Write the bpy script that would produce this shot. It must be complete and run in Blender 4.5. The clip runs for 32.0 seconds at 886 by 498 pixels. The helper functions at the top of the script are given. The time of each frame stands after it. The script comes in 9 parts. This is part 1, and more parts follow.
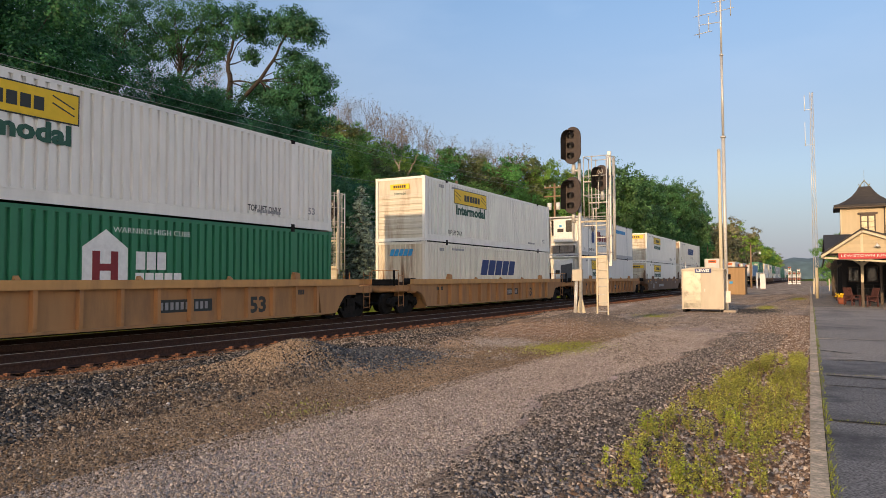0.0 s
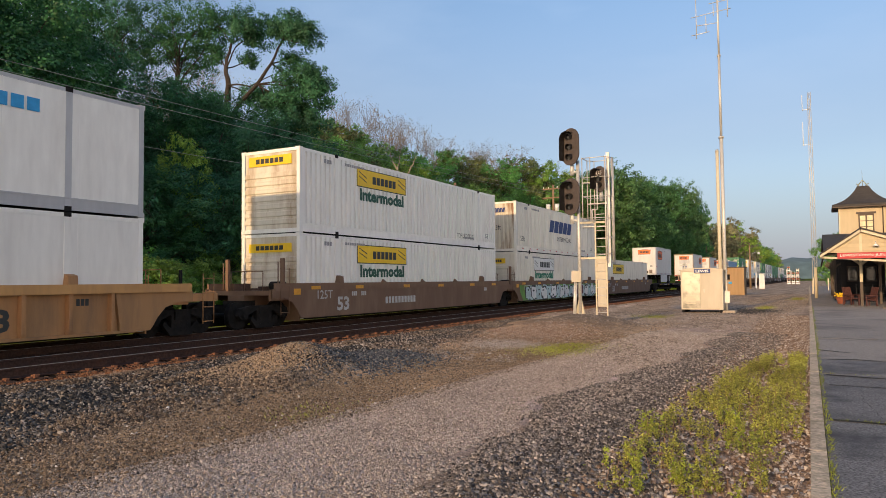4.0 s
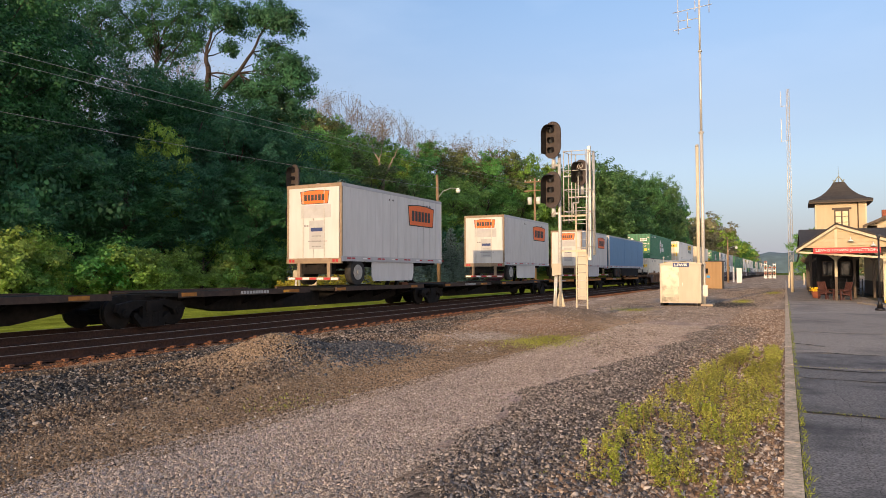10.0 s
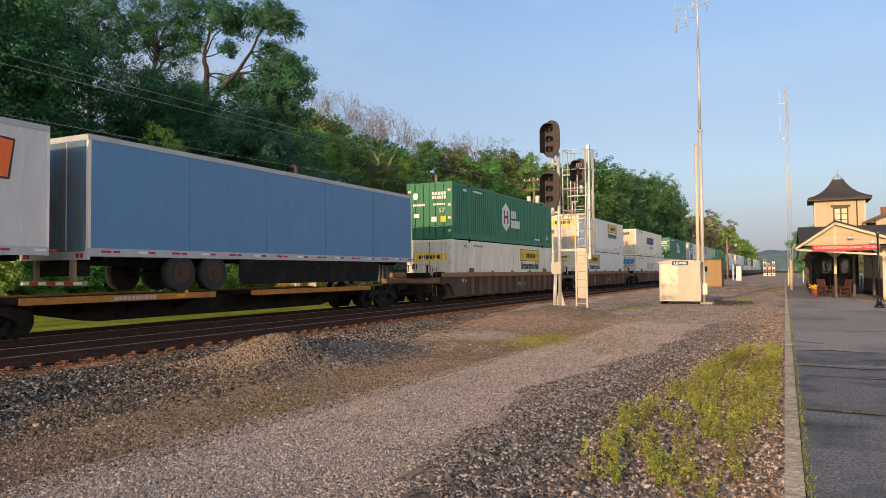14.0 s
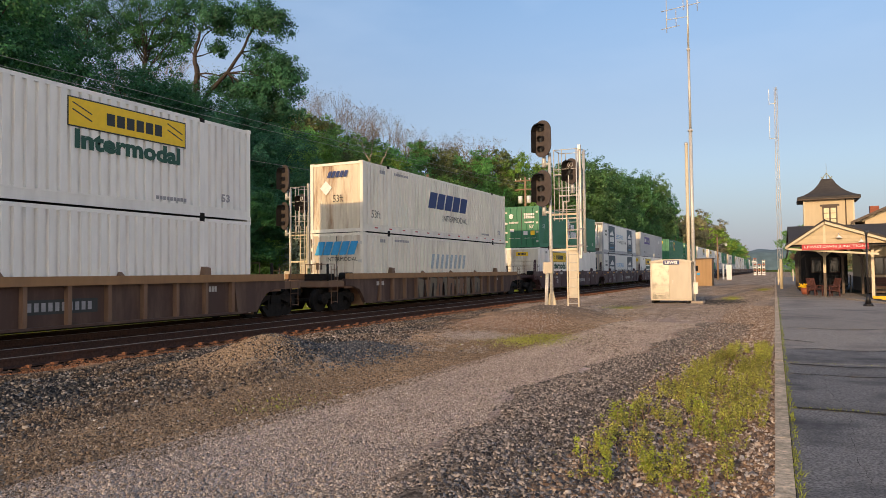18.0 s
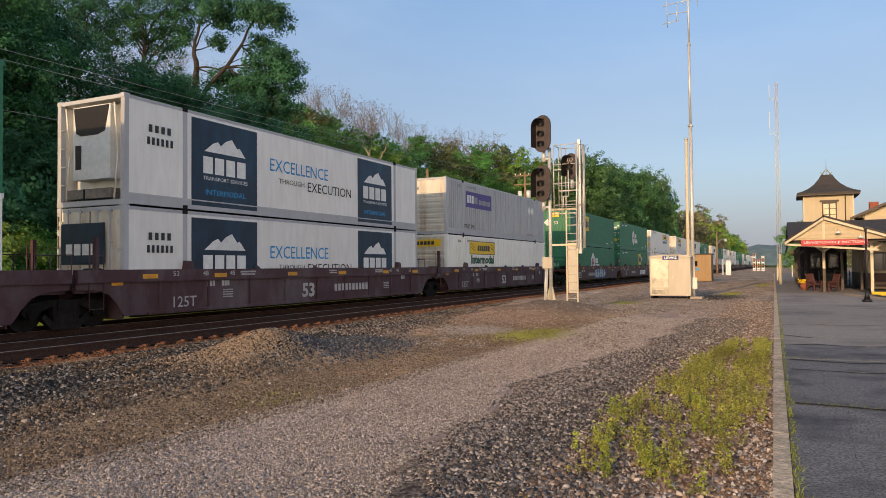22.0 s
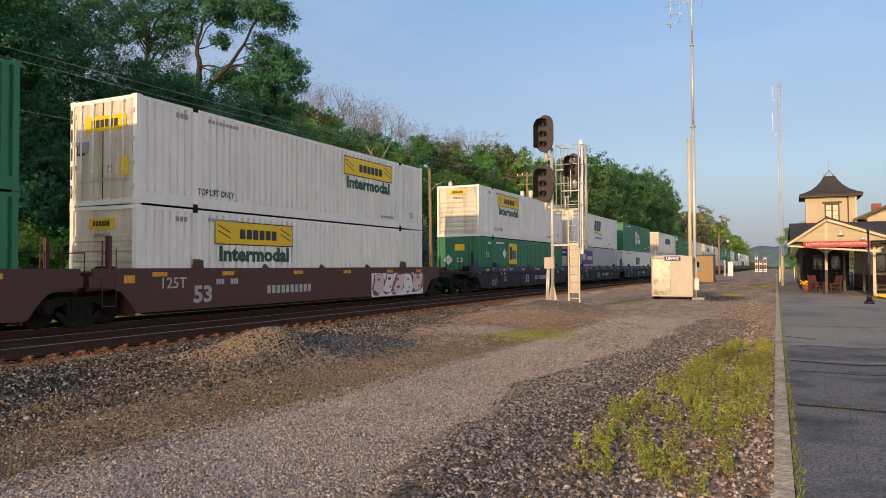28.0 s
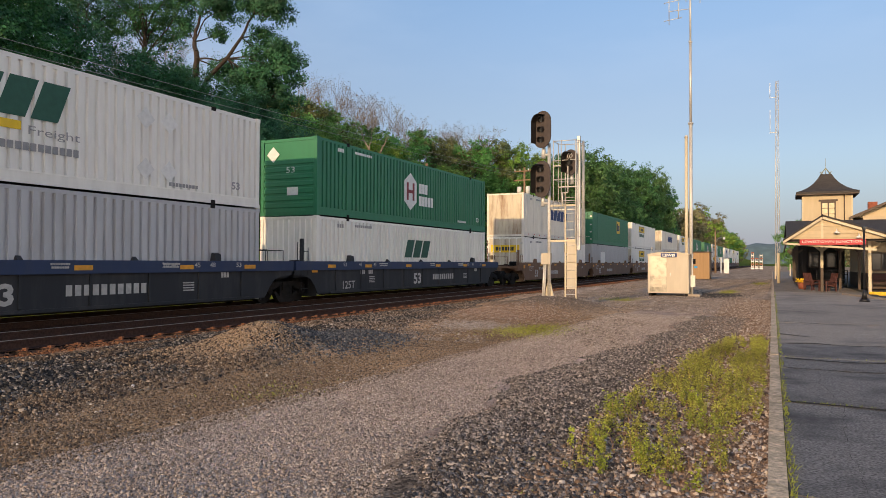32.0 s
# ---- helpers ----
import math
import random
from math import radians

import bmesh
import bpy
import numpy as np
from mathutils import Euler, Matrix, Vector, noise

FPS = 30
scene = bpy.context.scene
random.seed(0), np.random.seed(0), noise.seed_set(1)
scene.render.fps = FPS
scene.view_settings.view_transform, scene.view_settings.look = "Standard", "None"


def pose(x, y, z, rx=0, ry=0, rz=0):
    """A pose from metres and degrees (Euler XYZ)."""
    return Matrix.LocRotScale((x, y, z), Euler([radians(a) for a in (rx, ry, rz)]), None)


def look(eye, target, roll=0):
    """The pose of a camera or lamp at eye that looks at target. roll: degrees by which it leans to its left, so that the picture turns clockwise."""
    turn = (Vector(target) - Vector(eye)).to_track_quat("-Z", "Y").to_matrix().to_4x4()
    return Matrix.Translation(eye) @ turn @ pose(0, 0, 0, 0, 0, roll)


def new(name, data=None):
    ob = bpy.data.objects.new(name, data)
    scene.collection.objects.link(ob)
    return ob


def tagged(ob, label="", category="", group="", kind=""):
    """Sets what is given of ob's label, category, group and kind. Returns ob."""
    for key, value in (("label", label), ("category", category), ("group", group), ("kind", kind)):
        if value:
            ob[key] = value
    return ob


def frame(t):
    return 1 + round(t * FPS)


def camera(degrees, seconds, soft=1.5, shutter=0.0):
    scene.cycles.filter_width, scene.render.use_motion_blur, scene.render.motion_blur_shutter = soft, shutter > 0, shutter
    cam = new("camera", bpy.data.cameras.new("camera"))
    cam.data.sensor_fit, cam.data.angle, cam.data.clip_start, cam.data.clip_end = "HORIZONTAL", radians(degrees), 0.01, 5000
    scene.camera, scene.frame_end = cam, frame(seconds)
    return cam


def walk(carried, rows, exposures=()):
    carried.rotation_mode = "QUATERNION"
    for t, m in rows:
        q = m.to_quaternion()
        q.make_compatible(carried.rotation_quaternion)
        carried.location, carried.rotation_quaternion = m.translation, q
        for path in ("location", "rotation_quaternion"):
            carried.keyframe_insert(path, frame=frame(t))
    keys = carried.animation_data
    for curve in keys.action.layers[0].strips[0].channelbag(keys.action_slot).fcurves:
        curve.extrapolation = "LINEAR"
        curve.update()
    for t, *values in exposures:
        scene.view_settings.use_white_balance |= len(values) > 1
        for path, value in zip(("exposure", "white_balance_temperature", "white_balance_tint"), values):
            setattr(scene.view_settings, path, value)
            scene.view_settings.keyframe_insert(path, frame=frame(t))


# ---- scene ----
EYE = (0.0, 0.0, 1.6)


def aim(turn, tilt, lean):
    """Camera pose at EYE: degrees left of the track, degrees up, degrees leaned."""
    a, b = radians(turn), radians(tilt)
    way = Vector((-math.sin(a) * math.cos(b), math.cos(a) * math.cos(b), math.sin(b)))
    return look(EYE, Vector(EYE) + way * 50, lean)


cam = camera(64.19, 32.0, 0.6)
PATH = [
    (0.0, aim(28.06, 2.47, -0.23)),
    (0.5, aim(28.16, 2.42, -0.27)),
    (1.0, aim(28.21, 2.48, -0.30)),
    (1.5, aim(28.25, 2.41, 0.02)),
    (2.0, aim(28.05, 2.29, -0.07)),
    (2.5, aim(28.07, 2.26, -0.25)),
    (3.0, aim(28.08, 2.30, -0.36)),
    (3.5, aim(28.16, 2.57, -0.57)),
    (5.5, aim(27.41, 2.59, -0.41)),
    (6.0, aim(27.39, 2.58, -0.40)),
    (6.5, aim(27.28, 2.54, -0.20)),
    (7.0, aim(27.20, 2.46, -0.22)),
    (7.5, aim(27.02, 2.30, -0.37)),
    (8.0, aim(26.90, 2.18, -0.32)),
    (8.5, aim(26.82, 2.12, -0.21)),
    (9.0, aim(26.56, 2.06, -0.05)),
    (9.5, aim(26.54, 2.02, -0.05)),
    (10.0, aim(26.47, 1.98, -0.20)),
    (10.5, aim(26.55, 1.98, -0.20)),
    (11.0, aim(26.60, 1.99, -0.24)),
    (11.5, aim(26.62, 2.02, -0.26)),
    (12.0, aim(26.65, 2.05, -0.26)),
    (12.5, aim(26.77, 2.06, -0.26)),
    (13.0, aim(26.74, 1.99, -0.36)),
    (13.5, aim(26.47, 1.97, -0.53)),
    (14.0, aim(26.42, 1.94, -0.51)),
    (14.5, aim(26.43, 1.81, -0.43)),
    (16.5, aim(26.39, 1.80, -0.77)),
    (17.0, aim(26.56, 1.82, -0.86)),
    (17.5, aim(26.68, 1.83, -0.63)),
    (18.0, aim(25.75, 1.93, -0.67)),
    (18.5, aim(25.80, 2.03, -0.59)),
    (19.0, aim(25.79, 2.03, -0.36)),
    (19.5, aim(25.98, 1.68, -0.33)),
    (20.0, aim(25.69, 1.39, -0.16)),
    (20.5, aim(25.72, 1.37, -0.15)),
    (21.0, aim(25.51, 1.42, -0.31)),
    (21.5, aim(25.65, 1.43, -0.54)),
    (22.0, aim(25.71, 1.50, -0.52)),
    (22.5, aim(25.77, 1.57, -0.52)),
    (23.0, aim(25.86, 1.62, -0.47)),
    (23.5, aim(25.92, 1.70, -0.52)),
    (24.0, aim(25.99, 1.82, -0.30)),
    (24.5, aim(26.02, 1.78, -0.29)),
    (25.0, aim(25.99, 1.73, -0.31)),
    (25.5, aim(25.94, 1.68, -0.25)),
    (27.5, aim(25.85, 1.50, -0.27)),
    (28.0, aim(25.86, 1.47, -0.23)),
    (28.5, aim(25.81, 1.46, -0.21)),
    (29.0, aim(25.88, 1.47, -0.18)),
    (29.5, aim(25.85, 1.34, 0.25)),
    (30.0, aim(25.53, 1.03, 0.39)),
    (30.5, aim(25.32, 1.04, 0.27)),
    (31.0, aim(25.46, 1.04, 0.45)),
    (31.5, aim(25.55, 1.05, 0.26)),
    (32.0, aim(25.60, 1.07, 0.18)),
]
walk(cam, PATH, exposures=((0.0, 0.16, 7050, 12), (7.0, 0.16, 7050, 12), (8.0, 0.34, 7150, 14), (13.2, 0.34, 7150, 14), (14.5, 0.20, 7050, 12), (17.5, 0.18, 7050, 12), (19.5, 0.12, 7000, 12), (24.0, 0.14, 7000, 12), (25.0, 0.28, 7000, 12), (26.5, 0.26, 7000, 12), (28.0, 0.12, 7000, 12), (32.0, 0.12, 7000, 12)))

# ---- world and sun ----
HAZE = (1.52, 1.66, 2.24, 1)
SUN_EL, SUN_AZ = 14.0, 4.0      # degrees: height, and how far left of straight behind the camera
sun_way = Vector((-math.sin(radians(SUN_AZ)) * math.cos(radians(SUN_EL)), -math.cos(radians(SUN_AZ)) * math.cos(radians(SUN_EL)), math.sin(radians(SUN_EL))))
world = bpy.data.worlds.new("sky")
scene.world = world
world.use_nodes = True
wn, wl = world.node_tree.nodes, world.node_tree.links
wbg = wn["Background"]
wsky = wn.new("ShaderNodeTexSky")
wsky.sky_type = "NISHITA"
wsky.sun_disc = False
wsky.sun_elevation = radians(SUN_EL)
wsky.sun_rotation = math.atan2(sun_way.x, sun_way.y)
wsky.air_density, wsky.dust_density, wsky.ozone_density = 1.0, 0.6, 3.0
wco = wn.new("ShaderNodeTexCoord")
wmap = wn.new("ShaderNodeMapping")
wmap.inputs["Scale"].default_value = (1.2, 1.2, 4.0)
wmap.inputs["Rotation"].default_value = (0.2, 0.5, 0.9)
wnoise = wn.new("ShaderNodeTexNoise")
wnoise.inputs["Scale"].default_value, wnoise.inputs["Detail"].default_value = 2.2, 7
wramp = wn.new("ShaderNodeValToRGB")
wramp.color_ramp.elements[0].position, wramp.color_ramp.elements[1].position = 0.48, 0.78
wramp.color_ramp.elements[1].color = (0.16, 0.16, 0.16, 1)
wmix = wn.new("ShaderNodeMixRGB")
wmix.inputs["Color2"].default_value = (4.4, 5.5, 7.0, 1)
wl.new(wco.outputs["Generated"], wmap.inputs["Vector"])
wl.new(wmap.outputs["Vector"], wnoise.inputs["Vector"])
wl.new(wnoise.outputs["Fac"], wramp.inputs["Fac"])
wl.new(wramp.outputs["Color"], wmix.inputs["Fac"])
wl.new(wsky.outputs["Color"], wmix.inputs["Color1"])
# pale haze low over the horizon
wsep = wn.new("ShaderNodeSeparateXYZ")
wl.new(wco.outputs["Generated"], wsep.inputs[0])
whaze = wn.new("ShaderNodeValToRGB")
whaze.color_ramp.interpolation = "EASE"
whaze.color_ramp.elements[0].color, whaze.color_ramp.elements[0].position = (0.92, 0.92, 0.92, 1), 0.0
whaze.color_ramp.elements[1].color, whaze.color_ramp.elements[1].position = (0.0, 0.0, 0.0, 1), 0.46
e = whaze.color_ramp.elements.new(0.16)
e.color = (0.56, 0.56, 0.56, 1)
wl.new(wsep.outputs["Z"], whaze.inputs["Fac"])
wmix2 = wn.new("ShaderNodeMixRGB")
# the haze is brighter towards the sun
wdot = wn.new("ShaderNodeVectorMath")
wdot.operation = "DOT_PRODUCT"
wdot.inputs[1].default_value = sun_way
wl.new(wco.outputs["Generated"], wdot.inputs[0])
wglow = wn.new("ShaderNodeMapRange")
wglow.interpolation_type = "SMOOTHSTEP"
wglow.inputs["From Min"].default_value, wglow.inputs["From Max"].default_value = -0.75, 1.0
wglow.inputs["To Min"].default_value, wglow.inputs["To Max"].default_value = 0.0, 1.0
wl.new(wdot.outputs["Value"], wglow.inputs["Value"])
wbright = wn.new("ShaderNodeMixRGB")
wbright.inputs["Color1"].default_value, wbright.inputs["Color2"].default_value = HAZE, (18.0, 14.8, 11.8, 1)
wl.new(wglow.outputs[0], wbright.inputs["Fac"])
wl.new(wbright.outputs[0], wmix2.inputs["Color2"])
wl.new(whaze.outputs["Color"], wmix2.inputs["Fac"])
wl.new(wmix.outputs["Color"], wmix2.inputs["Color1"])
wl.new(wmix2.outputs["Color"], wbg.inputs["Color"])
wbg.inputs["Strength"].default_value = 0.19

sun = new("sun", bpy.data.lights.new("sun", "SUN"))
sun.data.energy, sun.data.angle, sun.data.color = 3.05, radians(0.6), (1.0, 0.70, 0.40)
sun.matrix_world = look(sun_way * 100, (0, 0, 0))

# ---- materials ----
MATS = {}


def mat(name, col, rough=0.6, metal=0.0, grain=(9.0, 0.12), stain=None, bump=0.15, rnd=0.06, stretch=(1, 1, 1)):
    """Painted or raw surface: fine grain, larger stains (scale, amount, colour), bump and a spread from thing to thing."""
    if name in MATS:
        return MATS[name]
    m = bpy.data.materials.new(name)
    m.use_nodes = True
    n, l = m.node_tree.nodes, m.node_tree.links
    b = n["Principled BSDF"]
    b.inputs["Roughness"].default_value, b.inputs["Metallic"].default_value = rough, metal
    co, info = n.new("ShaderNodeTexCoord"), n.new("ShaderNodeObjectInfo")
    add = n.new("ShaderNodeVectorMath")
    off = n.new("ShaderNodeMath")
    off.operation, off.inputs[1].default_value = "MULTIPLY", 37.0
    l.new(info.outputs["Random"], off.inputs[0])
    l.new(co.outputs["Object"], add.inputs[0])
    l.new(off.outputs[0], add.inputs[1])
    mp = n.new("ShaderNodeMapping")
    mp.inputs["Scale"].default_value = stretch
    l.new(add.outputs[0], mp.inputs["Vector"])
    g = n.new("ShaderNodeTexNoise")
    g.inputs["Scale"].default_value, g.inputs["Detail"].default_value = grain[0], 6
    l.new(mp.outputs[0], g.inputs["Vector"])
    hsv = n.new("ShaderNodeHueSaturation")
    hsv.inputs["Color"].default_value = (*col, 1)
    mr = n.new("ShaderNodeMapRange")
    mr.inputs["From Min"].default_value, mr.inputs["From Max"].default_value = 0.3, 0.7
    mr.inputs["To Min"].default_value, mr.inputs["To Max"].default_value = 1 - grain[1], 1 + grain[1]
    l.new(g.outputs["Fac"], mr.inputs["Value"])
    rv = n.new("ShaderNodeMapRange")
    rv.inputs["To Min"].default_value, rv.inputs["To Max"].default_value = 1 - rnd, 1 + rnd
    l.new(info.outputs["Random"], rv.inputs["Value"])
    mu = n.new("ShaderNodeMath")
    mu.operation = "MULTIPLY"
    l.new(mr.outputs[0], mu.inputs[0])
    l.new(rv.outputs[0], mu.inputs[1])
    l.new(mu.outputs[0], hsv.inputs["Value"])
    out = hsv.outputs["Color"]
    if stain:
        s = n.new("ShaderNodeTexNoise")
        s.inputs["Scale"].default_value, s.inputs["Detail"].default_value = stain[0], 8
        s.inputs["Roughness"].default_value = 0.65
        l.new(mp.outputs[0], s.inputs["Vector"])
        r = n.new("ShaderNodeMapRange")
        r.inputs["From Min"].default_value, r.inputs["From Max"].default_value = 0.47, 0.75
        r.inputs["To Max"].default_value = stain[1]
        l.new(s.outputs["Fac"], r.inputs["Value"])
        mx = n.new("ShaderNodeMixRGB")
        mx.inputs["Color2"].default_value = (*stain[2], 1)
        l.new(r.outputs[0], mx.inputs["Fac"])
        l.new(out, mx.inputs["Color1"])
        out = mx.outputs["Color"]
    l.new(out, b.inputs["Base Color"])
    if bump:
        bp = n.new("ShaderNodeBump")
        bp.inputs["Strength"].default_value, bp.inputs["Distance"].default_value = bump, 0.02
        l.new(g.outputs["Fac"], bp.inputs["Height"])
        l.new(bp.outputs[0], b.inputs["Normal"])
    MATS[name] = m
    return m


def paint(name, col, dirt=0.25, dirt_col=(0.16, 0.10, 0.06), rough=0.5):
    """Sheet-metal paint with vertical dirt runs."""
    return mat(name, col, rough, 0, (5.0, 0.05), (1.6, dirt, dirt_col), 0.05, 0.05, (1, 1, 0.22))


def leafy(name, col, light=0.25, spread=0.35):
    m = bpy.data.materials.new(name)
    m.use_nodes = True
    n, l = m.node_tree.nodes, m.node_tree.links
    b, out = n["Principled BSDF"], n["Material Output"]
    b.inputs["Roughness"].default_value = 0.6
    geo, info, co = n.new("ShaderNodeNewGeometry"), n.new("ShaderNodeObjectInfo"), n.new("ShaderNodeTexCoord")
    ns = n.new("ShaderNodeTexNoise")
    ns.inputs["Scale"].default_value = 0.45
    l.new(co.outputs["Object"], ns.inputs["Vector"])
    hs = n.new("ShaderNodeHueSaturation")
    hs.inputs["Color"].default_value = (*col, 1)
    a = n.new("ShaderNodeMapRange")
    a.inputs["To Min"].default_value, a.inputs["To Max"].default_value = 1 - spread, 1 + spread
    l.new(geo.outputs["Random Per Island"], a.inputs["Value"])
    c = n.new("ShaderNodeMapRange")
    c.inputs["From Min"].default_value, c.inputs["From Max"].default_value = 0.3, 0.7
    c.inputs["To Min"].default_value, c.inputs["To Max"].default_value = 0.65, 1.4
    l.new(ns.outputs["Fac"], c.inputs["Value"])
    mu = n.new("ShaderNodeMath")
    mu.operation = "MULTIPLY"
    l.new(a.outputs[0], mu.inputs[0])
    l.new(c.outputs[0], mu.inputs[1])
    l.new(mu.outputs[0], hs.inputs["Value"])
    h = n.new("ShaderNodeMapRange")
    h.inputs["To Min"].default_value, h.inputs["To Max"].default_value = 0.475, 0.525
    l.new(info.outputs["Random"], h.inputs["Value"])
    l.new(h.outputs[0], hs.inputs["Hue"])
    l.new(hs.outputs["Color"], b.inputs["Base Color"])
    t = n.new("ShaderNodeBsdfTranslucent")
    l.new(hs.outputs["Color"], t.inputs["Color"])
    mx = n.new("ShaderNodeMixShader")
    mx.inputs[0].default_value = light
    l.new(b.outputs[0], mx.inputs[1])
    l.new(t.outputs[0], mx.inputs[2])
    l.new(mx.outputs[0], out.inputs["Surface"])
    return m


def stones(name, cols, scale, rough=0.9, bump=0.45, zones=()):
    """Loose stone: cells of a few colours with grain. zones: (axis, from, to, colours) laid over by place, with ragged edges."""
    m = bpy.data.materials.new(name)
    m.use_nodes = True
    n, l = m.node_tree.nodes, m.node_tree.links
    b = n["Principled BSDF"]
    b.inputs["Roughness"].default_value = rough
    b.inputs["Specular IOR Level"].default_value = 0.0
    co = n.new("ShaderNodeTexCoord")
    v = n.new("ShaderNodeTexVoronoi")
    v.inputs["Scale"].default_value = scale
    l.new(co.outputs["Object"], v.inputs["Vector"])
    bw = n.new("ShaderNodeRGBToBW")
    l.new(v.outputs["Color"], bw.inputs[0])

    def ramp(cs):
        r = n.new("ShaderNodeValToRGB")
        r.color_ramp.elements[0].color, r.color_ramp.elements[1].color = (*cs[0], 1), (*cs[-1], 1)
        r.color_ramp.elements[0].position, r.color_ramp.elements[1].position = 0.2, 0.8
        for i, c in enumerate(cs[1:-1]):
            e = r.color_ramp.elements.new(0.2 + 0.6 * (i + 1) / (len(cs) - 1))
            e.color = (*c, 1)
        l.new(bw.outputs[0], r.inputs["Fac"])
        return r.outputs["Color"]
    out = ramp(cols)
    if zones:
        big = n.new("ShaderNodeTexNoise")
        big.inputs["Scale"].default_value, big.inputs["Detail"].default_value = 0.55, 7
        l.new(co.outputs["Object"], big.inputs["Vector"])
        sep = n.new("ShaderNodeSeparateXYZ")
        l.new(co.outputs["Object"], sep.inputs[0])
        skew = n.new("ShaderNodeMath")
        skew.operation = "MULTIPLY_ADD"
        skew.inputs[1].default_value = -0.035
        l.new(sep.outputs[1], skew.inputs[0])
        l.new(sep.outputs[0], skew.inputs[2])
        veer = n.new("ShaderNodeMath")
        veer.operation = "MULTIPLY_ADD"
        veer.inputs[1].default_value = 0.16
        l.new(sep.outputs[1], veer.inputs[0])
        l.new(sep.outputs[0], veer.inputs[2])
        for axis, lo, hi, soft, rag, cs in zones:
            k = n.new("ShaderNodeMath")
            k.operation = "MULTIPLY_ADD"
            k.inputs[1].default_value, k.inputs[2].default_value = rag, -rag * 0.5
            l.new(big.outputs["Fac"], k.inputs[0])
            s = n.new("ShaderNodeMath")
            l.new(veer.outputs[0] if axis == 4 else skew.outputs[0] if axis == 3 else sep.outputs[axis], s.inputs[0])
            l.new(k.outputs[0], s.inputs[1])
            f = []
            for edge, sign in ((lo, 1), (hi, -1)):
                r = n.new("ShaderNodeMapRange")
                r.interpolation_type = "SMOOTHSTEP"
                r.inputs["From Min"].default_value, r.inputs["From Max"].default_value = edge - soft, edge + soft
                if sign < 0:
                    r.inputs["To Min"].default_value, r.inputs["To Max"].default_value = 1, 0
                l.new(s.outputs[0], r.inputs["Value"])
                f.append(r)
            mu = n.new("ShaderNodeMath")
            mu.operation = "MULTIPLY"
            l.new(f[0].outputs[0], mu.inputs[0])
            l.new(f[1].outputs[0], mu.inputs[1])
            mx = n.new("ShaderNodeMixRGB")
            l.new(mu.outputs[0], mx.inputs["Fac"])
            l.new(out, mx.inputs["Color1"])
            l.new(ramp(cs), mx.inputs["Color2"])
            out = mx.outputs["Color"]
    gn = n.new("ShaderNodeTexNoise")
    gn.inputs["Scale"].default_value, gn.inputs["Detail"].default_value = 1.3, 9
    gn.inputs["Roughness"].default_value = 0.7
    l.new(co.outputs["Object"], gn.inputs["Vector"])
    mr = n.new("ShaderNodeMapRange")
    mr.inputs["From Min"].default_value, mr.inputs["From Max"].default_value = 0.3, 0.7
    mr.inputs["To Min"].default_value, mr.inputs["To Max"].default_value = 0.6, 1.35
    l.new(gn.outputs["Fac"], mr.inputs["Value"])
    # wheel tracks and damp patches drawn out along the yard
    tm = n.new("ShaderNodeMapping")
    tm.inputs["Scale"].default_value = (0.9, 0.16, 1)
    tn = n.new("ShaderNodeTexNoise")
    tn.inputs["Scale"].default_value, tn.inputs["Detail"].default_value = 1.0, 5
    l.new(co.outputs["Object"], tm.inputs["Vector"])
    l.new(tm.outputs[0], tn.inputs["Vector"])
    tr = n.new("ShaderNodeMapRange")
    tr.inputs["From Min"].default_value, tr.inputs["From Max"].default_value = 0.35, 0.65
    tr.inputs["To Min"].default_value, tr.inputs["To Max"].default_value = 0.72, 1.18
    l.new(tn.outputs["Fac"], tr.inputs["Value"])
    tmul = n.new("ShaderNodeMath")
    tmul.operation = "MULTIPLY"
    l.new(mr.outputs[0], tmul.inputs[0])
    l.new(tr.outputs[0], tmul.inputs[1])
    hs = n.new("ShaderNodeHueSaturation")
    l.new(out, hs.inputs["Color"])
    l.new(tmul.outputs[0], hs.inputs["Value"])
    l.new(hs.outputs["Color"], b.inputs["Base Color"])
    bp = n.new("ShaderNodeBump")
    bp.inputs["Strength"].default_value, bp.inputs["Distance"].default_value = bump, 0.03
    bp.invert = True
    rough_n = n.new("ShaderNodeTexNoise")
    rough_n.inputs["Scale"].default_value, rough_n.inputs["Detail"].default_value = scale * 1.3, 5
    l.new(co.outputs["Object"], rough_n.inputs["Vector"])
    hmix = n.new("ShaderNodeMath")
    hmix.operation = "MULTIPLY_ADD"
    hmix.inputs[1].default_value = 0.35
    l.new(v.outputs["Distance"], hmix.inputs[0])
    l.new(rough_n.outputs["Fac"], hmix.inputs[2])
    l.new(hmix.outputs[0], bp.inputs["Height"])
    l.new(bp.outputs[0], b.inputs["Normal"])
    return m


WHITE = paint("white_paint", (0.85, 0.835, 0.79), 0.12)
CREAM = paint("old_white_paint", (0.82, 0.775, 0.68), 0.25)
VANWHITE = paint("trailer_white_paint", (0.62, 0.615, 0.61), 0.14)
SILVER = paint("grey_paint", (0.46, 0.47, 0.49), 0.2)
GREEN = paint("green_paint", (0.023, 0.185, 0.092), 0.15, (0.05, 0.09, 0.06))
BLUE = paint("blue_paint", (0.10, 0.25, 0.45), 0.3, (0.10, 0.17, 0.28))
TAN = paint("tan_car_paint", (0.45, 0.225, 0.09), 0.85, (0.20, 0.11, 0.06), 0.7)
TANTOP = paint("ochre_sill_paint", (0.54, 0.29, 0.105), 0.65, (0.27, 0.15, 0.08), 0.7)
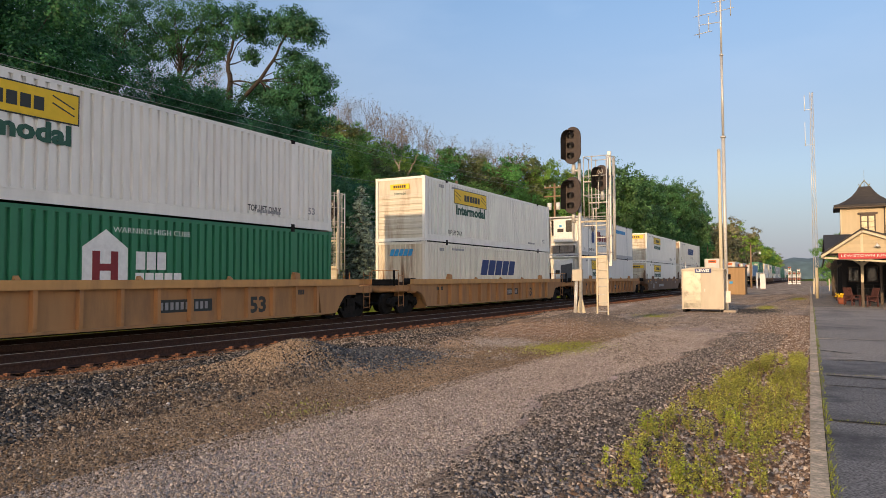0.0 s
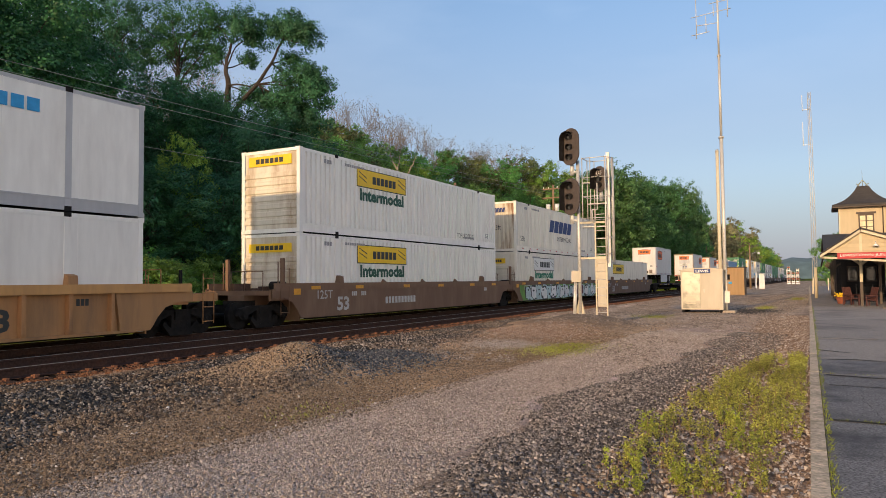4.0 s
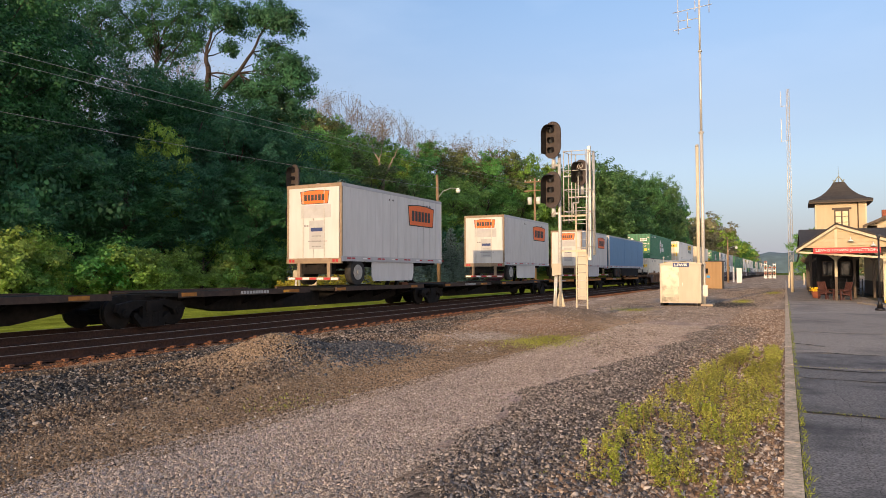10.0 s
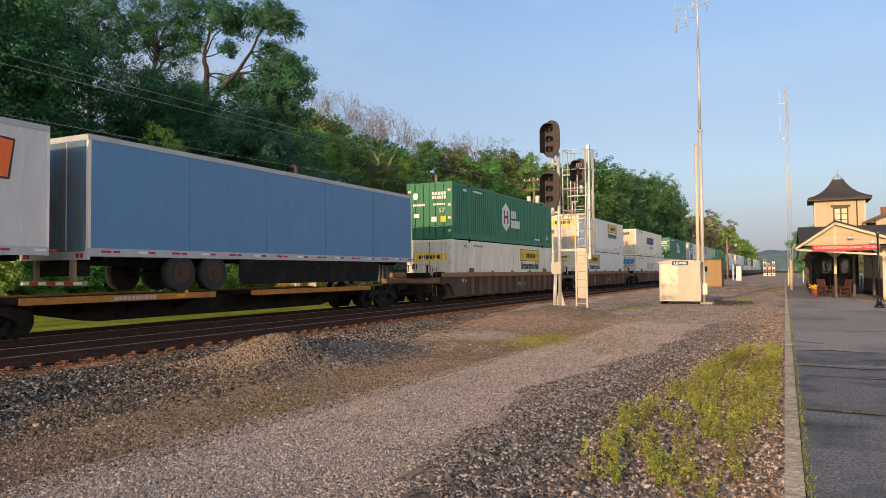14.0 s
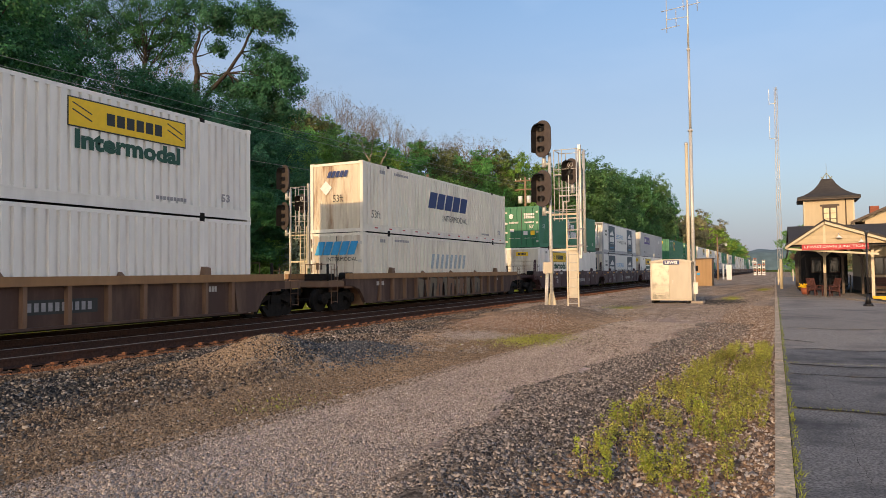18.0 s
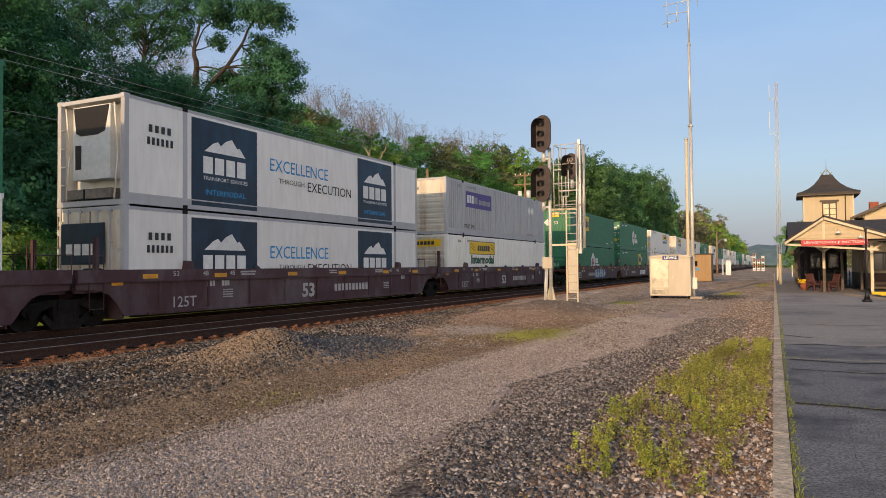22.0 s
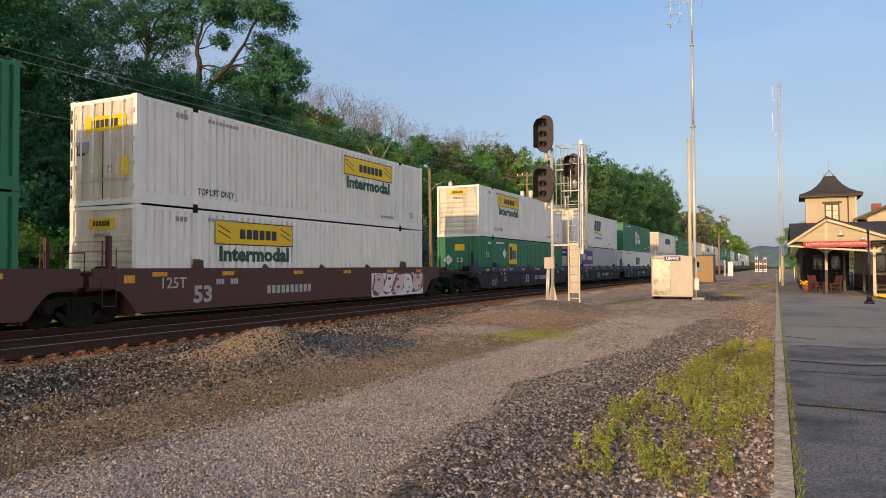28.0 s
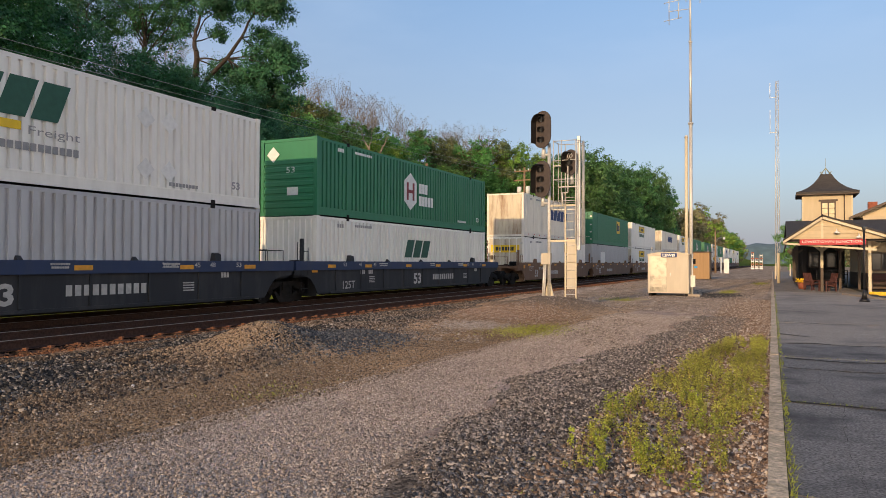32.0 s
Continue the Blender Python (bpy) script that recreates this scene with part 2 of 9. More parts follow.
TANPANEL = paint("dirty_tan_panel", (0.40, 0.215, 0.095), 0.85, (0.19, 0.115, 0.07), 0.8)
RUSTYEND = mat("rust_streaked_paint", (0.68, 0.60, 0.46), 0.6, 0, (5, 0.06), (1.5, 1.6, (0.24, 0.11, 0.045)), 0.05, 0.05, (1, 1, 0.16))
BROWNPANEL = paint("dirty_brown_panel", (0.07, 0.04, 0.032), 0.9, (0.17, 0.11, 0.075), 0.8)
BROWNTOP = paint("light_brown_sill", (0.30, 0.165, 0.075), 0.55, (0.15, 0.085, 0.05), 0.75)
BROWN = paint("brown_car_paint", (0.175, 0.10, 0.062), 0.7, (0.26, 0.17, 0.11), 0.75)
MAROON = mat("maroon_car_paint", (0.062, 0.024, 0.028), 0.6, 0, (5, 0.12), (0.8, 0.7, (0.17, 0.145, 0.15)), 0.05, 0.08, (1, 1, 0.5))
RUSTBROWN = paint("red_brown_car_paint", (0.085, 0.034, 0.028), 0.25, (0.12, 0.07, 0.05), 0.6)
NAVY = paint("navy_car_paint", (0.018, 0.035, 0.09), 0.3, (0.06, 0.06, 0.07), 0.6)
SOOT = mat("sooty_steel", (0.012, 0.011, 0.0105), 0.85, 0.0, (7, 0.4), (2.0, 0.45, (0.05, 0.036, 0.028)), 0.3)
SOOT.node_tree.nodes["Principled BSDF"].inputs["Specular IOR Level"].default_value = 0.2
TYRE = mat("rubber", (0.022, 0.022, 0.023), 0.85, 0, (12, 0.25), (3, 0.3, (0.1, 0.09, 0.08)))
STEEL = mat("galvanised_steel", (0.58, 0.565, 0.53), 0.45, 0.25, (18, 0.15), (3.0, 0.3, (0.3, 0.29, 0.27)), 0.1)
RAILTOP = mat("polished_rail", (0.30, 0.27, 0.25), 0.5, 0.5, (20, 0.1), None, 0.05)
RAILSIDE = mat("rusty_rail", (0.06, 0.036, 0.029), 0.85, 0.0, (22, 0.3), (5, 0.5, (0.11, 0.052, 0.032)), 0.3)
RAILSIDE.node_tree.nodes["Principled BSDF"].inputs["Specular IOR Level"].default_value = 0.1
REDRUST = mat("dark_rust", (0.075, 0.04, 0.028), 0.9, 0, (20, 0.35), (4, 0.6, (0.035, 0.024, 0.02)), 0.4)
RUST = mat("orange_rust", (0.25, 0.095, 0.045), 0.9, 0, (30, 0.35), (6, 0.6, (0.16, 0.07, 0.04)), 0.4)
TIE = mat("tie_wood", (0.07, 0.042, 0.03), 0.9, 0, (14, 0.3), (3, 0.4, (0.15, 0.085, 0.055)), 0.5, 0.2)
TIE.node_tree.nodes["Principled BSDF"].inputs["Specular IOR Level"].default_value = 0.1
BLACKMETAL = mat("black_metal", (0.014, 0.013, 0.014), 0.45, 0.1, (10, 0.2))
YELLOWSIGN = mat("yellow_sign", (0.84, 0.55, 0.02), 0.5, 0, (8, 0.06), (2, 0.15, (0.4, 0.28, 0.05)), 0)
ORANGE = mat("orange_sign", (0.88, 0.165, 0.025), 0.5, 0, (8, 0.06), None, 0)
INK = mat("dark_ink", (0.03, 0.035, 0.035), 0.6, 0, (8, 0.1), None, 0)
DGREEN = mat("green_ink", (0.02, 0.09, 0.06), 0.6, 0, (8, 0.1), None, 0)
DBLUE = mat("blue_ink", (0.02, 0.045, 0.16), 0.6, 0, (8, 0.1), None, 0)
LBLUE = mat("light_blue_ink", (0.02, 0.30, 0.62), 0.6, 0, (8, 0.1), None, 0)
NIGHTBLUE = mat("night_blue_panel", (0.005, 0.022, 0.045), 0.45, 0, (3, 0.3), (1.0, 0.8, (0.014, 0.075, 0.14)), 0, 0.06, (1, 0.35, 1))
PURPLE = mat("purple_panel", (0.075, 0.04, 0.22), 0.5, 0, (5, 0.1), None, 0)
RED = mat("red_ink", (0.45, 0.02, 0.03), 0.55, 0, (8, 0.1), None, 0)
CRIMSON = mat("dark_red_ink", (0.22, 0.02, 0.025), 0.55, 0, (8, 0.1), None, 0)
CHALK = mat("white_ink", (0.76, 0.76, 0.74), 0.55, 0, (8, 0.08), None, 0)
GREYINK = mat("grey_ink", (0.30, 0.30, 0.31), 0.6, 0, (8, 0.1), None, 0)
WOODPOLE = mat("weathered_pole", (0.26, 0.17, 0.10), 0.85, 0, (16, 0.3), (3, 0.5, (0.14, 0.09, 0.06)), 0.5, 0.2, (1, 1, 0.1))
BARK = mat("bark", (0.055, 0.042, 0.033), 0.95, 0, (9, 0.4), (2.5, 0.5, (0.16, 0.14, 0.11)), 0.8, 0.2, (1, 1, 0.3))
GREYBARK = mat("grey_bark", (0.22, 0.18, 0.14), 0.95, 0, (9, 0.3), (2.5, 0.5, (0.3, 0.27, 0.23)), 0.6, 0.2, (1, 1, 0.3))
BEIGE = paint("beige_cabinet_paint", (0.50, 0.44, 0.345), 0.25, (0.3, 0.24, 0.17), 0.42)
CONCRETE = mat("concrete", (0.40, 0.33, 0.26), 0.9, 0, (25, 0.2), (2, 0.4, (0.22, 0.2, 0.17)), 0.4)
CLAPBOARD = paint("cream_boards", (0.52, 0.42, 0.27), 0.12, (0.4, 0.3, 0.2), 0.65)
TRIM = mat("brown_trim", (0.075, 0.05, 0.035), 0.6, 0, (10, 0.2))
CREAMTRIM = mat("cream_trim", (0.60, 0.52, 0.37), 0.6, 0, (10, 0.08))
SHINGLE = mat("dark_shingle", (0.045, 0.04, 0.038), 0.85, 0, (16, 0.35), (2.2, 0.4, (0.09, 0.08, 0.07)), 0.5)
GLASS = mat("dark_glass", (0.05, 0.055, 0.06), 0.08, 0, (3, 0.1), None, 0)
BRICKRED = mat("red_brick", (0.30, 0.09, 0.05), 0.85, 0, (20, 0.25), (3, 0.3, (0.2, 0.08, 0.05)), 0.3)
SHEDTAN = paint("tan_boards", (0.40, 0.25, 0.12), 0.2, (0.25, 0.15, 0.07), 0.7)

LEAF_DARK = leafy("maple_leaf", (0.038, 0.15, 0.064), 0.28)
# darker leaf for the forked and high-crowned trees, their shade put into it
LEAF_SHADE = leafy("shaded_leaf", (0.044, 0.155, 0.058), 0.3)
LEAF_BRUSH = leafy("brush_leaf", (0.28, 0.43, 0.10), 0.45)
LEAF_DEEP = leafy("deep_green_leaf", (0.10, 0.235, 0.08), 0.45)
LEAF_MID = leafy("tree_leaf", (0.165, 0.36, 0.09), 0.45)
LEAF_FRESH = leafy("fresh_leaf", (0.27, 0.41, 0.07), 0.45)
LEAF_OLIVE = leafy("olive_leaf", (0.24, 0.23, 0.12), 0.35)
NEEDLE = leafy("spruce_needle", (0.23, 0.32, 0.26), 0.2)
WEED = leafy("weed_leaf", (0.37, 0.38, 0.075), 0.4, 0.6)
HEDGELEAF = leafy("clipped_hedge_leaf", (0.46, 0.45, 0.06), 0.4)
GRASSBLADE = leafy("grass_blade", (0.28, 0.30, 0.05), 0.35)
FRESHWEED = leafy("fresh_weed_leaf", (0.40, 0.42, 0.06), 0.4, 0.4)
STALK = leafy("dry_stalk", (0.30, 0.19, 0.09), 0.2, 0.4)

# ---- mesh tools ----


def bx(bm, x0, x1, y0, y1, z0, z1):
    v = [bm.verts.new((x, y, z)) for z in (z0, z1) for x, y in ((x0, y0), (x1, y0), (x1, y1), (x0, y1))]
    for f in ((3, 2, 1, 0), (4, 5, 6, 7), (0, 1, 5, 4), (1, 2, 6, 5), (2, 3, 7, 6), (3, 0, 4, 7)):
        bm.faces.new([v[i] for i in f])
    return v


def cyl(bm, p0, p1, r0, r1=None, n=10, caps=True):
    p0, p1 = Vector(p0), Vector(p1)
    r1 = r0 if r1 is None else r1
    q = (p1 - p0).to_track_quat("Z", "Y")
    rings = []
    for p, r in ((p0, r0), (p1, r1)):
        rings.append([bm.verts.new(p + q @ Vector((r * math.cos(6.28318 * i / n), r * math.sin(6.28318 * i / n), 0))) for i in range(n)])
    for i in range(n):
        j = (i + 1) % n
        bm.faces.new((rings[0][i], rings[0][j], rings[1][j], rings[1][i])).smooth = True
    if caps:
        bm.faces.new(rings[0][::-1])
        bm.faces.new(rings[1])


def prism(bm, pts, axis, a, b):
    """A polygon (list of 2D points) pushed from a to b along the axis 'x', 'y' or 'z'."""
    def at(u, v, w):
        return {"x": (w, u, v), "y": (u, w, v), "z": (u, v, w)}[axis]
    lo = [bm.verts.new(at(u, v, a)) for u, v in pts]
    hi = [bm.verts.new(at(u, v, b)) for u, v in pts]
    k = len(pts)
    for i in range(k):
        bm.faces.new((lo[i], lo[(i + 1) % k], hi[(i + 1) % k], hi[i]))
    bm.faces.new(lo[::-1])
    bm.faces.new(hi)


def finish(bm, material, bevel=0.0):
    if bevel:
        es = [e for e in bm.edges if len(e.link_faces) == 2 and e.calc_face_angle(0) > 0.6]
        bmesh.ops.bevel(bm, geom=es, offset=bevel, segments=1, affect="EDGES")
    bmesh.ops.recalc_face_normals(bm, faces=bm.faces[:])
    me = bpy.data.meshes.new("mesh")
    bm.to_mesh(me)
    bm.free()
    if material:
        me.materials.append(material)
    return me


SHARED = {}


def shared(key, build, material, bevel=0.0):
    """One mesh for all pieces of that key; build(bm) fills it once."""
    k = (key, material.name)
    if k not in SHARED:
        bm = bmesh.new()
        build(bm)
        SHARED[k] = finish(bm, material, bevel)
    return SHARED[k]


def piece(name, me, parent, m=None, label=""):
    ob = new(name, me)
    ob.parent = parent
    if m is not None:
        ob.matrix_basis = m
    if label:
        ob["label"] = label
    return ob


def part(name, bm, material, parent, label="", bevel=0.0):
    return piece(name, finish(bm, material, bevel), parent, None, label)


def thing(name, m, label, category, group="", kind=""):
    ob = new(name)
    ob.empty_display_size = 0.3
    ob.matrix_basis = m
    return tagged(ob, label, category, group, kind)


def boxpart(name, material, parent, dims, label="", bevel=0.0):
    bm = bmesh.new()
    bx(bm, *dims)
    return part(name, bm, material, parent, label, bevel)


LETTERS = {}


def letters(text, width, height, material, bold=0.0):
    """Flat mesh of a word in the built-in font, fitted to width and height, centred; it reads along x."""
    k = (text, width, height, material.name, bold)
    if k not in LETTERS:
        cu = bpy.data.curves.new("text", "FONT")
        cu.body, cu.resolution_u, cu.offset = text, 2, bold
        tmp = bpy.data.objects.new("text", cu)
        scene.collection.objects.link(tmp)
        dg = bpy.context.evaluated_depsgraph_get()
        dg.update()
        me = bpy.data.meshes.new_from_object(tmp.evaluated_get(dg))
        bpy.data.objects.remove(tmp)
        co = np.zeros(len(me.vertices) * 3)
        me.vertices.foreach_get("co", co)
        co = co.reshape(-1, 3)
        lo, hi = co.min(0), co.max(0)
        co = (co - (lo + hi) / 2) / np.maximum(hi - lo, 1e-6) * (width, height, 0)
        me.vertices.foreach_set("co", co.ravel())
        me.materials.clear()
        me.materials.append(material)
        LETTERS[k] = me
    return LETTERS[k]


SIDE = Matrix(((0, 0, 1, 0), (1, 0, 0, 0), (0, 1, 0, 0), (0, 0, 0, 1)))    # x to +y, y to +z, faces +x
FRONT = Matrix(((1, 0, 0, 0), (0, 0, -1, 0), (0, 1, 0, 0), (0, 0, 0, 1)))  # x to +x, y to +z, faces -y


def onside(x, y, z):
    return Matrix.Translation((x, y, z)) @ SIDE


def onfront(x, y, z):
    return Matrix.Translation((x, y, z)) @ FRONT


def plate(w, h, t=0.006, cut=0.0, slant=0.0):
    """A thin panel lying in x, y, facing z: slanted sides, or corners cut."""
    def build(bm):
        a, b = w / 2, h / 2
        if cut:
            pts = [(-a + cut, -b), (a - cut, -b), (a, -b + cut), (a, b - cut), (a - cut, b), (-a + cut, b), (-a, b - cut), (-a, -b + cut)]
        else:
            pts = [(-a - slant, -b), (a - slant, -b), (a + slant, b), (-a + slant, b)]
        prism(bm, pts, "z", 0, t)
    return build


def panel(name, w, h, material, parent, m, label="", cut=0.0, slant=0.0, t=0.006):
    return piece(name, shared(("plate", w, h, cut, slant, t), plate(w, h, t, cut, slant), material), parent, m, label)


def bars(w, h, n, slant=0.0, gap=0.22):
    """A word as n plain blocks of one height."""
    def build(bm):
        step = w / n
        for i in range(n):
            a = -w / 2 + i * step
            b = a + step * (1 - gap)
            prism(bm, [(a - slant, -h / 2), (b - slant, -h / 2), (b + slant, h / 2), (a + slant, h / 2)], "z", 0, 0.005)
    return build


def wordbars(w, h, n, material, parent, m, slant=0.0, label="", gap=0.22):
    return piece("lettering", shared(("bars", w, h, n, slant, gap), bars(w, h, n, slant, gap), material), parent, m, label)


def words(text, w, h, material, parent, m, label="", bold=0.0):
    return piece("lettering", letters(text, w, h, material, bold), parent, m, label)

# ---- ground ----
RAIL = 0.19                      # top of rail
XT, XN = -16.56, -13.05          # centre lines of the train's track and of the nearer track


def bump_at(x, y, cx, cy, r, h, ry=None):
    return h * math.exp(-((x - cx) / r) ** 2 - ((y - cy) / (ry or r)) ** 2)


def windrow_x(y):
    """Ragged edge between the driven gravel and the windrow of coarse dark stone."""
    return -2.45 - 0.75 * math.exp(-((y - 9.2) / 3.6) ** 2) + 0.016 * max(0, y - 12) + 0.14 * math.sin(y * 1.9) + 0.07 * math.sin(y * 4.7)


def ground_z(x, y):
    z = 0.025 * noise.noise((x * 0.6, y * 0.6, 0)) if -40 < x < 2 and y < 80 else 0.0
    z += bump_at(x, y, -8.2, 10.0, 0.75, 0.46, 1.0) + bump_at(x, y, -7.5, 11.9, 0.6, 0.22, 0.9) + bump_at(x, y, -7.4, 8.4, 0.5, 0.16, 0.8)
    if -12 < x < -6 and y < 60:
        z += 0.20 * min(1, max(0, (-6.6 - x) / 2.2)) * (0.5 + 0.9 * noise.noise((x * 0.75, y * 0.5, 7.0))) * min(1, max(0, (x + 11.5) / 1.3))
    z += min(0.36, 0.46 * math.exp(-(((x + 7.1) / 1.45) ** 2 + ((y - 23.4) / 2.4) ** 2)))
    if windrow_x(y) < x < -0.4 and 2 < y < 22:
        z += 0.05 * min(1, (x - windrow_x(y)) / 0.18) * min(1, (-0.4 - x) / 0.9)
    if -19 < x < -11.7:
        z -= 0.02
    if x < -29:
        k = min(1.0, (-29 - x) / 60)
        z += 14 * k * k * (3 - 2 * k) + 1.6 * min(1, (-29 - x) / 6)
    if x > 0.1:
        z -= 0.15
    return z


def spread(a, b, near, step, grow, top):
    """Positions from a to b, step apart round near and wider away from it."""
    out, p, s = [], near, step
    while p < b:
        out.append(p)
        p += s
        s = min(s * grow, top)
    out.append(b)
    p, s = near - step, step
    while p > a:
        out.append(p)
        p -= s
        s = min(s * grow, top)
    out.append(a)
    return sorted(out)


xs = spread(-3000, 3000, -6.0, 0.16, 1.028, 300)
ys = spread(-2000, 4200, 12.0, 0.25, 1.035, 300)
gm = bpy.data.meshes.new("ground")
gm.from_pydata([(x, y, ground_z(x, y)) for y in ys for x in xs], [],
               [(j * len(xs) + i, j * len(xs) + i + 1, (j + 1) * len(xs) + i + 1, (j + 1) * len(xs) + i) for j in range(len(ys) - 1) for i in range(len(xs) - 1)])
gm.polygons.foreach_set("use_smooth", [True] * len(gm.polygons))
TURF = ((0.20, 0.27, 0.03), (0.29, 0.34, 0.045), (0.36, 0.38, 0.06))
ROUGH = ((0.07, 0.12, 0.03), (0.12, 0.17, 0.04), (0.17, 0.18, 0.06))
FARROAD = ((0.30, 0.225, 0.165), (0.44, 0.335, 0.25), (0.60, 0.475, 0.37))
FINE = ((0.405, 0.265, 0.164), (0.568, 0.387, 0.245), (0.7, 0.494, 0.324))
LILAC = ((0.426, 0.324, 0.282), (0.578, 0.452, 0.389), (0.688, 0.547, 0.466))
DUST = ((0.312, 0.202, 0.115), (0.44, 0.293, 0.172), (0.54, 0.37, 0.224))
# dark track bed, with the shade under the train put into these tones
BEDSHADE = ((0.010, 0.008, 0.007), (0.018, 0.014, 0.012), (0.032, 0.025, 0.02))
DARKG = ((0.095, 0.078, 0.064), (0.19, 0.155, 0.126), (0.331, 0.266, 0.212))
BALLAST = ((0.03, 0.029, 0.029), (0.06, 0.056, 0.052), (0.11, 0.095, 0.08))
BROWNB = ((0.249, 0.144, 0.087), (0.394, 0.244, 0.151), (0.512, 0.338, 0.215))
MGROUND = stones("gravel_ground", FINE, 34.0, zones=(
    (3, -5.4, -2.9, 0.4, 1.6, LILAC), (3, -7.4, -5.4, 0.3, 1.2, DUST), (3, -2.85, -1.75, 0.2, 1.0, DARKG), (3, -1.75, 0.5, 0.3, 0.8, BROWNB),
    (1, 24, 420, 6, 8, FARROAD), (4, -60.0, -6.0, 0.35, 1.2, BALLAST), (0, -12.2, -11.2, 0.25, 0.6, BROWNB), (0, -18.4, -12.0, 0.2, 0.4, BEDSHADE), (0, -60, -18.55, 0.15, 0.5, TURF), (0, -4000, -33, 2, 6, ROUGH),
    (0, 30, 4000, 5, 10, ROUGH), (1, 420, 5000, 60, 80, ROUGH)))
gm.materials.append(MGROUND)
ground = tagged(new("ground", gm), "beige and grey gravel yard with ballast and a mown strip behind the tracks", "ground", kind="structure")

rng = np.random.default_rng(7)


def scatter_stones(name, label, n, place, size, cols, seed):
    """Loose stones as one sheet of small lumps; place(rng, n) gives x, y."""
    r = np.random.default_rng(seed)
    xy = place(r, n)
    n = len(xy)
    z = np.array([ground_z(a, b) for a, b in xy])
    base = np.array(((1, 0.1, -0.5), (0.1, 1, -0.5), (-1, 0.1, -0.5), (0, -1, -0.5), (0.45, 0.0, 0.5), (-0.4, 0.1, 0.62)), float)
    tri = np.array(((0, 1, 4), (1, 5, 4), (1, 2, 5), (2, 3, 5), (3, 4, 5), (3, 0, 4)))
    s = r.uniform(size[0], size[1], (n, 1, 1)) * r.uniform(0.6, 1.3, (n, 1, 3)) * 0.5
    v = base[None] * s * r.uniform(0.65, 1.35, (n, 6, 3))
    a, b = r.uniform(0, 6.28, n), r.uniform(-0.9, 0.9, n)
    ca, sa, cb, sb = np.cos(a)[:, None], np.sin(a)[:, None], np.cos(b)[:, None], np.sin(b)[:, None]
    x, y, zz = v[..., 0], v[..., 1], v[..., 2]
    y, zz = y * cb - zz * sb, y * sb + zz * cb
    x, y = x * ca - y * sa, x * sa + y * ca
    v = np.stack([x + xy[:, :1], y + xy[:, 1:], zz + z[:, None] + s[:, :, 2] * 0.3], -1).reshape(-1, 3)
    f = (tri[None] + 6 * np.arange(n)[:, None, None]).reshape(-1, 3)
    me = bpy.data.meshes.new(name)
    me.vertices.add(len(v))
    me.vertices.foreach_set("co", v.ravel())
    me.loops.add(len(f) * 3)
    me.loops.foreach_set("vertex_index", f.ravel())
    me.polygons.add(len(f))
    me.polygons.foreach_set("loop_start", np.arange(len(f)) * 3)
    me.update(calc_edges=True)
    m = bpy.data.materials.new(name)
    m.use_nodes = True
    nn, ll = m.node_tree.nodes, m.node_tree.links
    g, rp = nn.new("ShaderNodeNewGeometry"), nn.new("ShaderNodeValToRGB")
    rp.color_ramp.elements[0].color, rp.color_ramp.elements[1].color = (*cols[0], 1), (*cols[-1], 1)
    for i, c in enumerate(cols[1:-1]):
        e = rp.color_ramp.elements.new((i + 1) / (len(cols) - 1))
        e.color = (*c, 1)
    ll.new(g.outputs["Random Per Island"], rp.inputs["Fac"])
    ll.new(rp.outputs["Color"], nn["Principled BSDF"].inputs["Base Color"])
    nn["Principled BSDF"].inputs["Roughness"].default_value = 0.9
    nn["Principled BSDF"].inputs["Specular IOR Level"].default_value = 0.08
    me.materials.append(m)
    return tagged(new(name, me), label, "stones", kind="stuff")


def ballast_place(r, n):
    y = 2 + 46 * r.random(n) ** 1.7
    x = -11.5 + 4.7 * r.random(n) ** 1.1 + 0.3 * np.sin(y * 0.9)
    f = np.array([noise.noise((a * 0.9, b * 0.55, 4.0)) + 0.5 * noise.noise((a * 2.6, b * 2.0, 9.0)) for a, b in zip(x, y)])
    return np.stack([x, y], 1)[(f > -0.10) & (x + 0.16 * y + 0.5 * f < -5.7)]


def brown_ballast_place(r, n):
    y = 2 + 46 * r.random(n) ** 1.7
    x = -11.5 + 4.9 * r.random(n) ** 1.1 + 0.4 * np.sin(y * 0.9)
    f = np.array([noise.noise((a * 0.9, b * 0.55, 4.0)) + 0.5 * noise.noise((a * 2.6, b * 2.0, 9.0)) for a, b in zip(x, y)])
    return np.stack([x, y], 1)[(f < 0.06) & (x + 0.16 * y + 0.5 * f < -5.5)]


def pile_place(r, n):
    return np.stack([-7.6 + r.normal(0, 0.45, n), 11.5 + r.normal(0, 0.85, n)], 1)


def pile_light_place(r, n):
    return np.stack([-8.2 + r.normal(0, 0.5, n), 9.3 + r.normal(0, 0.7, n)], 1)


def gravel_place(r, n):
    y = 2.7 + 20 * r.random(n) ** 2.0
    x = -5.5 + 2.9 * r.random(n) + 0.035 * y
    f = np.array([noise.noise((a * 0.9, b * 0.3, 11.0)) + 0.5 * noise.noise((a * 2.5, b * 1.5, 3.0)) for a, b in zip(x, y)])
    return np.stack([x, y], 1)[f > -0.75]


def dust_place(r, n):
    y = 2.7 + 18 * r.random(n) ** 1.7
    x = -8.5 + 3.4 * r.random(n) + 0.02 * y
    f = np.array([noise.noise((a * 0.9, b * 0.5, 21.0)) for a, b in zip(x, y)])
    return np.stack([x, y], 1)[f > -0.8]


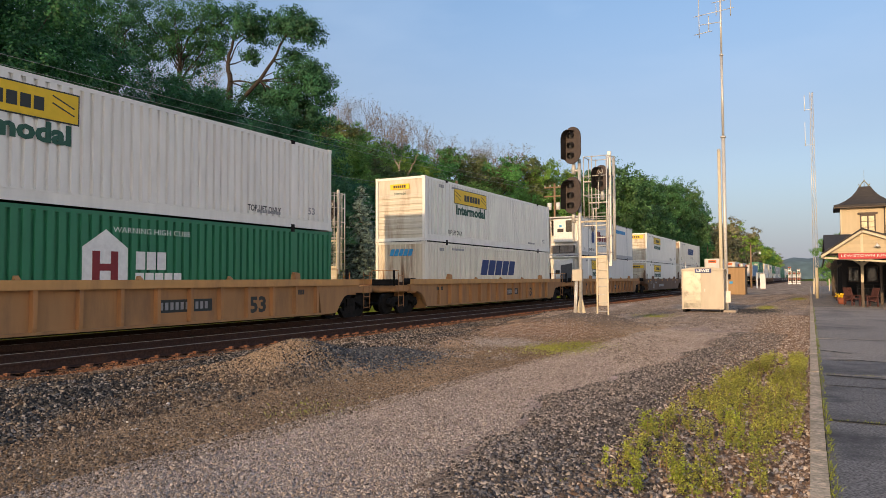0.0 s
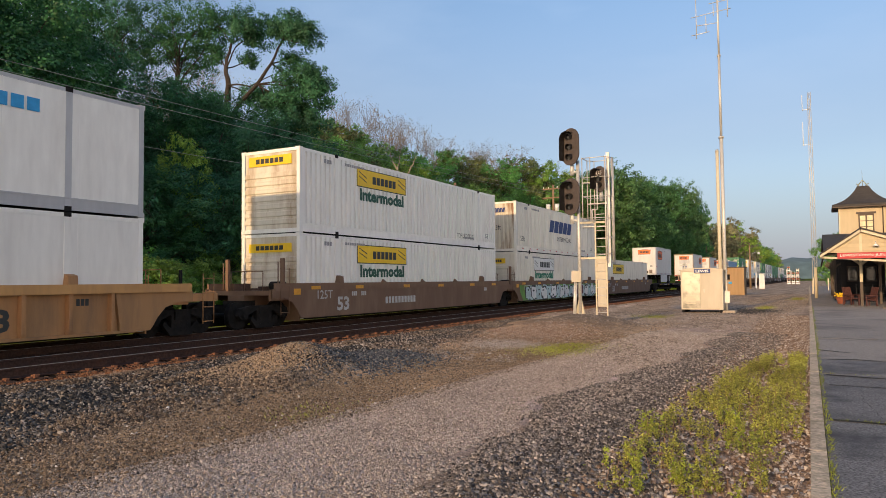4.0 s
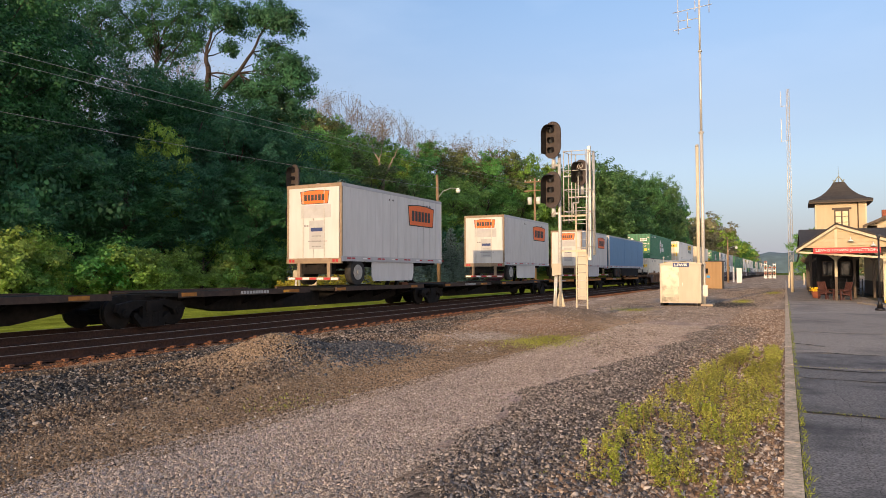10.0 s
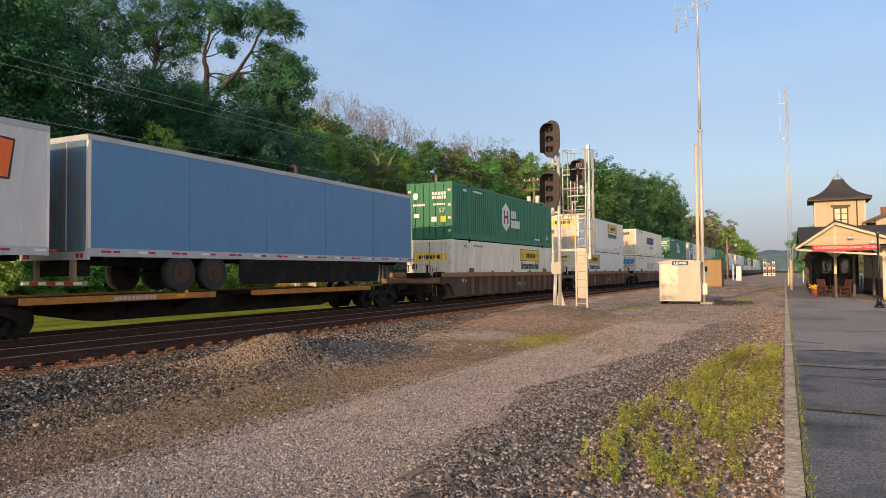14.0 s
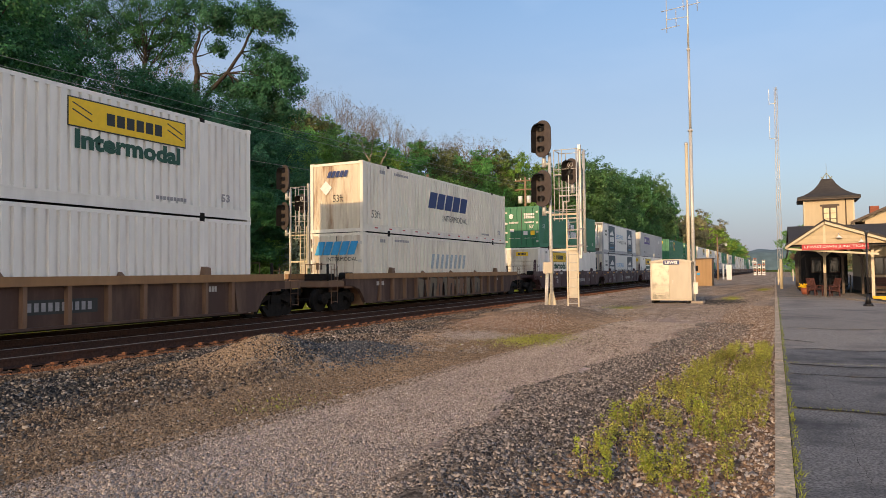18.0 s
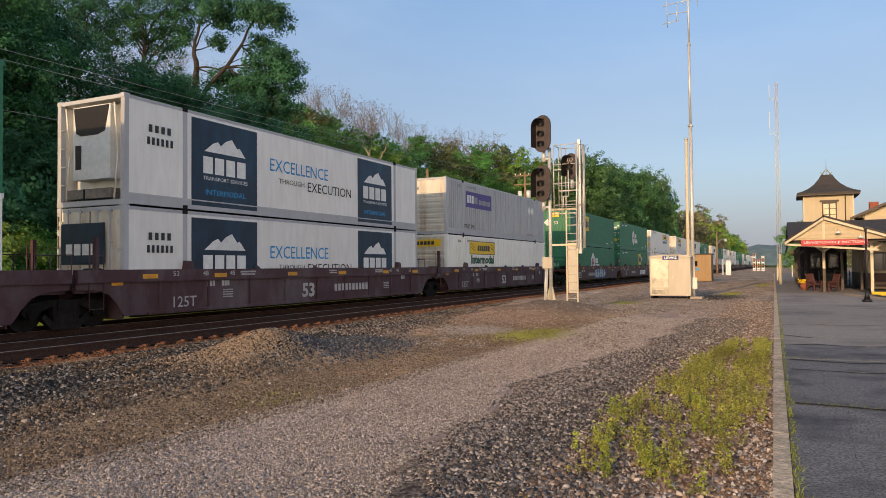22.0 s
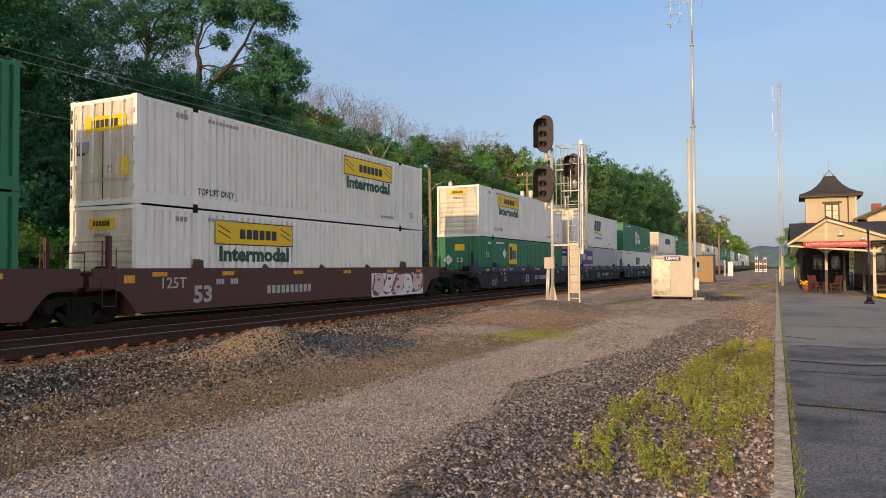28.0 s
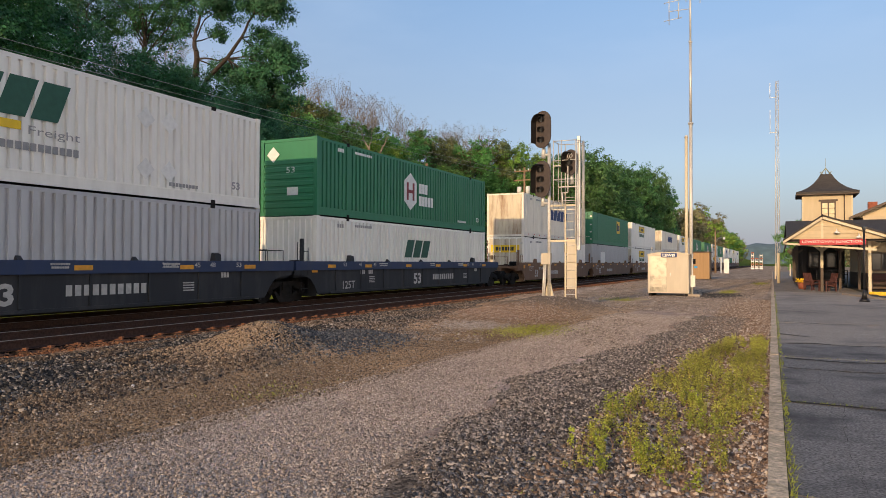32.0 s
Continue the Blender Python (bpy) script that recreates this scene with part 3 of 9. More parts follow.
def strip_place(r, n):
    y = 3.0 + 19 * r.random(n) ** 1.4
    left = np.array([windrow_x(a) for a in y])
    x = left + 0.06 * r.normal(0, 1, n) + (-0.9 - left) * r.random(n) ** 1.3
    return np.stack([x, y], 1)


def rust_place(r, n):
    return np.stack([-11.72 + r.normal(0, 0.17, n), 3 + 60 * r.random(n) ** 1.6], 1)


def speck_place(r, n):
    y = 3.0 + 24 * r.random(n) ** 1.5
    return np.stack([-10.5 + 10.2 * r.random(n), y], 1)


def kerb_place(r, n):
    y = 3.0 + 31 * r.random(n) ** 1.6
    return np.stack([-0.04 - 0.0105 * y - 1.6 * r.random(n) ** 1.6, y], 1)


def mound_place(r, n):
    return np.stack([-7.3 + r.normal(0, 0.9, n), 19.6 + r.normal(0, 0.9, n)], 1)


def far_yard_place(r, n):
    y = 13 + 62 * r.random(n) ** 1.5
    x = -10.8 + 10.1 * r.random(n)
    f = np.array([noise.noise((a * 0.5, b * 0.14, 41.0)) + 0.4 * noise.noise((a * 1.7, b * 0.9, 3.0)) for a, b in zip(x, y)])
    return np.stack([x, y], 1)[(f > -0.30) & ((y > 24) | (x < -8.0) | (f > 0.1))]


def cabinet_place(r, n):
    return np.stack([-2.85 + r.normal(0, 0.5, n), 37.6 + r.normal(0, 1.5, n)], 1)


def dome_place(r, n):
    return np.stack([-7.1 + r.normal(0, 0.85, n), 23.2 + r.normal(0, 1.1, n)], 1)


def pale_place(r, n):
    return np.stack([-7.0 + r.normal(0, 0.5, n), 16.4 + r.normal(0, 0.5, n)], 1)


def between_place(r, n):
    return np.stack([r.uniform(-18.2, -11.6, n), 5 + 55 * r.random(n) ** 1.4], 1)


scatter_stones("ballast", "grey and brown crushed-stone ballast beside the track", 105000, ballast_place, (0.020, 0.068),
               ((0.018, 0.018, 0.018), (0.038, 0.038, 0.038), (0.07, 0.067, 0.063), (0.15, 0.132, 0.112), (0.42, 0.37, 0.32)), 1)
scatter_stones("brown_ballast", "dusty brown crushed-stone ballast beside the track", 70000, brown_ballast_place, (0.022, 0.066),
               ((0.05, 0.038, 0.03), (0.095, 0.07, 0.052), (0.15, 0.11, 0.077), (0.225, 0.168, 0.116), (0.40, 0.33, 0.26)), 11)
# stone colours carry the light: shaded heap side blue-grey, sunlit side sandy
scatter_stones("heap_shade_side", "small ballast heap, its shaded side put into blue-grey stone colours", 5200, pile_place, (0.032, 0.075),
               ((0.045, 0.05, 0.056), (0.095, 0.10, 0.108), (0.22, 0.215, 0.205)), 12)
scatter_stones("sandy_lit_side", "sandy gravel on the heap, its sunlit side put into paler colours", 6000, pile_light_place, (0.02, 0.055),
               ((0.272, 0.188, 0.117), (0.383, 0.272, 0.174), (0.49, 0.37, 0.253)), 13)
# stones blackened to carry the shade below the cars
scatter_stones("track_ballast", "dark crushed-stone ballast between the rails, shade under the train put into its colour", 12000, between_place, (0.04, 0.09),
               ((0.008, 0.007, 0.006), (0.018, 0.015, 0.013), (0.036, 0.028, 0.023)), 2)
scatter_stones("rusty_ballast", "rust-orange stones along the ends of the ties", 15000, rust_place, (0.025, 0.075),
               ((0.09, 0.045, 0.028), (0.19, 0.085, 0.045), (0.28, 0.125, 0.06), (0.36, 0.20, 0.11)), 18)
scatter_stones("loose_gravel", "fine beige gravel scattered over the yard", 125000, gravel_place, (0.009, 0.034),
               ((0.16, 0.128, 0.104), (0.33, 0.265, 0.215), (0.47, 0.385, 0.32), (0.62, 0.53, 0.45)), 3)
scatter_stones("dusty_gravel", "dusty brown gravel below the ballast", 70000, dust_place, (0.009, 0.038),
               ((0.07, 0.05, 0.035), (0.16, 0.115, 0.078), (0.25, 0.18, 0.125), (0.42, 0.335, 0.25)), 17)
scatter_stones("dark_gravel", "windrow of dark coarse gravel along the yard", 52000, strip_place, (0.016, 0.05),
               ((0.05, 0.042, 0.037), (0.12, 0.102, 0.09), (0.22, 0.187, 0.16), (0.54, 0.46, 0.39)), 4)
scatter_stones("kerb_gravel", "reddish-brown stones along the kerb", 28000, kerb_place, (0.018, 0.06),
               ((0.11, 0.075, 0.055), (0.245, 0.165, 0.115), (0.386, 0.281, 0.204), (0.68, 0.59, 0.50)), 5)
scatter_stones("pale_stones", "odd pale stones lying about the yard", 500, speck_place, (0.02, 0.055),
               ((0.38, 0.31, 0.24), (0.6, 0.54, 0.46), (0.74, 0.7, 0.64)), 19)
scatter_stones("yard_gravel", "coarse mixed gravel over the far part of the yard", 60000, far_yard_place, (0.018, 0.062),
               ((0.10, 0.082, 0.068), (0.24, 0.185, 0.145), (0.37, 0.295, 0.235), (0.56, 0.48, 0.41)), 20)
# gravel patch that also paints the relay cabinet's shadow on the ground
scatter_stones("cabinet_shadow_gravel", "dark grey gravel by the cabinet, its cast shadow put into the colour", 6000, cabinet_place, (0.02, 0.06),
               ((0.03, 0.03, 0.032), (0.065, 0.063, 0.062), (0.12, 0.113, 0.105)), 22)
scatter_stones("dome_gravel", "dark fine gravel heaped round the signal", 20000, dome_place, (0.012, 0.034),
               ((0.095, 0.077, 0.066), (0.165, 0.134, 0.115), (0.24, 0.20, 0.17)), 15)
scatter_stones("pale_gravel", "pale chippings spilled before the signal", 5000, pale_place, (0.012, 0.034),
               ((0.36, 0.31, 0.28), (0.47, 0.42, 0.38), (0.55, 0.5, 0.46)), 16)
scatter_stones("mound_gravel", "reddish gravel before the signal's mound", 9000, mound_place, (0.018, 0.055),
               ((0.142, 0.086, 0.061), (0.284, 0.172, 0.11), (0.391, 0.276, 0.199), (0.56, 0.46, 0.384)), 6)

# ---- tracks ----
RAILPROFILE = [(-0.075, -0.18), (0.075, -0.18), (0.075, -0.165), (0.012, -0.145), (0.012, -0.045), (0.037, -0.035), (0.037, -0.004), (0.03, 0.0), (-0.03, 0.0), (-0.037, -0.004), (-0.037, -0.035), (-0.012, -0.045), (-0.012, -0.145), (-0.075, -0.165)]
tie_me = shared("tie", lambda bm: bx(bm, -1.3, 1.3, -0.115, 0.115, -0.17, 0.0), TIE, 0.012)


def clip_build(bm):
    bx(bm, -0.17, 0.10, -0.10, 0.10, 0.0, 0.022)
    cyl(bm, (0.10, -0.07, 0.06), (0.10, 0.07, 0.06), 0.024, n=6)
    cyl(bm, (0.05, 0.06, 0.03), (0.14, 0.06, 0.07), 0.022, n=6)
    bx(bm, 0.10, 0.15, -0.035, 0.035, 0.0, 0.085)


clip_me = shared("clip", clip_build, mat("dull_rust", (0.24, 0.10, 0.05), 0.95, 0, (30, 0.4), (6, 0.6, (0.10, 0.05, 0.035)), 0.4))
for xc, label in ((XN, "idle main track with rusty-sided rails and orange clips"), (XT, "main track under the train")):
    track = thing("railway_track", pose(xc, 0, RAIL), label, "railway track", "main tracks", "structure")
    for side in (-0.755, 0.755):
        bm = bmesh.new()
        prism(bm, [(u + side, w) for u, w in RAILPROFILE], "y", -60, 900)
        rail = part("rail", bm, RAILSIDE, track)
        bm = bmesh.new()
        bx(bm, side - 0.034, side + 0.034, -60, 900, 0.0005, 0.004)
        part("rail_head", bm, RAILTOP, rail, "shiny running surface")
    for i in range(230 if xc == XN else 110):
        y = 2.0 + i * (0.51) + rng.uniform(-0.03, 0.03)
        piece("tie", tie_me, track, pose(rng.uniform(-0.03, 0.03), y, -0.185, 0, 0, rng.uniform(-1, 1)))
        if xc == XN and i < 130:
            piece("rail_clip", clip_me, track, pose(0.755 + 0.09, y, -0.184) @ Matrix.Diagonal((1.0, rng.uniform(0.5, 0.85), rng.uniform(0.5, 0.8), 1)))

# ---- platform ----
def edge_x(y):
    return 0.033 - 0.0108 * y


kerb = thing("kerb", pose(0, 0, 0), "worn concrete kerb along the platform edge", "kerb", kind="structure")
y = -8.0
while y < 150:
    n = 3.05
    bm = bmesh.new()
    prism(bm, [(edge_x(y) - 0.07, y + 0.008), (edge_x(y) + 0.06, y + 0.008), (edge_x(y + n) + 0.06, y + n - 0.008), (edge_x(y + n) - 0.07, y + n - 0.008)], "z", -0.3, 0.045 + rng.uniform(-0.006, 0.006))
    part("kerb_stone", bm, mat("worn_kerb", (0.62, 0.48, 0.335), 0.95, 0, (25, 0.4), (3.5, 0.9, (0.20, 0.17, 0.10)), 0.7), kerb, "", 0.012)
    y += n
ASPHALT = mat("old_asphalt", (0.20, 0.19, 0.182), 0.9, 0, (45, 0.6), (0.8, 1.5, (0.085, 0.083, 0.085)), 0.6, 0.12)
# paler asphalt, for the slabs beyond y = 15.6
PALEASPHALT = mat("pale_asphalt", (0.33, 0.29, 0.25), 0.9, 0, (35, 0.45), (0.5, 1.0, (0.15, 0.14, 0.135)), 0.5, 0.1)
for m in (ASPHALT, PALEASPHALT):
    m.node_tree.nodes["Principled BSDF"].inputs["Specular IOR Level"].default_value = 0.15
platform = thing("platform", pose(0, 0, 0), "cracked grey asphalt platform with grass in its joints", "platform", kind="structure")
cuts = [-8, 2.0, 5.4, 9.0, 11.9, 13.3, 15.6, 21.0, 30.0, 44.0, 150.0]
for a, b in zip(cuts, cuts[1:]):
    bm = bmesh.new()
    prism(bm, [(edge_x(a) + 0.07, a + 0.02), (edge_x(a) + 4.4, a + 0.02), (edge_x(b) + 4.4, b - 0.012), (edge_x(b) + 0.07, b - 0.012)], "z", -0.3, 0.02 + rng.uniform(-0.004, 0.004))
    part("slab", bm, ASPHALT if b < 16 else PALEASPHALT, platform, "", 0.008)
boxpart("joint_soil", mat("joint_soil", (0.05, 0.045, 0.03), 0.95, 0, (40, 0.4)), platform, (0.0, 4.4, -8, 150, -0.2, 0.004))
road = boxpart("road", mat("dark_asphalt", (0.07, 0.07, 0.072), 0.9, 0, (40, 0.25), (0.5, 0.3, (0.04, 0.04, 0.04)), 0.3), None, (4.4, 14, -8, 160, -0.3, -0.05))
tagged(road, "dark asphalt drive beside the station platform", "road", kind="structure")


CRACK = mat("crack", (0.014, 0.013, 0.011), 0.95, 0, (30, 0.3))


def crack(points, w, seed):
    """A wandering dark crack in the asphalt."""
    r = random.Random(seed)
    bm = bmesh.new()
    rows = []
    for (x0, y0), (x1, y1) in zip(points, points[1:]):
        n = max(2, int(math.hypot(x1 - x0, y1 - y0) / 0.12))
        for i in range(n):
            t = i / n
            k = w * r.uniform(0.3, 1.2)
            a = math.atan2(y1 - y0, x1 - x0) + 1.5708
            cx, cy = x0 + (x1 - x0) * t + r.uniform(-0.02, 0.02), y0 + (y1 - y0) * t + r.uniform(-0.02, 0.02)
            rows.append([bm.verts.new((cx + s_ * k * math.cos(a), cy + s_ * k * math.sin(a), 0.0285)) for s_ in (-1, 1)])
    for a, b in zip(rows, rows[1:]):
        bm.faces.new((a[0], a[1], b[1], b[0]))
    part("crack", bm, CRACK, platform)


for k, (pts, w) in enumerate((([(0.1, 15.5), (0.5, 15.7), (1.2, 15.5), (2.4, 15.8)], 0.03), ([(0.05, 13.1), (0.9, 12.9), (2.2, 13.3)], 0.035), ([(0.1, 11.9), (1.0, 11.8), (2.3, 12.2)], 0.02),
                              ([(0.05, 9.0), (1.1, 8.9), (2.3, 8.8)], 0.03), ([(0.55, 5.0), (0.5, 7.2), (0.62, 9.0)], 0.008), ([(0.62, 9.0), (0.45, 10.6), (0.5, 12.0)], 0.008),
                              ([(0.05, 21.2), (1.0, 20.8), (2.4, 21.1)], 0.025), ([(-0.1, 17.6), (0.35, 17.2), (0.6, 16.9)], 0.03), ([(0.0, 26.0), (1.5, 25.4)], 0.02))):
    crack(pts, w * (1.5 if abs(pts[0][1] - pts[-1][1]) < 1 else 0.25), 400 + k)


def blades(name, label, n, place, h, material, seed, lean=0.35, w=0.012, three=False):
    """Grass or weeds: thin bent blades, or leafy sprigs, as one sheet."""
    r = np.random.default_rng(seed)
    verts, faces = [], []
    for x, y in place(r, n):
        z = ground_z(x, y) if x < 0.05 else 0.0
        k = r.uniform(h[0], h[1])
        a = r.uniform(0, 6.28)
        dx, dy = math.cos(a), math.sin(a)
        lx, ly = r.normal(0, lean * k), r.normal(0, lean * k)
        if three:
            for q in range(5):
                t = (q + 0.6) / 5.2
                a2 = a + q * 2.4
                ex, ey, s = math.cos(a2), math.sin(a2), w * r.uniform(0.6, 1.3) * (1.25 - t)
                cx, cy, cz = x + lx * t, y + ly * t, z + k * t
                i = len(verts)
                verts += [(cx, cy, cz), (cx + ex * s - ey * s * 0.5, cy + ey * s + ex * s * 0.5, cz + s * 0.5), (cx + ex * s * 2.1, cy + ey * s * 2.1, cz + s * 0.3), (cx + ex * s + ey * s * 0.5, cy + ey * s - ex * s * 0.5, cz + s * 0.5)]
                faces.append((i, i + 1, i + 2, i + 3))
        else:
            i = len(verts)
            verts += [(x - dx * w, y - dy * w, z), (x + dx * w, y + dy * w, z), (x + lx * 0.4 + dx * w * 0.7, y + ly * 0.4 + dy * w * 0.7, z + k * 0.6), (x + lx * 0.4 - dx * w * 0.7, y + ly * 0.4 - dy * w * 0.7, z + k * 0.6), (x + lx, y + ly, z + k)]
            faces += [(i, i + 1, i + 2, i + 3), (i + 3, i + 2, i + 4)]
    me = bpy.data.meshes.new(name)
    me.from_pydata(verts, [], faces)
    me.materials.append(material)
    return tagged(new(name, me), label, "weeds", kind="stuff")


def weed_place(r, n):
    """A ragged bed along the kerb, wide near its middle, with a few strays."""
    out = []
    while len(out) < n:
        y = 5.2 + 10.4 * r.random() ** 0.9
        wide = 1.35 - 0.075 * max(0, y - 8.5) ** 1.2
        x = -0.12 - 0.0105 * y - wide * r.random()
        f = noise.noise((x * 2.2, y * 1.1, 2.0)) + 0.6 * noise.noise((x * 5.0, y * 3.2, 5.0))
        edge = -0.22 + 0.5 * (y < 6.4) * (x > -0.8) + 0.25 * (x > -0.36) * (y < 8)
        if f > edge:
            out.append((x, y))
    return out


def stray_weed_place(r, n):
    """Lone tufts on the side of the bed that faces the yard."""
    c = np.array(((-1.25, 5.3), (-1.0, 5.6), (-1.45, 5.9), (-0.75, 5.2), (-0.6, 7.0), (-1.55, 7.4), (-0.9, 8.2)))[r.integers(0, 7, n)]
    return c + r.normal(0, 0.09, (n, 2))


def low_weed_place(r, n):
    y = 4.5 + 12 * r.random(n)
    return np.stack([-0.3 - 1.6 * r.random(n), y], 1)


def verge_place(r, n):
    y = 3.5 + 40 * r.random(n) ** 2.2
    return np.stack([edge_x(0) - 0.0108 * y + 0.07 + 0.05 * r.random(n) ** 1.5, y], 1)


def patch_place(r, n):
    c = r.choice(5, n, p=(0.36, 0.24, 0.24, 0.02, 0.14))
    cx, cy, s = np.array((-5.3, -2.6, -1.5, -5.6, -6.3))[c], np.array((15.9, 42.0, 60.0, 7.0, 31.0))[c], np.array((0.55, 0.28, 0.35, 0.35, 0.5))[c]
    return np.stack([cx + r.normal(0, 0.8, n) * s, cy + r.normal(0, 1, n) * s * np.where(cy > 35, 5.0, 1.5)], 1)


def joint_place(r, n):
    c = np.array((9.0, 9.0, 9.0, 13.3, 5.4))[r.integers(0, 5, n)]
    return np.stack([0.05 + 2.2 * r.random(n) ** 2, c + r.normal(0, 0.02, n)], 1)


blades("verge_grass", "line of grass between kerb and asphalt", 1900, verge_place, (0.015, 0.07), GRASSBLADE, 23, 0.5, 0.005)
blades("grass_patches", "low grass patches in the gravel yard", 6500, patch_place, (0.015, 0.05), GRASSBLADE, 24, 0.5, 0.008)
blades("weed_stalks", "dry reddish stalks among the weeds", 700, weed_place, (0.08, 0.26), STALK, 29, 0.25, 0.0025)
blades("joint_grass", "grass in the platform's joints", 200, joint_place, (0.02, 0.06), GRASSBLADE, 25, 0.4, 0.006)

# ---- train: containers ----
RIMGREY = mat("dull_rim", (0.42, 0.41, 0.39), 0.6, 0.2, (9, 0.2), (3, 0.4, (0.2, 0.16, 0.13)), 0.1)
DIRTYEND = mat("dirty_white_paint", (0.68, 0.63, 0.53), 0.55, 0, (5, 0.06), (1.6, 1.0, (0.34, 0.22, 0.12)), 0.05, 0.05, (1, 1, 0.2))
TANKGREY = mat("dirty_tank", (0.22, 0.19, 0.165), 0.7, 0.1, (7, 0.25), (2, 0.6, (0.11, 0.07, 0.05)), 0.1)
SPEED = 13.4
MOVERS = []                      # (thing, place along the track at the start, height)
CL, CW, CH = 16.15, 1.295, 2.89  # length, half width, height of a 53-foot container
LOW, HIGH = 0.41, 3.32           # floors of the lower and upper container


def rolling(name, s, z, label, category, group):
    ob = thing(name, pose(XT, s, z), label, category, group)
    MOVERS.append((ob, s, z))
    return ob


def wave(bm, a, b, z0, z1, x, pitch=0.275, depth=0.08):
    """A corrugated sheet with trapezoid ribs, facing +x at x, from a to b along y."""
    n = max(1, round((b - a) / pitch))
    p = (b - a) / n
    pts = []
    for i in range(n):
        o = a + i * p
        pts += [(o, x), (o + p * 0.60, x), (o + p * 0.66, x - depth), (o + p * 0.94, x - depth)]
    pts.append((b, x))
    lo = [bm.verts.new((v, u, z0)) for u, v in pts]
    hi = [bm.verts.new((v, u, z1)) for u, v in pts]
    for i in range(len(pts) - 1):
        bm.faces.new((lo[i], lo[i + 1], hi[i + 1], hi[i]))


def end_wave(bm, z0, z1, depth=0.03):
    n = 9
    p = 2.3 / n
    pts = []
    for i in range(n):
        o = -1.15 + i * p
        pts += [(o, 0.03), (o + p * 0.45, 0.03), (o + p * 0.58, 0.03 + depth), (o + p * 0.87, 0.03 + depth)]
    pts.append((1.15, 0.03))
    lo = [bm.verts.new((u, v, z0)) for u, v in pts]
    hi = [bm.verts.new((u, v, z1)) for u, v in pts]
    for i in range(len(pts) - 1):
        bm.faces.new((lo[i], lo[i + 1], hi[i + 1], hi[i]))


def rib_front(bm):
    pts = [(0.06, 0.12), (0.03, 0.12)]
    for k in range(7):
        z = 0.28 + k * 0.27
        pts += [(0.035, z), (0.0, z + 0.03), (0.0, z + 0.17), (0.035, z + 0.2)]
    prism(bm, pts + [(0.03, CH - 0.1), (0.06, CH - 0.1)], "x", -1.14, 1.14)


POSTS = ((0.0, 0.14), (1.98, 0.16), (CL - 2.14, 0.16), (CL - 0.14, 0.14))


def container(s, tier, paint_mat, front, label, smooth=False, rails=None):
    """A 53-foot box: sheets, rails, posts, castings and the end that faces the camera."""
    c = rolling("container", s, tier, label, "container", "containers on the train")
    frame_mat = rails or paint_mat
    L = CL
    for sgn, nm in ((1, "side_panel"), (-1, "side_panel")):
        turn = None if sgn > 0 else Matrix.Translation((0, L, 0)) @ pose(0, 0, 0, 0, 0, 180)
        if smooth:
            piece(nm, shared("flatsheet", lambda bm: bx(bm, CW - 0.04, CW - 0.012, 0.1, L - 0.1, 0.27, CH - 0.1), paint_mat), c, turn)
            for k in range(1, 9) if sgn > 0 else ():
                piece("seam", shared("flatseam", lambda bm: bx(bm, CW - 0.013, CW - 0.009, -0.01, 0.01, 0.16, CH - 0.1), paint_mat), c, pose(0, k * L / 9, 0))
        else:
            for a, b in ((0.14, 1.98), (2.14, L - 2.14), (L - 1.98, L - 0.14)):
                piece(nm, shared(("sheet", a), lambda bm: wave(bm, a, b, 0.27, CH - 0.1, CW - 0.004), paint_mat), c, turn)
    for sgn in (1, -1):
        a, b = (CW - 0.06, CW) if sgn > 0 else (-CW, -CW + 0.06)
        piece("bottom_rail", shared(("brail", sgn), lambda bm: bx(bm, a, b, 0.14, L - 0.14, 0.02, 0.30), frame_mat, 0.006), c)
        if sgn > 0:
            piece("rail_lip", shared("raillip", lambda bm: bx(bm, b - 0.002, b + 0.014, 0.14, L - 0.14, 0.275, 0.31), frame_mat), c)
        piece("top_rail", shared(("trail", sgn), lambda bm: bx(bm, a - 0.012 * sgn, b - 0.012 * sgn, 0.14, L - 0.14, CH - 0.12, CH - 0.02), frame_mat, 0.006), c)
        for y, w in POSTS:
            piece("post", shared(("post", w), lambda bm: bx(bm, -0.07, 0.07, 0, w, 0.0, CH), frame_mat, 0.008), c, pose(sgn * (CW - 0.068), y, 0))
            for z in (-0.004, CH - 0.114):
                piece("corner_casting", shared("casting", lambda bm: (bx(bm, -0.09, 0.09, -0.01, 0.17, 0, 0.118)), SOOT if abs(y - 1.98) < 0.3 or abs(y - L + 2.14) < 0.1 else frame_mat, 0.008), c, pose(sgn * (CW - 0.086), y, z))
    piece("roof", shared("roof", lambda bm: bx(bm, -CW + 0.05, CW - 0.05, 0.1, L - 0.1, CH - 0.09, CH - 0.06), frame_mat), c)
    piece("floor", shared("floor", lambda bm: bx(bm, -CW + 0.06, CW - 0.06, 0.1, L - 0.1, 0.06, 0.14), SOOT), c)
    for y in (0.0, L - 0.1):
        piece("header", shared("header", lambda bm: (bx(bm, -1.16, 1.16, 0.0, 0.1, CH - 0.12, CH - 0.015)), frame_mat, 0.008), c, pose(0, y, 0))
        piece("sill", shared("sill", lambda bm: (bx(bm, -1.16, 1.16, 0.0, 0.1, 0.0, 0.14)), frame_mat, 0.008), c, pose(0, y, 0))
    piece("rear_wall", shared("rearwall", lambda bm: end_wave(bm, 0.13, CH - 0.1), paint_mat), c, Matrix.Translation((0, L, 0)) @ pose(0, 0, 0, 0, 0, 180))
    if paint_mat is CREAM:
        for k in range(13):
            y = 0.9 + k * 1.19
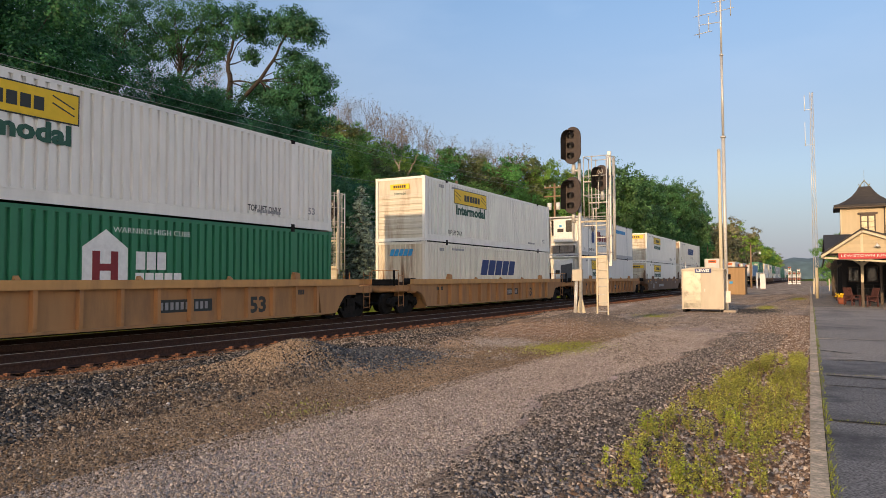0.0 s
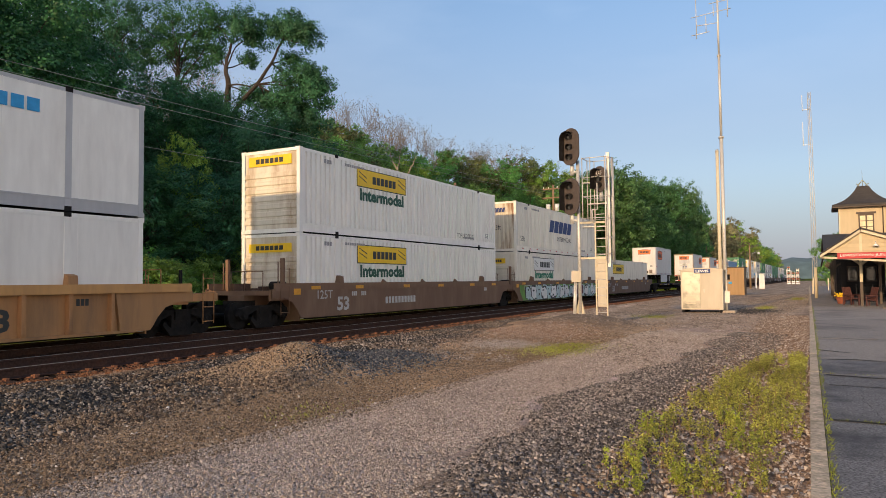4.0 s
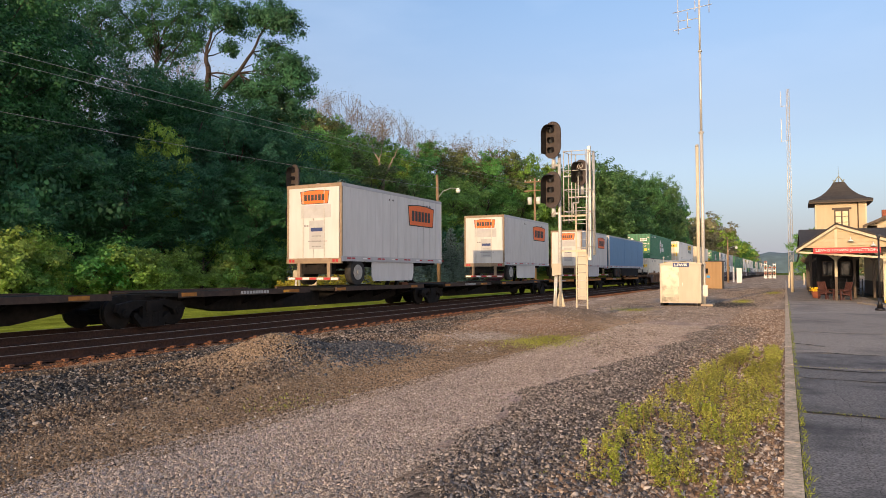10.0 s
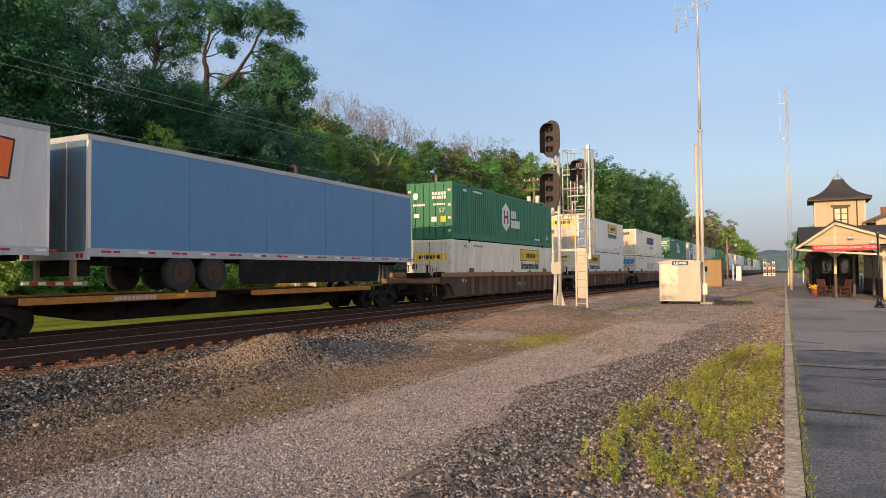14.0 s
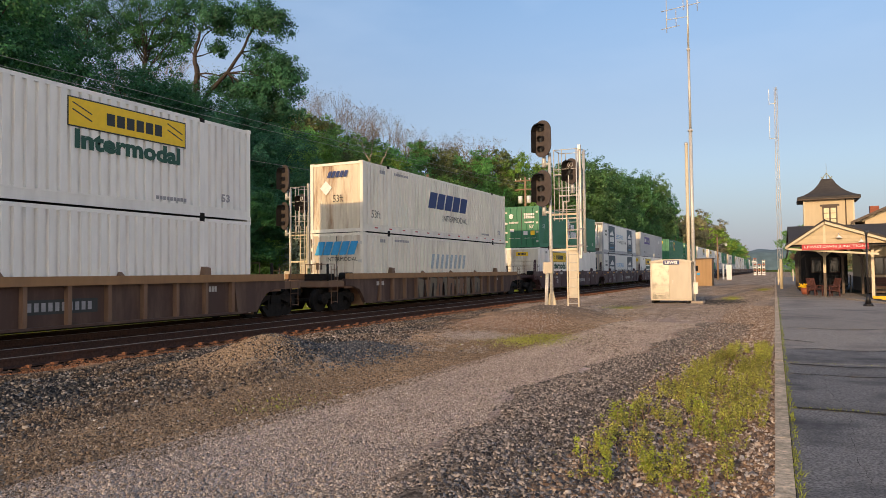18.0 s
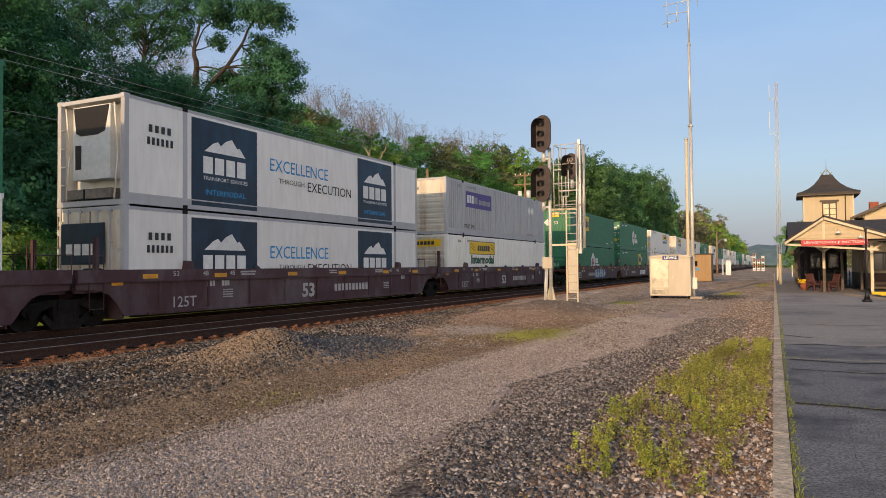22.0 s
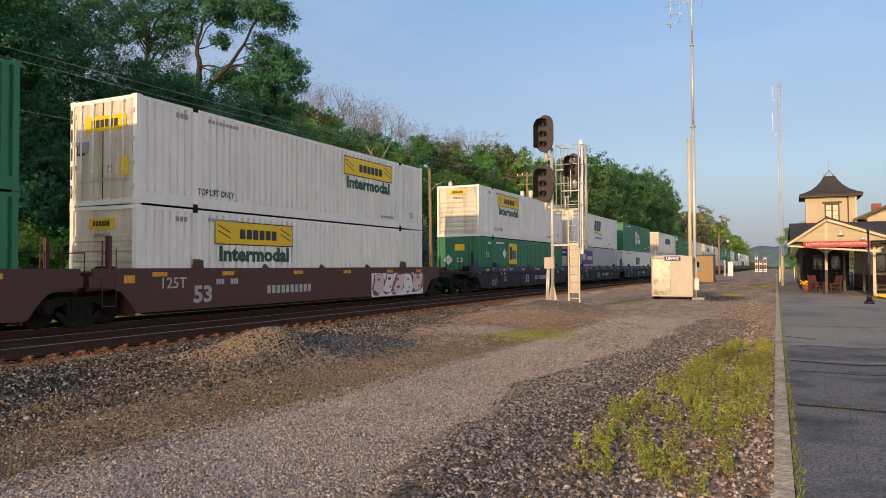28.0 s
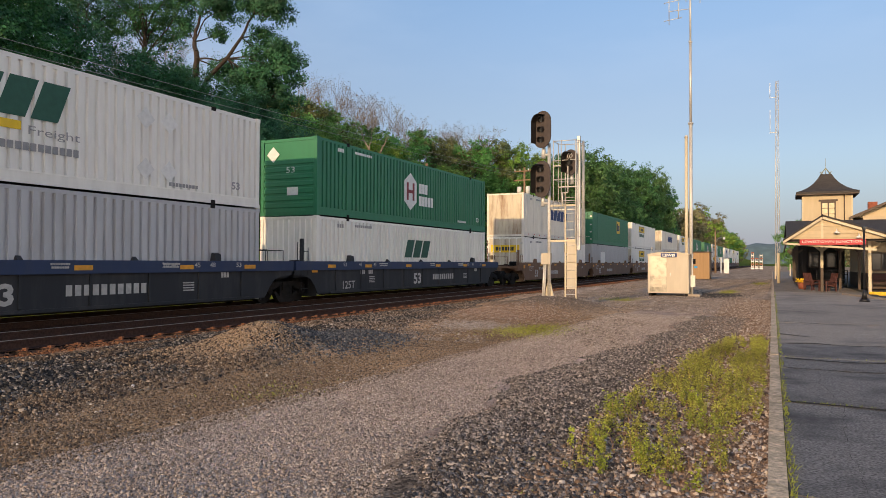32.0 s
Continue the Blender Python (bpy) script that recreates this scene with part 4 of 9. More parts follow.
            piece("reflective_strip", shared("strip_red", lambda bm: bx(bm, CW + 0.0005, CW + 0.004, 0, 0.24, 0.16, 0.21), RED), c, pose(0, y, 0), "red reflective strip")
            piece("reflective_strip", shared("strip_white", lambda bm: bx(bm, CW + 0.0005, CW + 0.004, 0.24, 0.46, 0.16, 0.21), CHALK), c, pose(0, y, 0), "white reflective strip")
    if front == "wave":
        piece("front_wall", shared("frontwave", lambda bm: end_wave(bm, 0.13, CH - 0.1), RUSTYEND if paint_mat is CREAM else paint_mat), c)
    elif front == "ribs":
        piece("front_wall", shared("frontribs", rib_front, DIRTYEND if paint_mat in (WHITE, CREAM, SILVER) else paint_mat, 0.004), c)
    elif front == "door":
        for sgn in (-1, 1):
            d = piece("door", shared(("door",), lambda bm: (bx(bm, -0.565, 0.565, 0.02, 0.06, 0.14, CH - 0.12), [bx(bm, -0.55, 0.55, 0.008, 0.022, z, z + 0.28) for z in (0.25, 0.75, 1.25, 1.75, 2.25)]), DIRTYEND if paint_mat in (WHITE, CREAM) else paint_mat, 0.004), c, pose(sgn * 0.577, 0, 0))
            for k in (-0.24, 0.24):
                rod = piece("lock_rod", shared("rod", lambda bm: (cyl(bm, (0, -0.03, 0.08), (0, -0.03, CH - 0.06), 0.02, n=8), [bx(bm, -0.05, 0.05, -0.05, 0.02, z, z + 0.06) for z in (0.1, 0.9, 1.9, CH - 0.16)]), frame_mat), d, pose(k, 0, 0))
                piece("lock_handle", shared("handle", lambda bm: bx(bm, -0.02, 0.34, -0.055, -0.035, 0.0, 0.03), STEEL), d, pose(k - 0.1, 0, 0.62))
            for z in (0.35, 1.0, 1.65, 2.4):
                piece("hinge", shared("hinge", lambda bm: bx(bm, -0.08, 0.08, -0.015, 0.02, 0, 0.12), STEEL), d, pose(sgn * 0.56, 0, z))
        piece("door_seal", shared("doorseal", lambda bm: bx(bm, -0.014, 0.014, 0.004, 0.012, 0.15, CH - 0.13), INK), c, None, "black rubber seal")
        for z in (0.22, 0.74, 1.26, 1.78, 2.30):
            piece("post_recess", shared("recess", lambda bm: bx(bm, -1.27, -1.21, -0.012, 0.0, 0.0, 0.36), TRIM), c, pose(0, 0, z), "dark slot in the corner post")
        if paint_mat in (WHITE, CREAM):
            boxpart("data_plate", GREYINK, c, (0.2, 0.36, -0.004, 0.004, 0.86, 1.06), "grey data plate")
            boxpart("rust_patch", TRIM, c, (-1.04, -0.72, -0.004, 0.004, 1.38, 1.66), "brown weathered plate")
            for z in (0.64, 0.70):
                boxpart("latch_bar", STEEL, c, (-0.95, 0.95, -0.012, -0.002, z, z + 0.018))
    elif front in ("reefer", "reefer_low", "reefer_plain"):
        # cold-store box: unit hung in the end frame
        boxpart("end_bulkhead", paint_mat, c, (-1.16, 1.16, 0.5, 0.56, 0.06, CH - 0.1))
        lo = 1.0 if front == "reefer" else 0.72 if front == "reefer_plain" else 0.3
        u = boxpart("cooling_unit", CHALK, c, (-0.74, 0.70, 0.06, 0.5, lo, CH - 0.2), "white cooling unit in the end frame", 0.07)
        if front != "reefer_low":
            tk = boxpart("fuel_tank", TANKGREY, c, (-0.95, 0.75, 0.04, 0.5, 0.2, lo - 0.26), "brown-grey fuel tank", 0.09)
            boxpart("tank_strap", SOOT, tk, (-0.3, -0.24, 0.03, 0.04, 0.2, lo - 0.26))
        for x0, x1 in ((-1.02, -0.86), (0.86, 1.0)):
            bm = bmesh.new()
            cyl(bm, (x0, 0.05, 0.15), (x1, 0.05, 1.4), 0.025, n=6)
            cyl(bm, (x1, 0.05, 1.4), (x0, 0.05, CH - 0.2), 0.025, n=6)
            part("frame_brace", bm, CREAM, c)
        if front == "reefer":
            bm = bmesh.new()
            bx(bm, 0.20, 0.66, 0.052, 0.075, 1.72, 2.58)
            for k in range(4):
                bx(bm, 0.20, 0.66, 0.02, 0.06, 1.76 + k * 0.21, 1.90 + k * 0.21)
            part("grille", bm, BLACKMETAL, u, "black slatted grille", 0.012)
            boxpart("control_panel", BLACKMETAL, u, (-0.45, 0.02, 0.045, 0.06, 1.72, 1.98), "dark control panel", 0.01)
            boxpart("control_box", LBLUE, u, (-0.3, -0.12, 0.05, 0.06, 2.08, 2.24), "small display")
            boxpart("unit_door", CHALK, u, (-0.7, 0.66, 0.045, 0.06, 1.06, 1.62), "", 0.01)
            boxpart("side_vent", SOOT, c, (-0.92, -0.76, 0.1, 0.4, 1.5, CH - 0.3), "dark vent beside the unit")
        elif front == "reefer_low":
            bm = bmesh.new()
            prism(bm, [(-0.2, 1.1), (0.66, 0.55), (0.66, 2.35), (-0.2, 2.2)], "y", 0.02, 0.07)
            part("grille", bm, mat("dark_grey_panel", (0.07, 0.075, 0.085), 0.5, 0, (9, 0.15)), u, "dark grey vent panel", 0.01)
            boxpart("control_panel", INK, u, (-0.62, -0.3, 0.05, 0.06, 1.55, 1.85), "dark display")
        else:
            bm = bmesh.new()
            prism(bm, [(-0.7, 2.66), (0.66, 2.66), (0.5, 1.98), (0.2, 1.9), (-0.42, 1.9), (-0.6, 1.98)], "y", 0.04, 0.065)
            part("grille", bm, BLACKMETAL, u, "dark trapezoid grille")
            boxpart("control_panel", BLACKMETAL, u, (-0.64, -0.42, 0.045, 0.06, 1.0, 1.65), "dark control panel")
        for z in (0.6, 1.1, 1.6, 2.1):
            bm = bmesh.new()
            cyl(bm, (-1.22, 0.02, z), (-0.95, 0.02, z), 0.02, n=6)
            part("step", bm, STEEL, c)
    return c


EDGE = CW + 0.004


def yellow_sign(c, y, w=3.62, h=0.66, text=True, z=2.26, colour=None, ink=None, gap=0.64):
    panel("sign", w + 0.07, h + 0.07, INK, c, onside(EDGE, y, z), "dark rim of the sign", t=0.003)
    sg = panel("sign", w, h, colour or YELLOWSIGN, c, onside(EDGE, y, z), "yellow sign panel", t=0.008)
    wordbars(w * 0.5, h * 0.46, 6, INK, sg, pose(w * 0.04, -0.02, 0.009))
    for sx in (-1, 1):
        panel("stripe", w * 0.16, 0.03, INK, sg, pose(sx * w * 0.40, 0.12, 0.009, 0, 0, -22))
        panel("stripe", w * 0.16, 0.03, INK, sg, pose(sx * w * 0.40, -0.05, 0.009, 0, 0, -22))
    if text:
        words("Intermodal", w * 0.91, 0.48, ink or DGREEN, c, onside(EDGE + 0.004, y, z - gap), "", 0.045)


def small_marks(c, ink=GREYINK):
    """Data lines that cannot be read, as bars, and the plain words."""
    wordbars(1.3, 0.10, 9, ink, c, onside(EDGE, 3.2, CH - 0.28))
    wordbars(0.45, 0.14, 3, ink, c, onside(EDGE, 1.55, CH - 0.32))
    wordbars(1.1, 0.10, 9, ink, c, onside(EDGE, CL - 3.2, 0.42))
    words("53", 0.36, 0.24, ink, c, onside(EDGE, CL - 1.1, 0.62), "", 0.03)


def toplift(c, ink=GREYINK, y=2.9):
    words("TOP LIFT ONLY", 1.5, 0.2, INK if ink is GREYINK else ink, c, onside(EDGE, y, 0.5), "", 0.02)


def house_logo(c, y, z):
    """White house outline with red bars, and two short lines of blocks beside it."""
    def shape(bm):
        prism(bm, [(-0.62, -0.7), (0.62, -0.7), (0.62, 0.28), (0.0, 0.72), (-0.62, 0.28)], "z", 0, 0.005)
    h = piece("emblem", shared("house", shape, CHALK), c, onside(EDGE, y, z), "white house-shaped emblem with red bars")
    for a in (-0.36, 0.14):
        panel("bar", 0.2, 0.82, CRIMSON, h, pose(a + 0.1, -0.22, 0.006))
    panel("bar", 0.62, 0.17, CRIMSON, h, pose(0, -0.2, 0.007))
    wordbars(0.98, 0.46, 3, CHALK, c, onside(EDGE, y + 1.35, z - 0.02), gap=0.15)
    wordbars(1.5, 0.46, 5, CHALK, c, onside(EDGE, y + 1.6, z - 0.56), gap=0.15)


def hex_logo(c, y, z):
    def shape(bm):
        prism(bm, [(-0.6, -0.45), (0, -0.85), (0.6, -0.45), (0.6, 0.45), (0, 0.85), (-0.6, 0.45)], "z", 0, 0.005)
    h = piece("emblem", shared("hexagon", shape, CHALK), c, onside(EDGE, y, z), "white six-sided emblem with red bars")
    for a in (-0.28, 0.28):
        panel("bar", 0.17, 0.8, CRIMSON, h, pose(a, 0, 0.006))
    panel("bar", 0.5, 0.15, CRIMSON, h, pose(0, 0, 0.007))
    wordbars(0.9, 0.46, 3, CHALK, c, onside(EDGE, y + 1.3, z + 0.22), gap=0.15)
    wordbars(1.5, 0.46, 5, CHALK, c, onside(EDGE, y + 1.6, z - 0.36), gap=0.15)


def square_logo(c, y, z, w=1.45, h=1.25):
    p = panel("emblem", w, h, YELLOWSIGN, c, onside(EDGE, y, z), "ochre square emblem with dark blocks")
    panel("bar", w * 0.3, h * 0.62, INK, p, pose(-w * 0.25, 0.02, 0.007))
    wordbars(w * 0.5, h * 0.42, 2, DBLUE, p, pose(w * 0.18, -0.05, 0.007))


def slant_word(c, y, z, w=4.5, h=0.78, ink=None, n=5):
    wordbars(w, h, n, ink or DBLUE, c, onside(EDGE, y, z), 0.14, "bold slanted blue lettering", 0.14)


def front_sign(c, z=2.35, w=1.3, h=0.26, text=False, x=0.0):
    panel("front_sign", w, h, YELLOWSIGN, c, onfront(x, -0.004, z), "small yellow sign")
    wordbars(w * 0.66, h * 0.5, 6, INK, c, onfront(x, -0.011, z))
    if text:
        words("Intermodal", w * 0.6, 0.14, DGREEN, c, onfront(x, -0.006, z - 0.3))


def diamond(c, y, z, front=False):
    panel("placard", 0.42, 0.42, CHALK, c, (onfront(y, -0.006, z) if front else onside(EDGE, y, z)) @ pose(0, 0, 0, 0, 0, 45), "white diamond placard")


# ---- train: wheels and cars ----
def wheelset(bm):
    for sx in (-1, 1):
        cyl(bm, (sx * 0.69, 0, 0), (sx * 0.83, 0, 0), 0.42, n=24)
        cyl(bm, (sx * 0.66, 0, 0), (sx * 0.69, 0, 0), 0.445, n=24)
        cyl(bm, (sx * 0.83, 0, 0), (sx * 0.86, 0, 0), 0.13, n=10)
    cyl(bm, (-1.0, 0, 0), (1.0, 0, 0), 0.08, n=10)


def sideframe(bm):
    prism(bm, [(-1.12, 0.02), (-1.05, 0.22), (-0.62, 0.30), (0.62, 0.30), (1.05, 0.22), (1.12, 0.02), (0.98, -0.12), (0.76, -0.12), (0.70, 0.03), (0.36, 0.16), (0.33, 0.13), (0.33, -0.20), (0.55, -0.02), (0.62, -0.10), (0.36, -0.40), (-0.36, -0.40), (-0.62, -0.10), (-0.55, -0.02), (-0.33, -0.20), (-0.33, 0.13), (-0.36, 0.16), (-0.70, 0.03), (-0.76, -0.12), (-0.98, -0.12)], "x", -0.09, 0.07)
    for y in (-0.89, 0.89):
        cyl(bm, (-0.05, y, 0.0), (0.13, y, 0.0), 0.12, n=12)
        cyl(bm, (0.13, y, 0.0), (0.155, y, 0.0), 0.07, n=8)


def spring(bm):
    """Stacked coils joined to one ribbed column."""
    rings = []
    for k in range(11):
        r = 0.085 if k % 2 else 0.06
        rings.append([bm.verts.new((r * math.cos(a * 0.785), r * math.sin(a * 0.785), -0.30 + k * 0.04)) for a in range(8)])
    for p, q in zip(rings, rings[1:]):
        for i in range(8):
            bm.faces.new((p[i], p[(i + 1) % 8], q[(i + 1) % 8], q[i]))
    bm.faces.new(rings[0][::-1]), bm.faces.new(rings[-1])


def bolster(bm):
    bx(bm, -1.12, 1.12, -0.24, 0.24, 0.02, 0.28)
    bx(bm, -0.4, 0.4, -0.3, 0.3, 0.28, 0.44)


WHEELS = []


def truck(parent, y, dust=SOOT):
    z = RAIL + 0.42
    t = piece("truck", shared("bolster", bolster, dust, 0.01), parent, pose(0, y, z), "black two-axle wheel truck")
    for sx in (-1, 1):
        piece("side_frame", shared("sideframe", sideframe, dust, 0.012), t, pose(1.0, 0, 0) if sx > 0 else pose(-1.0, 0, 0, 0, 0, 180))
        for dy in (-0.2, 0.0, 0.2) if sx > 0 else ():
            piece("spring", shared("spring", spring, dust), t, pose(sx * 1.0, dy, 0))
    for k in (-0.89, 0.89):
        w = piece("wheelset", shared("wheelset", wheelset, dust), t, pose(0, k, 0))
        WHEELS.append((w, k))
    return t


def coupler(parent, y, way):
    bm = bmesh.new()
    bx(bm, -0.1, 0.1, y, y + way * 0.9, 0.82, 1.05) if way > 0 else bx(bm, -0.1, 0.1, y + way * 0.9, y, 0.82, 1.05)
    bx(bm, -0.17, 0.17, y + way * 0.9 - 0.14, y + way * 0.9 + 0.14, 0.76, 1.1)
    part("coupler", bm, SOOT, parent, "", 0.02)


def ladder(parent, y, x=1.46, z0=0.55, z1=1.75, material=None):
    bm = bmesh.new()
    for dy in (-0.2, 0.2):
        cyl(bm, (x, y + dy, z0), (x, y + dy, z1), 0.014, n=6)
    for k in range(4):
        z = z0 + 0.06 + k * (z1 - z0 - 0.2) / 3
        cyl(bm, (x, y - 0.2, z), (x, y + 0.2, z), 0.013, n=6)
    part("ladder", bm, material or SOOT, parent)


def side_sheet(style):
    def build(bm):
        x1 = 1.36 if style == "ribbed" else 1.46
        arch = ((-1.5, 1.14), (-0.95, 1.12), (-0.58, 1.0), (-0.34, 0.76), (-0.2, 0.55), (-0.1, 0.44))
        prism(bm, list(arch) + [(CL - y, z) for y, z in arch[::-1]] + [(CL + 1.5, 1.42), (-1.5, 1.42)], "x", x1 - 0.05, x1)
        if style == "ribbed":
            prism(bm, [(0.3, 0.42), (CL - 0.3, 0.42), (CL - 0.4, 0.48), (0.4, 0.48)], "x", x1, 1.50)
            prism(bm, list(arch) + [(0.75, 0.43), (0.9, 1.42), (-1.5, 1.42)], "x", x1, 1.46)
            prism(bm, [(CL + 1.5, 1.42), (CL - 0.9, 1.42), (CL - 0.75, 0.43)] + [(CL - y, z) for y, z in arch[::-1]], "x", x1, 1.46)
        if style == "lip":
            bx(bm, x1 - 0.05, x1 + 0.05, 0.6, CL - 0.6, 0.43, 0.51)
    return build


def side_top(style):
    def build(bm):
        if style == "lip":
            prism(bm, [(-1.5, 1.3), (CL + 1.5, 1.3), (CL + 1.5, 1.62), (-1.5, 1.62)], "x", 1.36, 1.54)
        elif style == "smooth":
            bx(bm, 1.40, 1.48, -1.4, CL + 1.4, 1.36, 1.60)
        else:
            bx(bm, 1.36, 1.53, -1.4, CL + 1.4, 1.40, 1.62)
    return build


def end_deck(bm):
    bx(bm, -1.36, 1.36, -1.5, 0.0, 1.22, 1.36)
    bx(bm, -0.35, 0.35, -1.6, 0.0, 0.80, 1.22)
    prism(bm, [(-0.09, 0.35), (-0.04, 0.35), (-0.04, 1.4), (-0.09, 1.4)], "x", -1.34, 1.34)
    bx(bm, 1.24, 1.34, -1.45, -0.1, 1.05, 1.40)
    bx(bm, -1.34, -1.24, -1.45, -0.1, 1.05, 1.40)


def end_sheet(bm):
    prism(bm, [(-0.05, 1.05), (-0.25, 1.12), (-1.4, 1.16), (-1.4, 1.41), (-0.05, 1.41)], "x", 1.345, 1.352)


DIMWHITE = mat("worn_white_ink", (0.46, 0.455, 0.44), 0.7, 0, (8, 0.2), (2, 0.4, (0.25, 0.22, 0.2)), 0)
CHARCOAL = paint("charcoal_car_paint", (0.018, 0.02, 0.025), 0.5, (0.075, 0.07, 0.07), 0.7)
AMBER = mat("amber_reflector", (0.72, 0.33, 0.03), 0.5, 0, (8, 0.15), (3, 0.4, (0.4, 0.2, 0.05)), 0)


def well_car(s, paint_mat, style, label, last=True, solo=False, marks=DIMWHITE, band=None):
    """One platform of a double-stack car, its origin under the container's near end."""
    c = rolling("well_car", s, 0.0, label, "rail car", "well cars of the train")
    for sx in (1, -1):
        m = None if sx > 0 else Matrix.Translation((0, CL, 0)) @ pose(0, 0, 0, 0, 0, 180)
        sh = piece("side", shared(("well", style), side_sheet(style), {"tan_car_paint": TANPANEL, "brown_car_paint": BROWNPANEL}[paint_mat.name] if style == "ribbed" else paint_mat), c, m)
        piece("top_sill", shared(("welltop", style), side_top(style), band or ({"tan_car_paint": TANTOP, "brown_car_paint": BROWNTOP}[paint_mat.name] if style == "ribbed" else paint_mat), 0.012), c, m)
        if sx > 0:
            n = {"ribbed": 14, "lip": 9, "smooth": 0}[style]
            for i in range(n):
                y = 1.0 + i * (CL - 2.0) / (n - 1)
                if style == "ribbed":
                    piece("rib", shared("rib", lambda bm: prism(bm, [(1.35, 0.47), (1.48, 0.47), (1.51, 0.56), (1.51, 1.41), (1.35, 1.41)], "y", -0.05, 0.05), paint_mat), sh, pose(0, y, 0))
                else:
                    piece("rib", shared("riblip", lambda bm: prism(bm, [(1.46, 0.50), (1.50, 0.54), (1.50, 1.30), (1.46, 1.30)], "y", -0.03, 0.03), paint_mat), sh, pose(0, y, 0))
            for y in (2.05, CL - 2.05):
                piece("stop_bracket", shared("guide", lambda bm: (prism(bm, [(1.30, 1.6), (1.52, 1.6), (1.50, 1.82), (1.36, 1.86)], "y", -0.12, 0.12)), paint_mat, 0.01), c, pose(0, y, 0))
            for y in (5.0, 8.1, 11.2):
                piece("stop_bracket", shared("guide2", lambda bm: (prism(bm, [(1.30, 1.6), (1.50, 1.6), (1.36, 1.72)], "y", -0.06, 0.06)), paint_mat), c, pose(0, y, 0))
    for way in (0, 1):
        m = None if way == 0 else Matrix.Translation((0, CL, 0)) @ pose(0, 0, 0, 0, 0, 180)
        e = piece("end_platform", shared("enddeck", end_deck, paint_mat, 0.01), c, m)
        piece("end_plate", shared("endsheet", end_sheet, paint_mat), e)
        bm = bmesh.new()
        for x in (-0.9, -0.3, 0.5):
            cyl(bm, (x, -0.9, 1.36), (x, -0.9, 2.0), 0.016, n=6)
        cyl(bm, (-0.9, -0.9, 2.0), (0.5, -0.9, 2.0), 0.016, n=6)
        part("handrail", bm, paint_mat, e)
        piece("air_reservoir", shared("reservoir", lambda bm: (cyl(bm, (0.55, -0.55, 1.52), (1.1, -0.55, 1.52), 0.14, n=12)), SOOT), e, None, "dark air tank")
        piece("brake_lever", shared("lever", lambda bm: (bx(bm, -1.0, 1.0, -0.34, -0.28, 1.36, 1.44), bx(bm, 0.2, 0.34, -0.8, -0.3, 1.36, 1.5), bx(bm, -0.9, -0.5, -0.75, -0.4, 1.36, 1.6)), REDRUST, 0.01), e, None, "rusty brake levers")
        for x in (-1.2, 1.2) if not solo and way == 0 else ():
            piece("stanchion", shared("stanchion", lambda bm: (bx(bm, -0.06, 0.06, -0.05, 0.05, 1.3, 2.42), cyl(bm, (-0.1, -0.1, 1.3), (-0.1, -0.1, 2.3), 0.02, n=6)), paint_mat, 0.01), e, pose(x, -0.75, 0), "rust-brown end stanchion")
    boxpart("well_floor", SOOT, c, (-1.3, 1.3, 0.4, CL - 0.4, 0.37, 0.405))
    truck(c, -1.45)
    if last:
        truck(c, CL + 1.45)
    if solo:
        for way, y in ((-1, -2.5), (1, CL + 2.5)):
            e = boxpart("end_sill", paint_mat, c, (-1.35, 1.35, min(y, y - way * 1.1), max(y, y - way * 1.1), 1.12, 1.34), "", 0.015)
            coupler(c, y, way)
            for x in (1.36, -1.36):
                ladder(c, y - way * 0.35, x, 0.5, 1.9, paint_mat)
            bm = bmesh.new()
            bx(bm, -0.5, 0.5, min(y - way, y - way * 1.6), max(y - way, y - way * 1.6), 1.34, 1.62)
            cyl(bm, (0.75, y - way * 0.8, 1.34), (0.75, y - way * 0.8, 2.0), 0.05, n=8)
            part("brake_gear", bm, SOOT, c, "dark brake gear on the end platform", 0.02)
    else:
        ladder(c, -0.95, 1.48, 0.6, 2.1, paint_mat)
    # plain marks along the side
    if style != "ribbed":
        for y in (0.62, 3.2, 6.6, 9.6, CL - 3.3, CL - 0.7):
            panel("reflector", 0.5, 0.12, AMBER, c, onside(1.545 if style == "lip" else 1.485, y, 1.44), "amber reflector strip")
        panel("reflector", 0.34, 0.2, AMBER, c, onside(1.475, -0.35, 1.32), "amber reflector square")
    if paint_mat.name != "brown_car_paint" or style != "ribbed":
        words("53", 0.72, 0.5, marks, c, onside(1.368 if style == "ribbed" else 1.466, 2.2 if style == "smooth" else 12.4 if style == "ribbed" else 7.6, 0.86), "", 0.035)
    if style != "ribbed":
        words("125T", 0.85, 0.3, marks, c, onside(1.466, 1.9 if style == "lip" else 1.15, 0.72 if style == "lip" else 1.2), "", 0.008)
    if style == "lip":
        for y, text in ((CL - 3.9, "20 40"), (CL - 2.9, "45"), (CL - 2.3, "48"), (CL - 1.2, "53"), (1.5, "53"), (2.6, "48"), (3.7, "45")):
            words(text, 0.11 * len(text), 0.14, marks, c, onside(1.5455, y, 1.5), "", 0.01)
        for y, w_ in ((4.4, 0.7), (9.0, 0.5), (12.3, 0.6)):
            wordbars(w_, 0.05, 12, marks, c, onside(1.5455, y, 1.53))
            wordbars(w_ * 0.9, 0.05, 11, marks, c, onside(1.5455, y, 1.45))
        for y in (3.6, 13.0):
            for k in range(4):
                wordbars(0.42, 0.035, 9, marks, c, onside(1.466, y, 1.0 - k * 0.07))
    if style == "ribbed":
        panel("number_ground", 1.9, 0.34, INK, c, onside(1.364, 9.6, 0.92), "dark ground of the number")
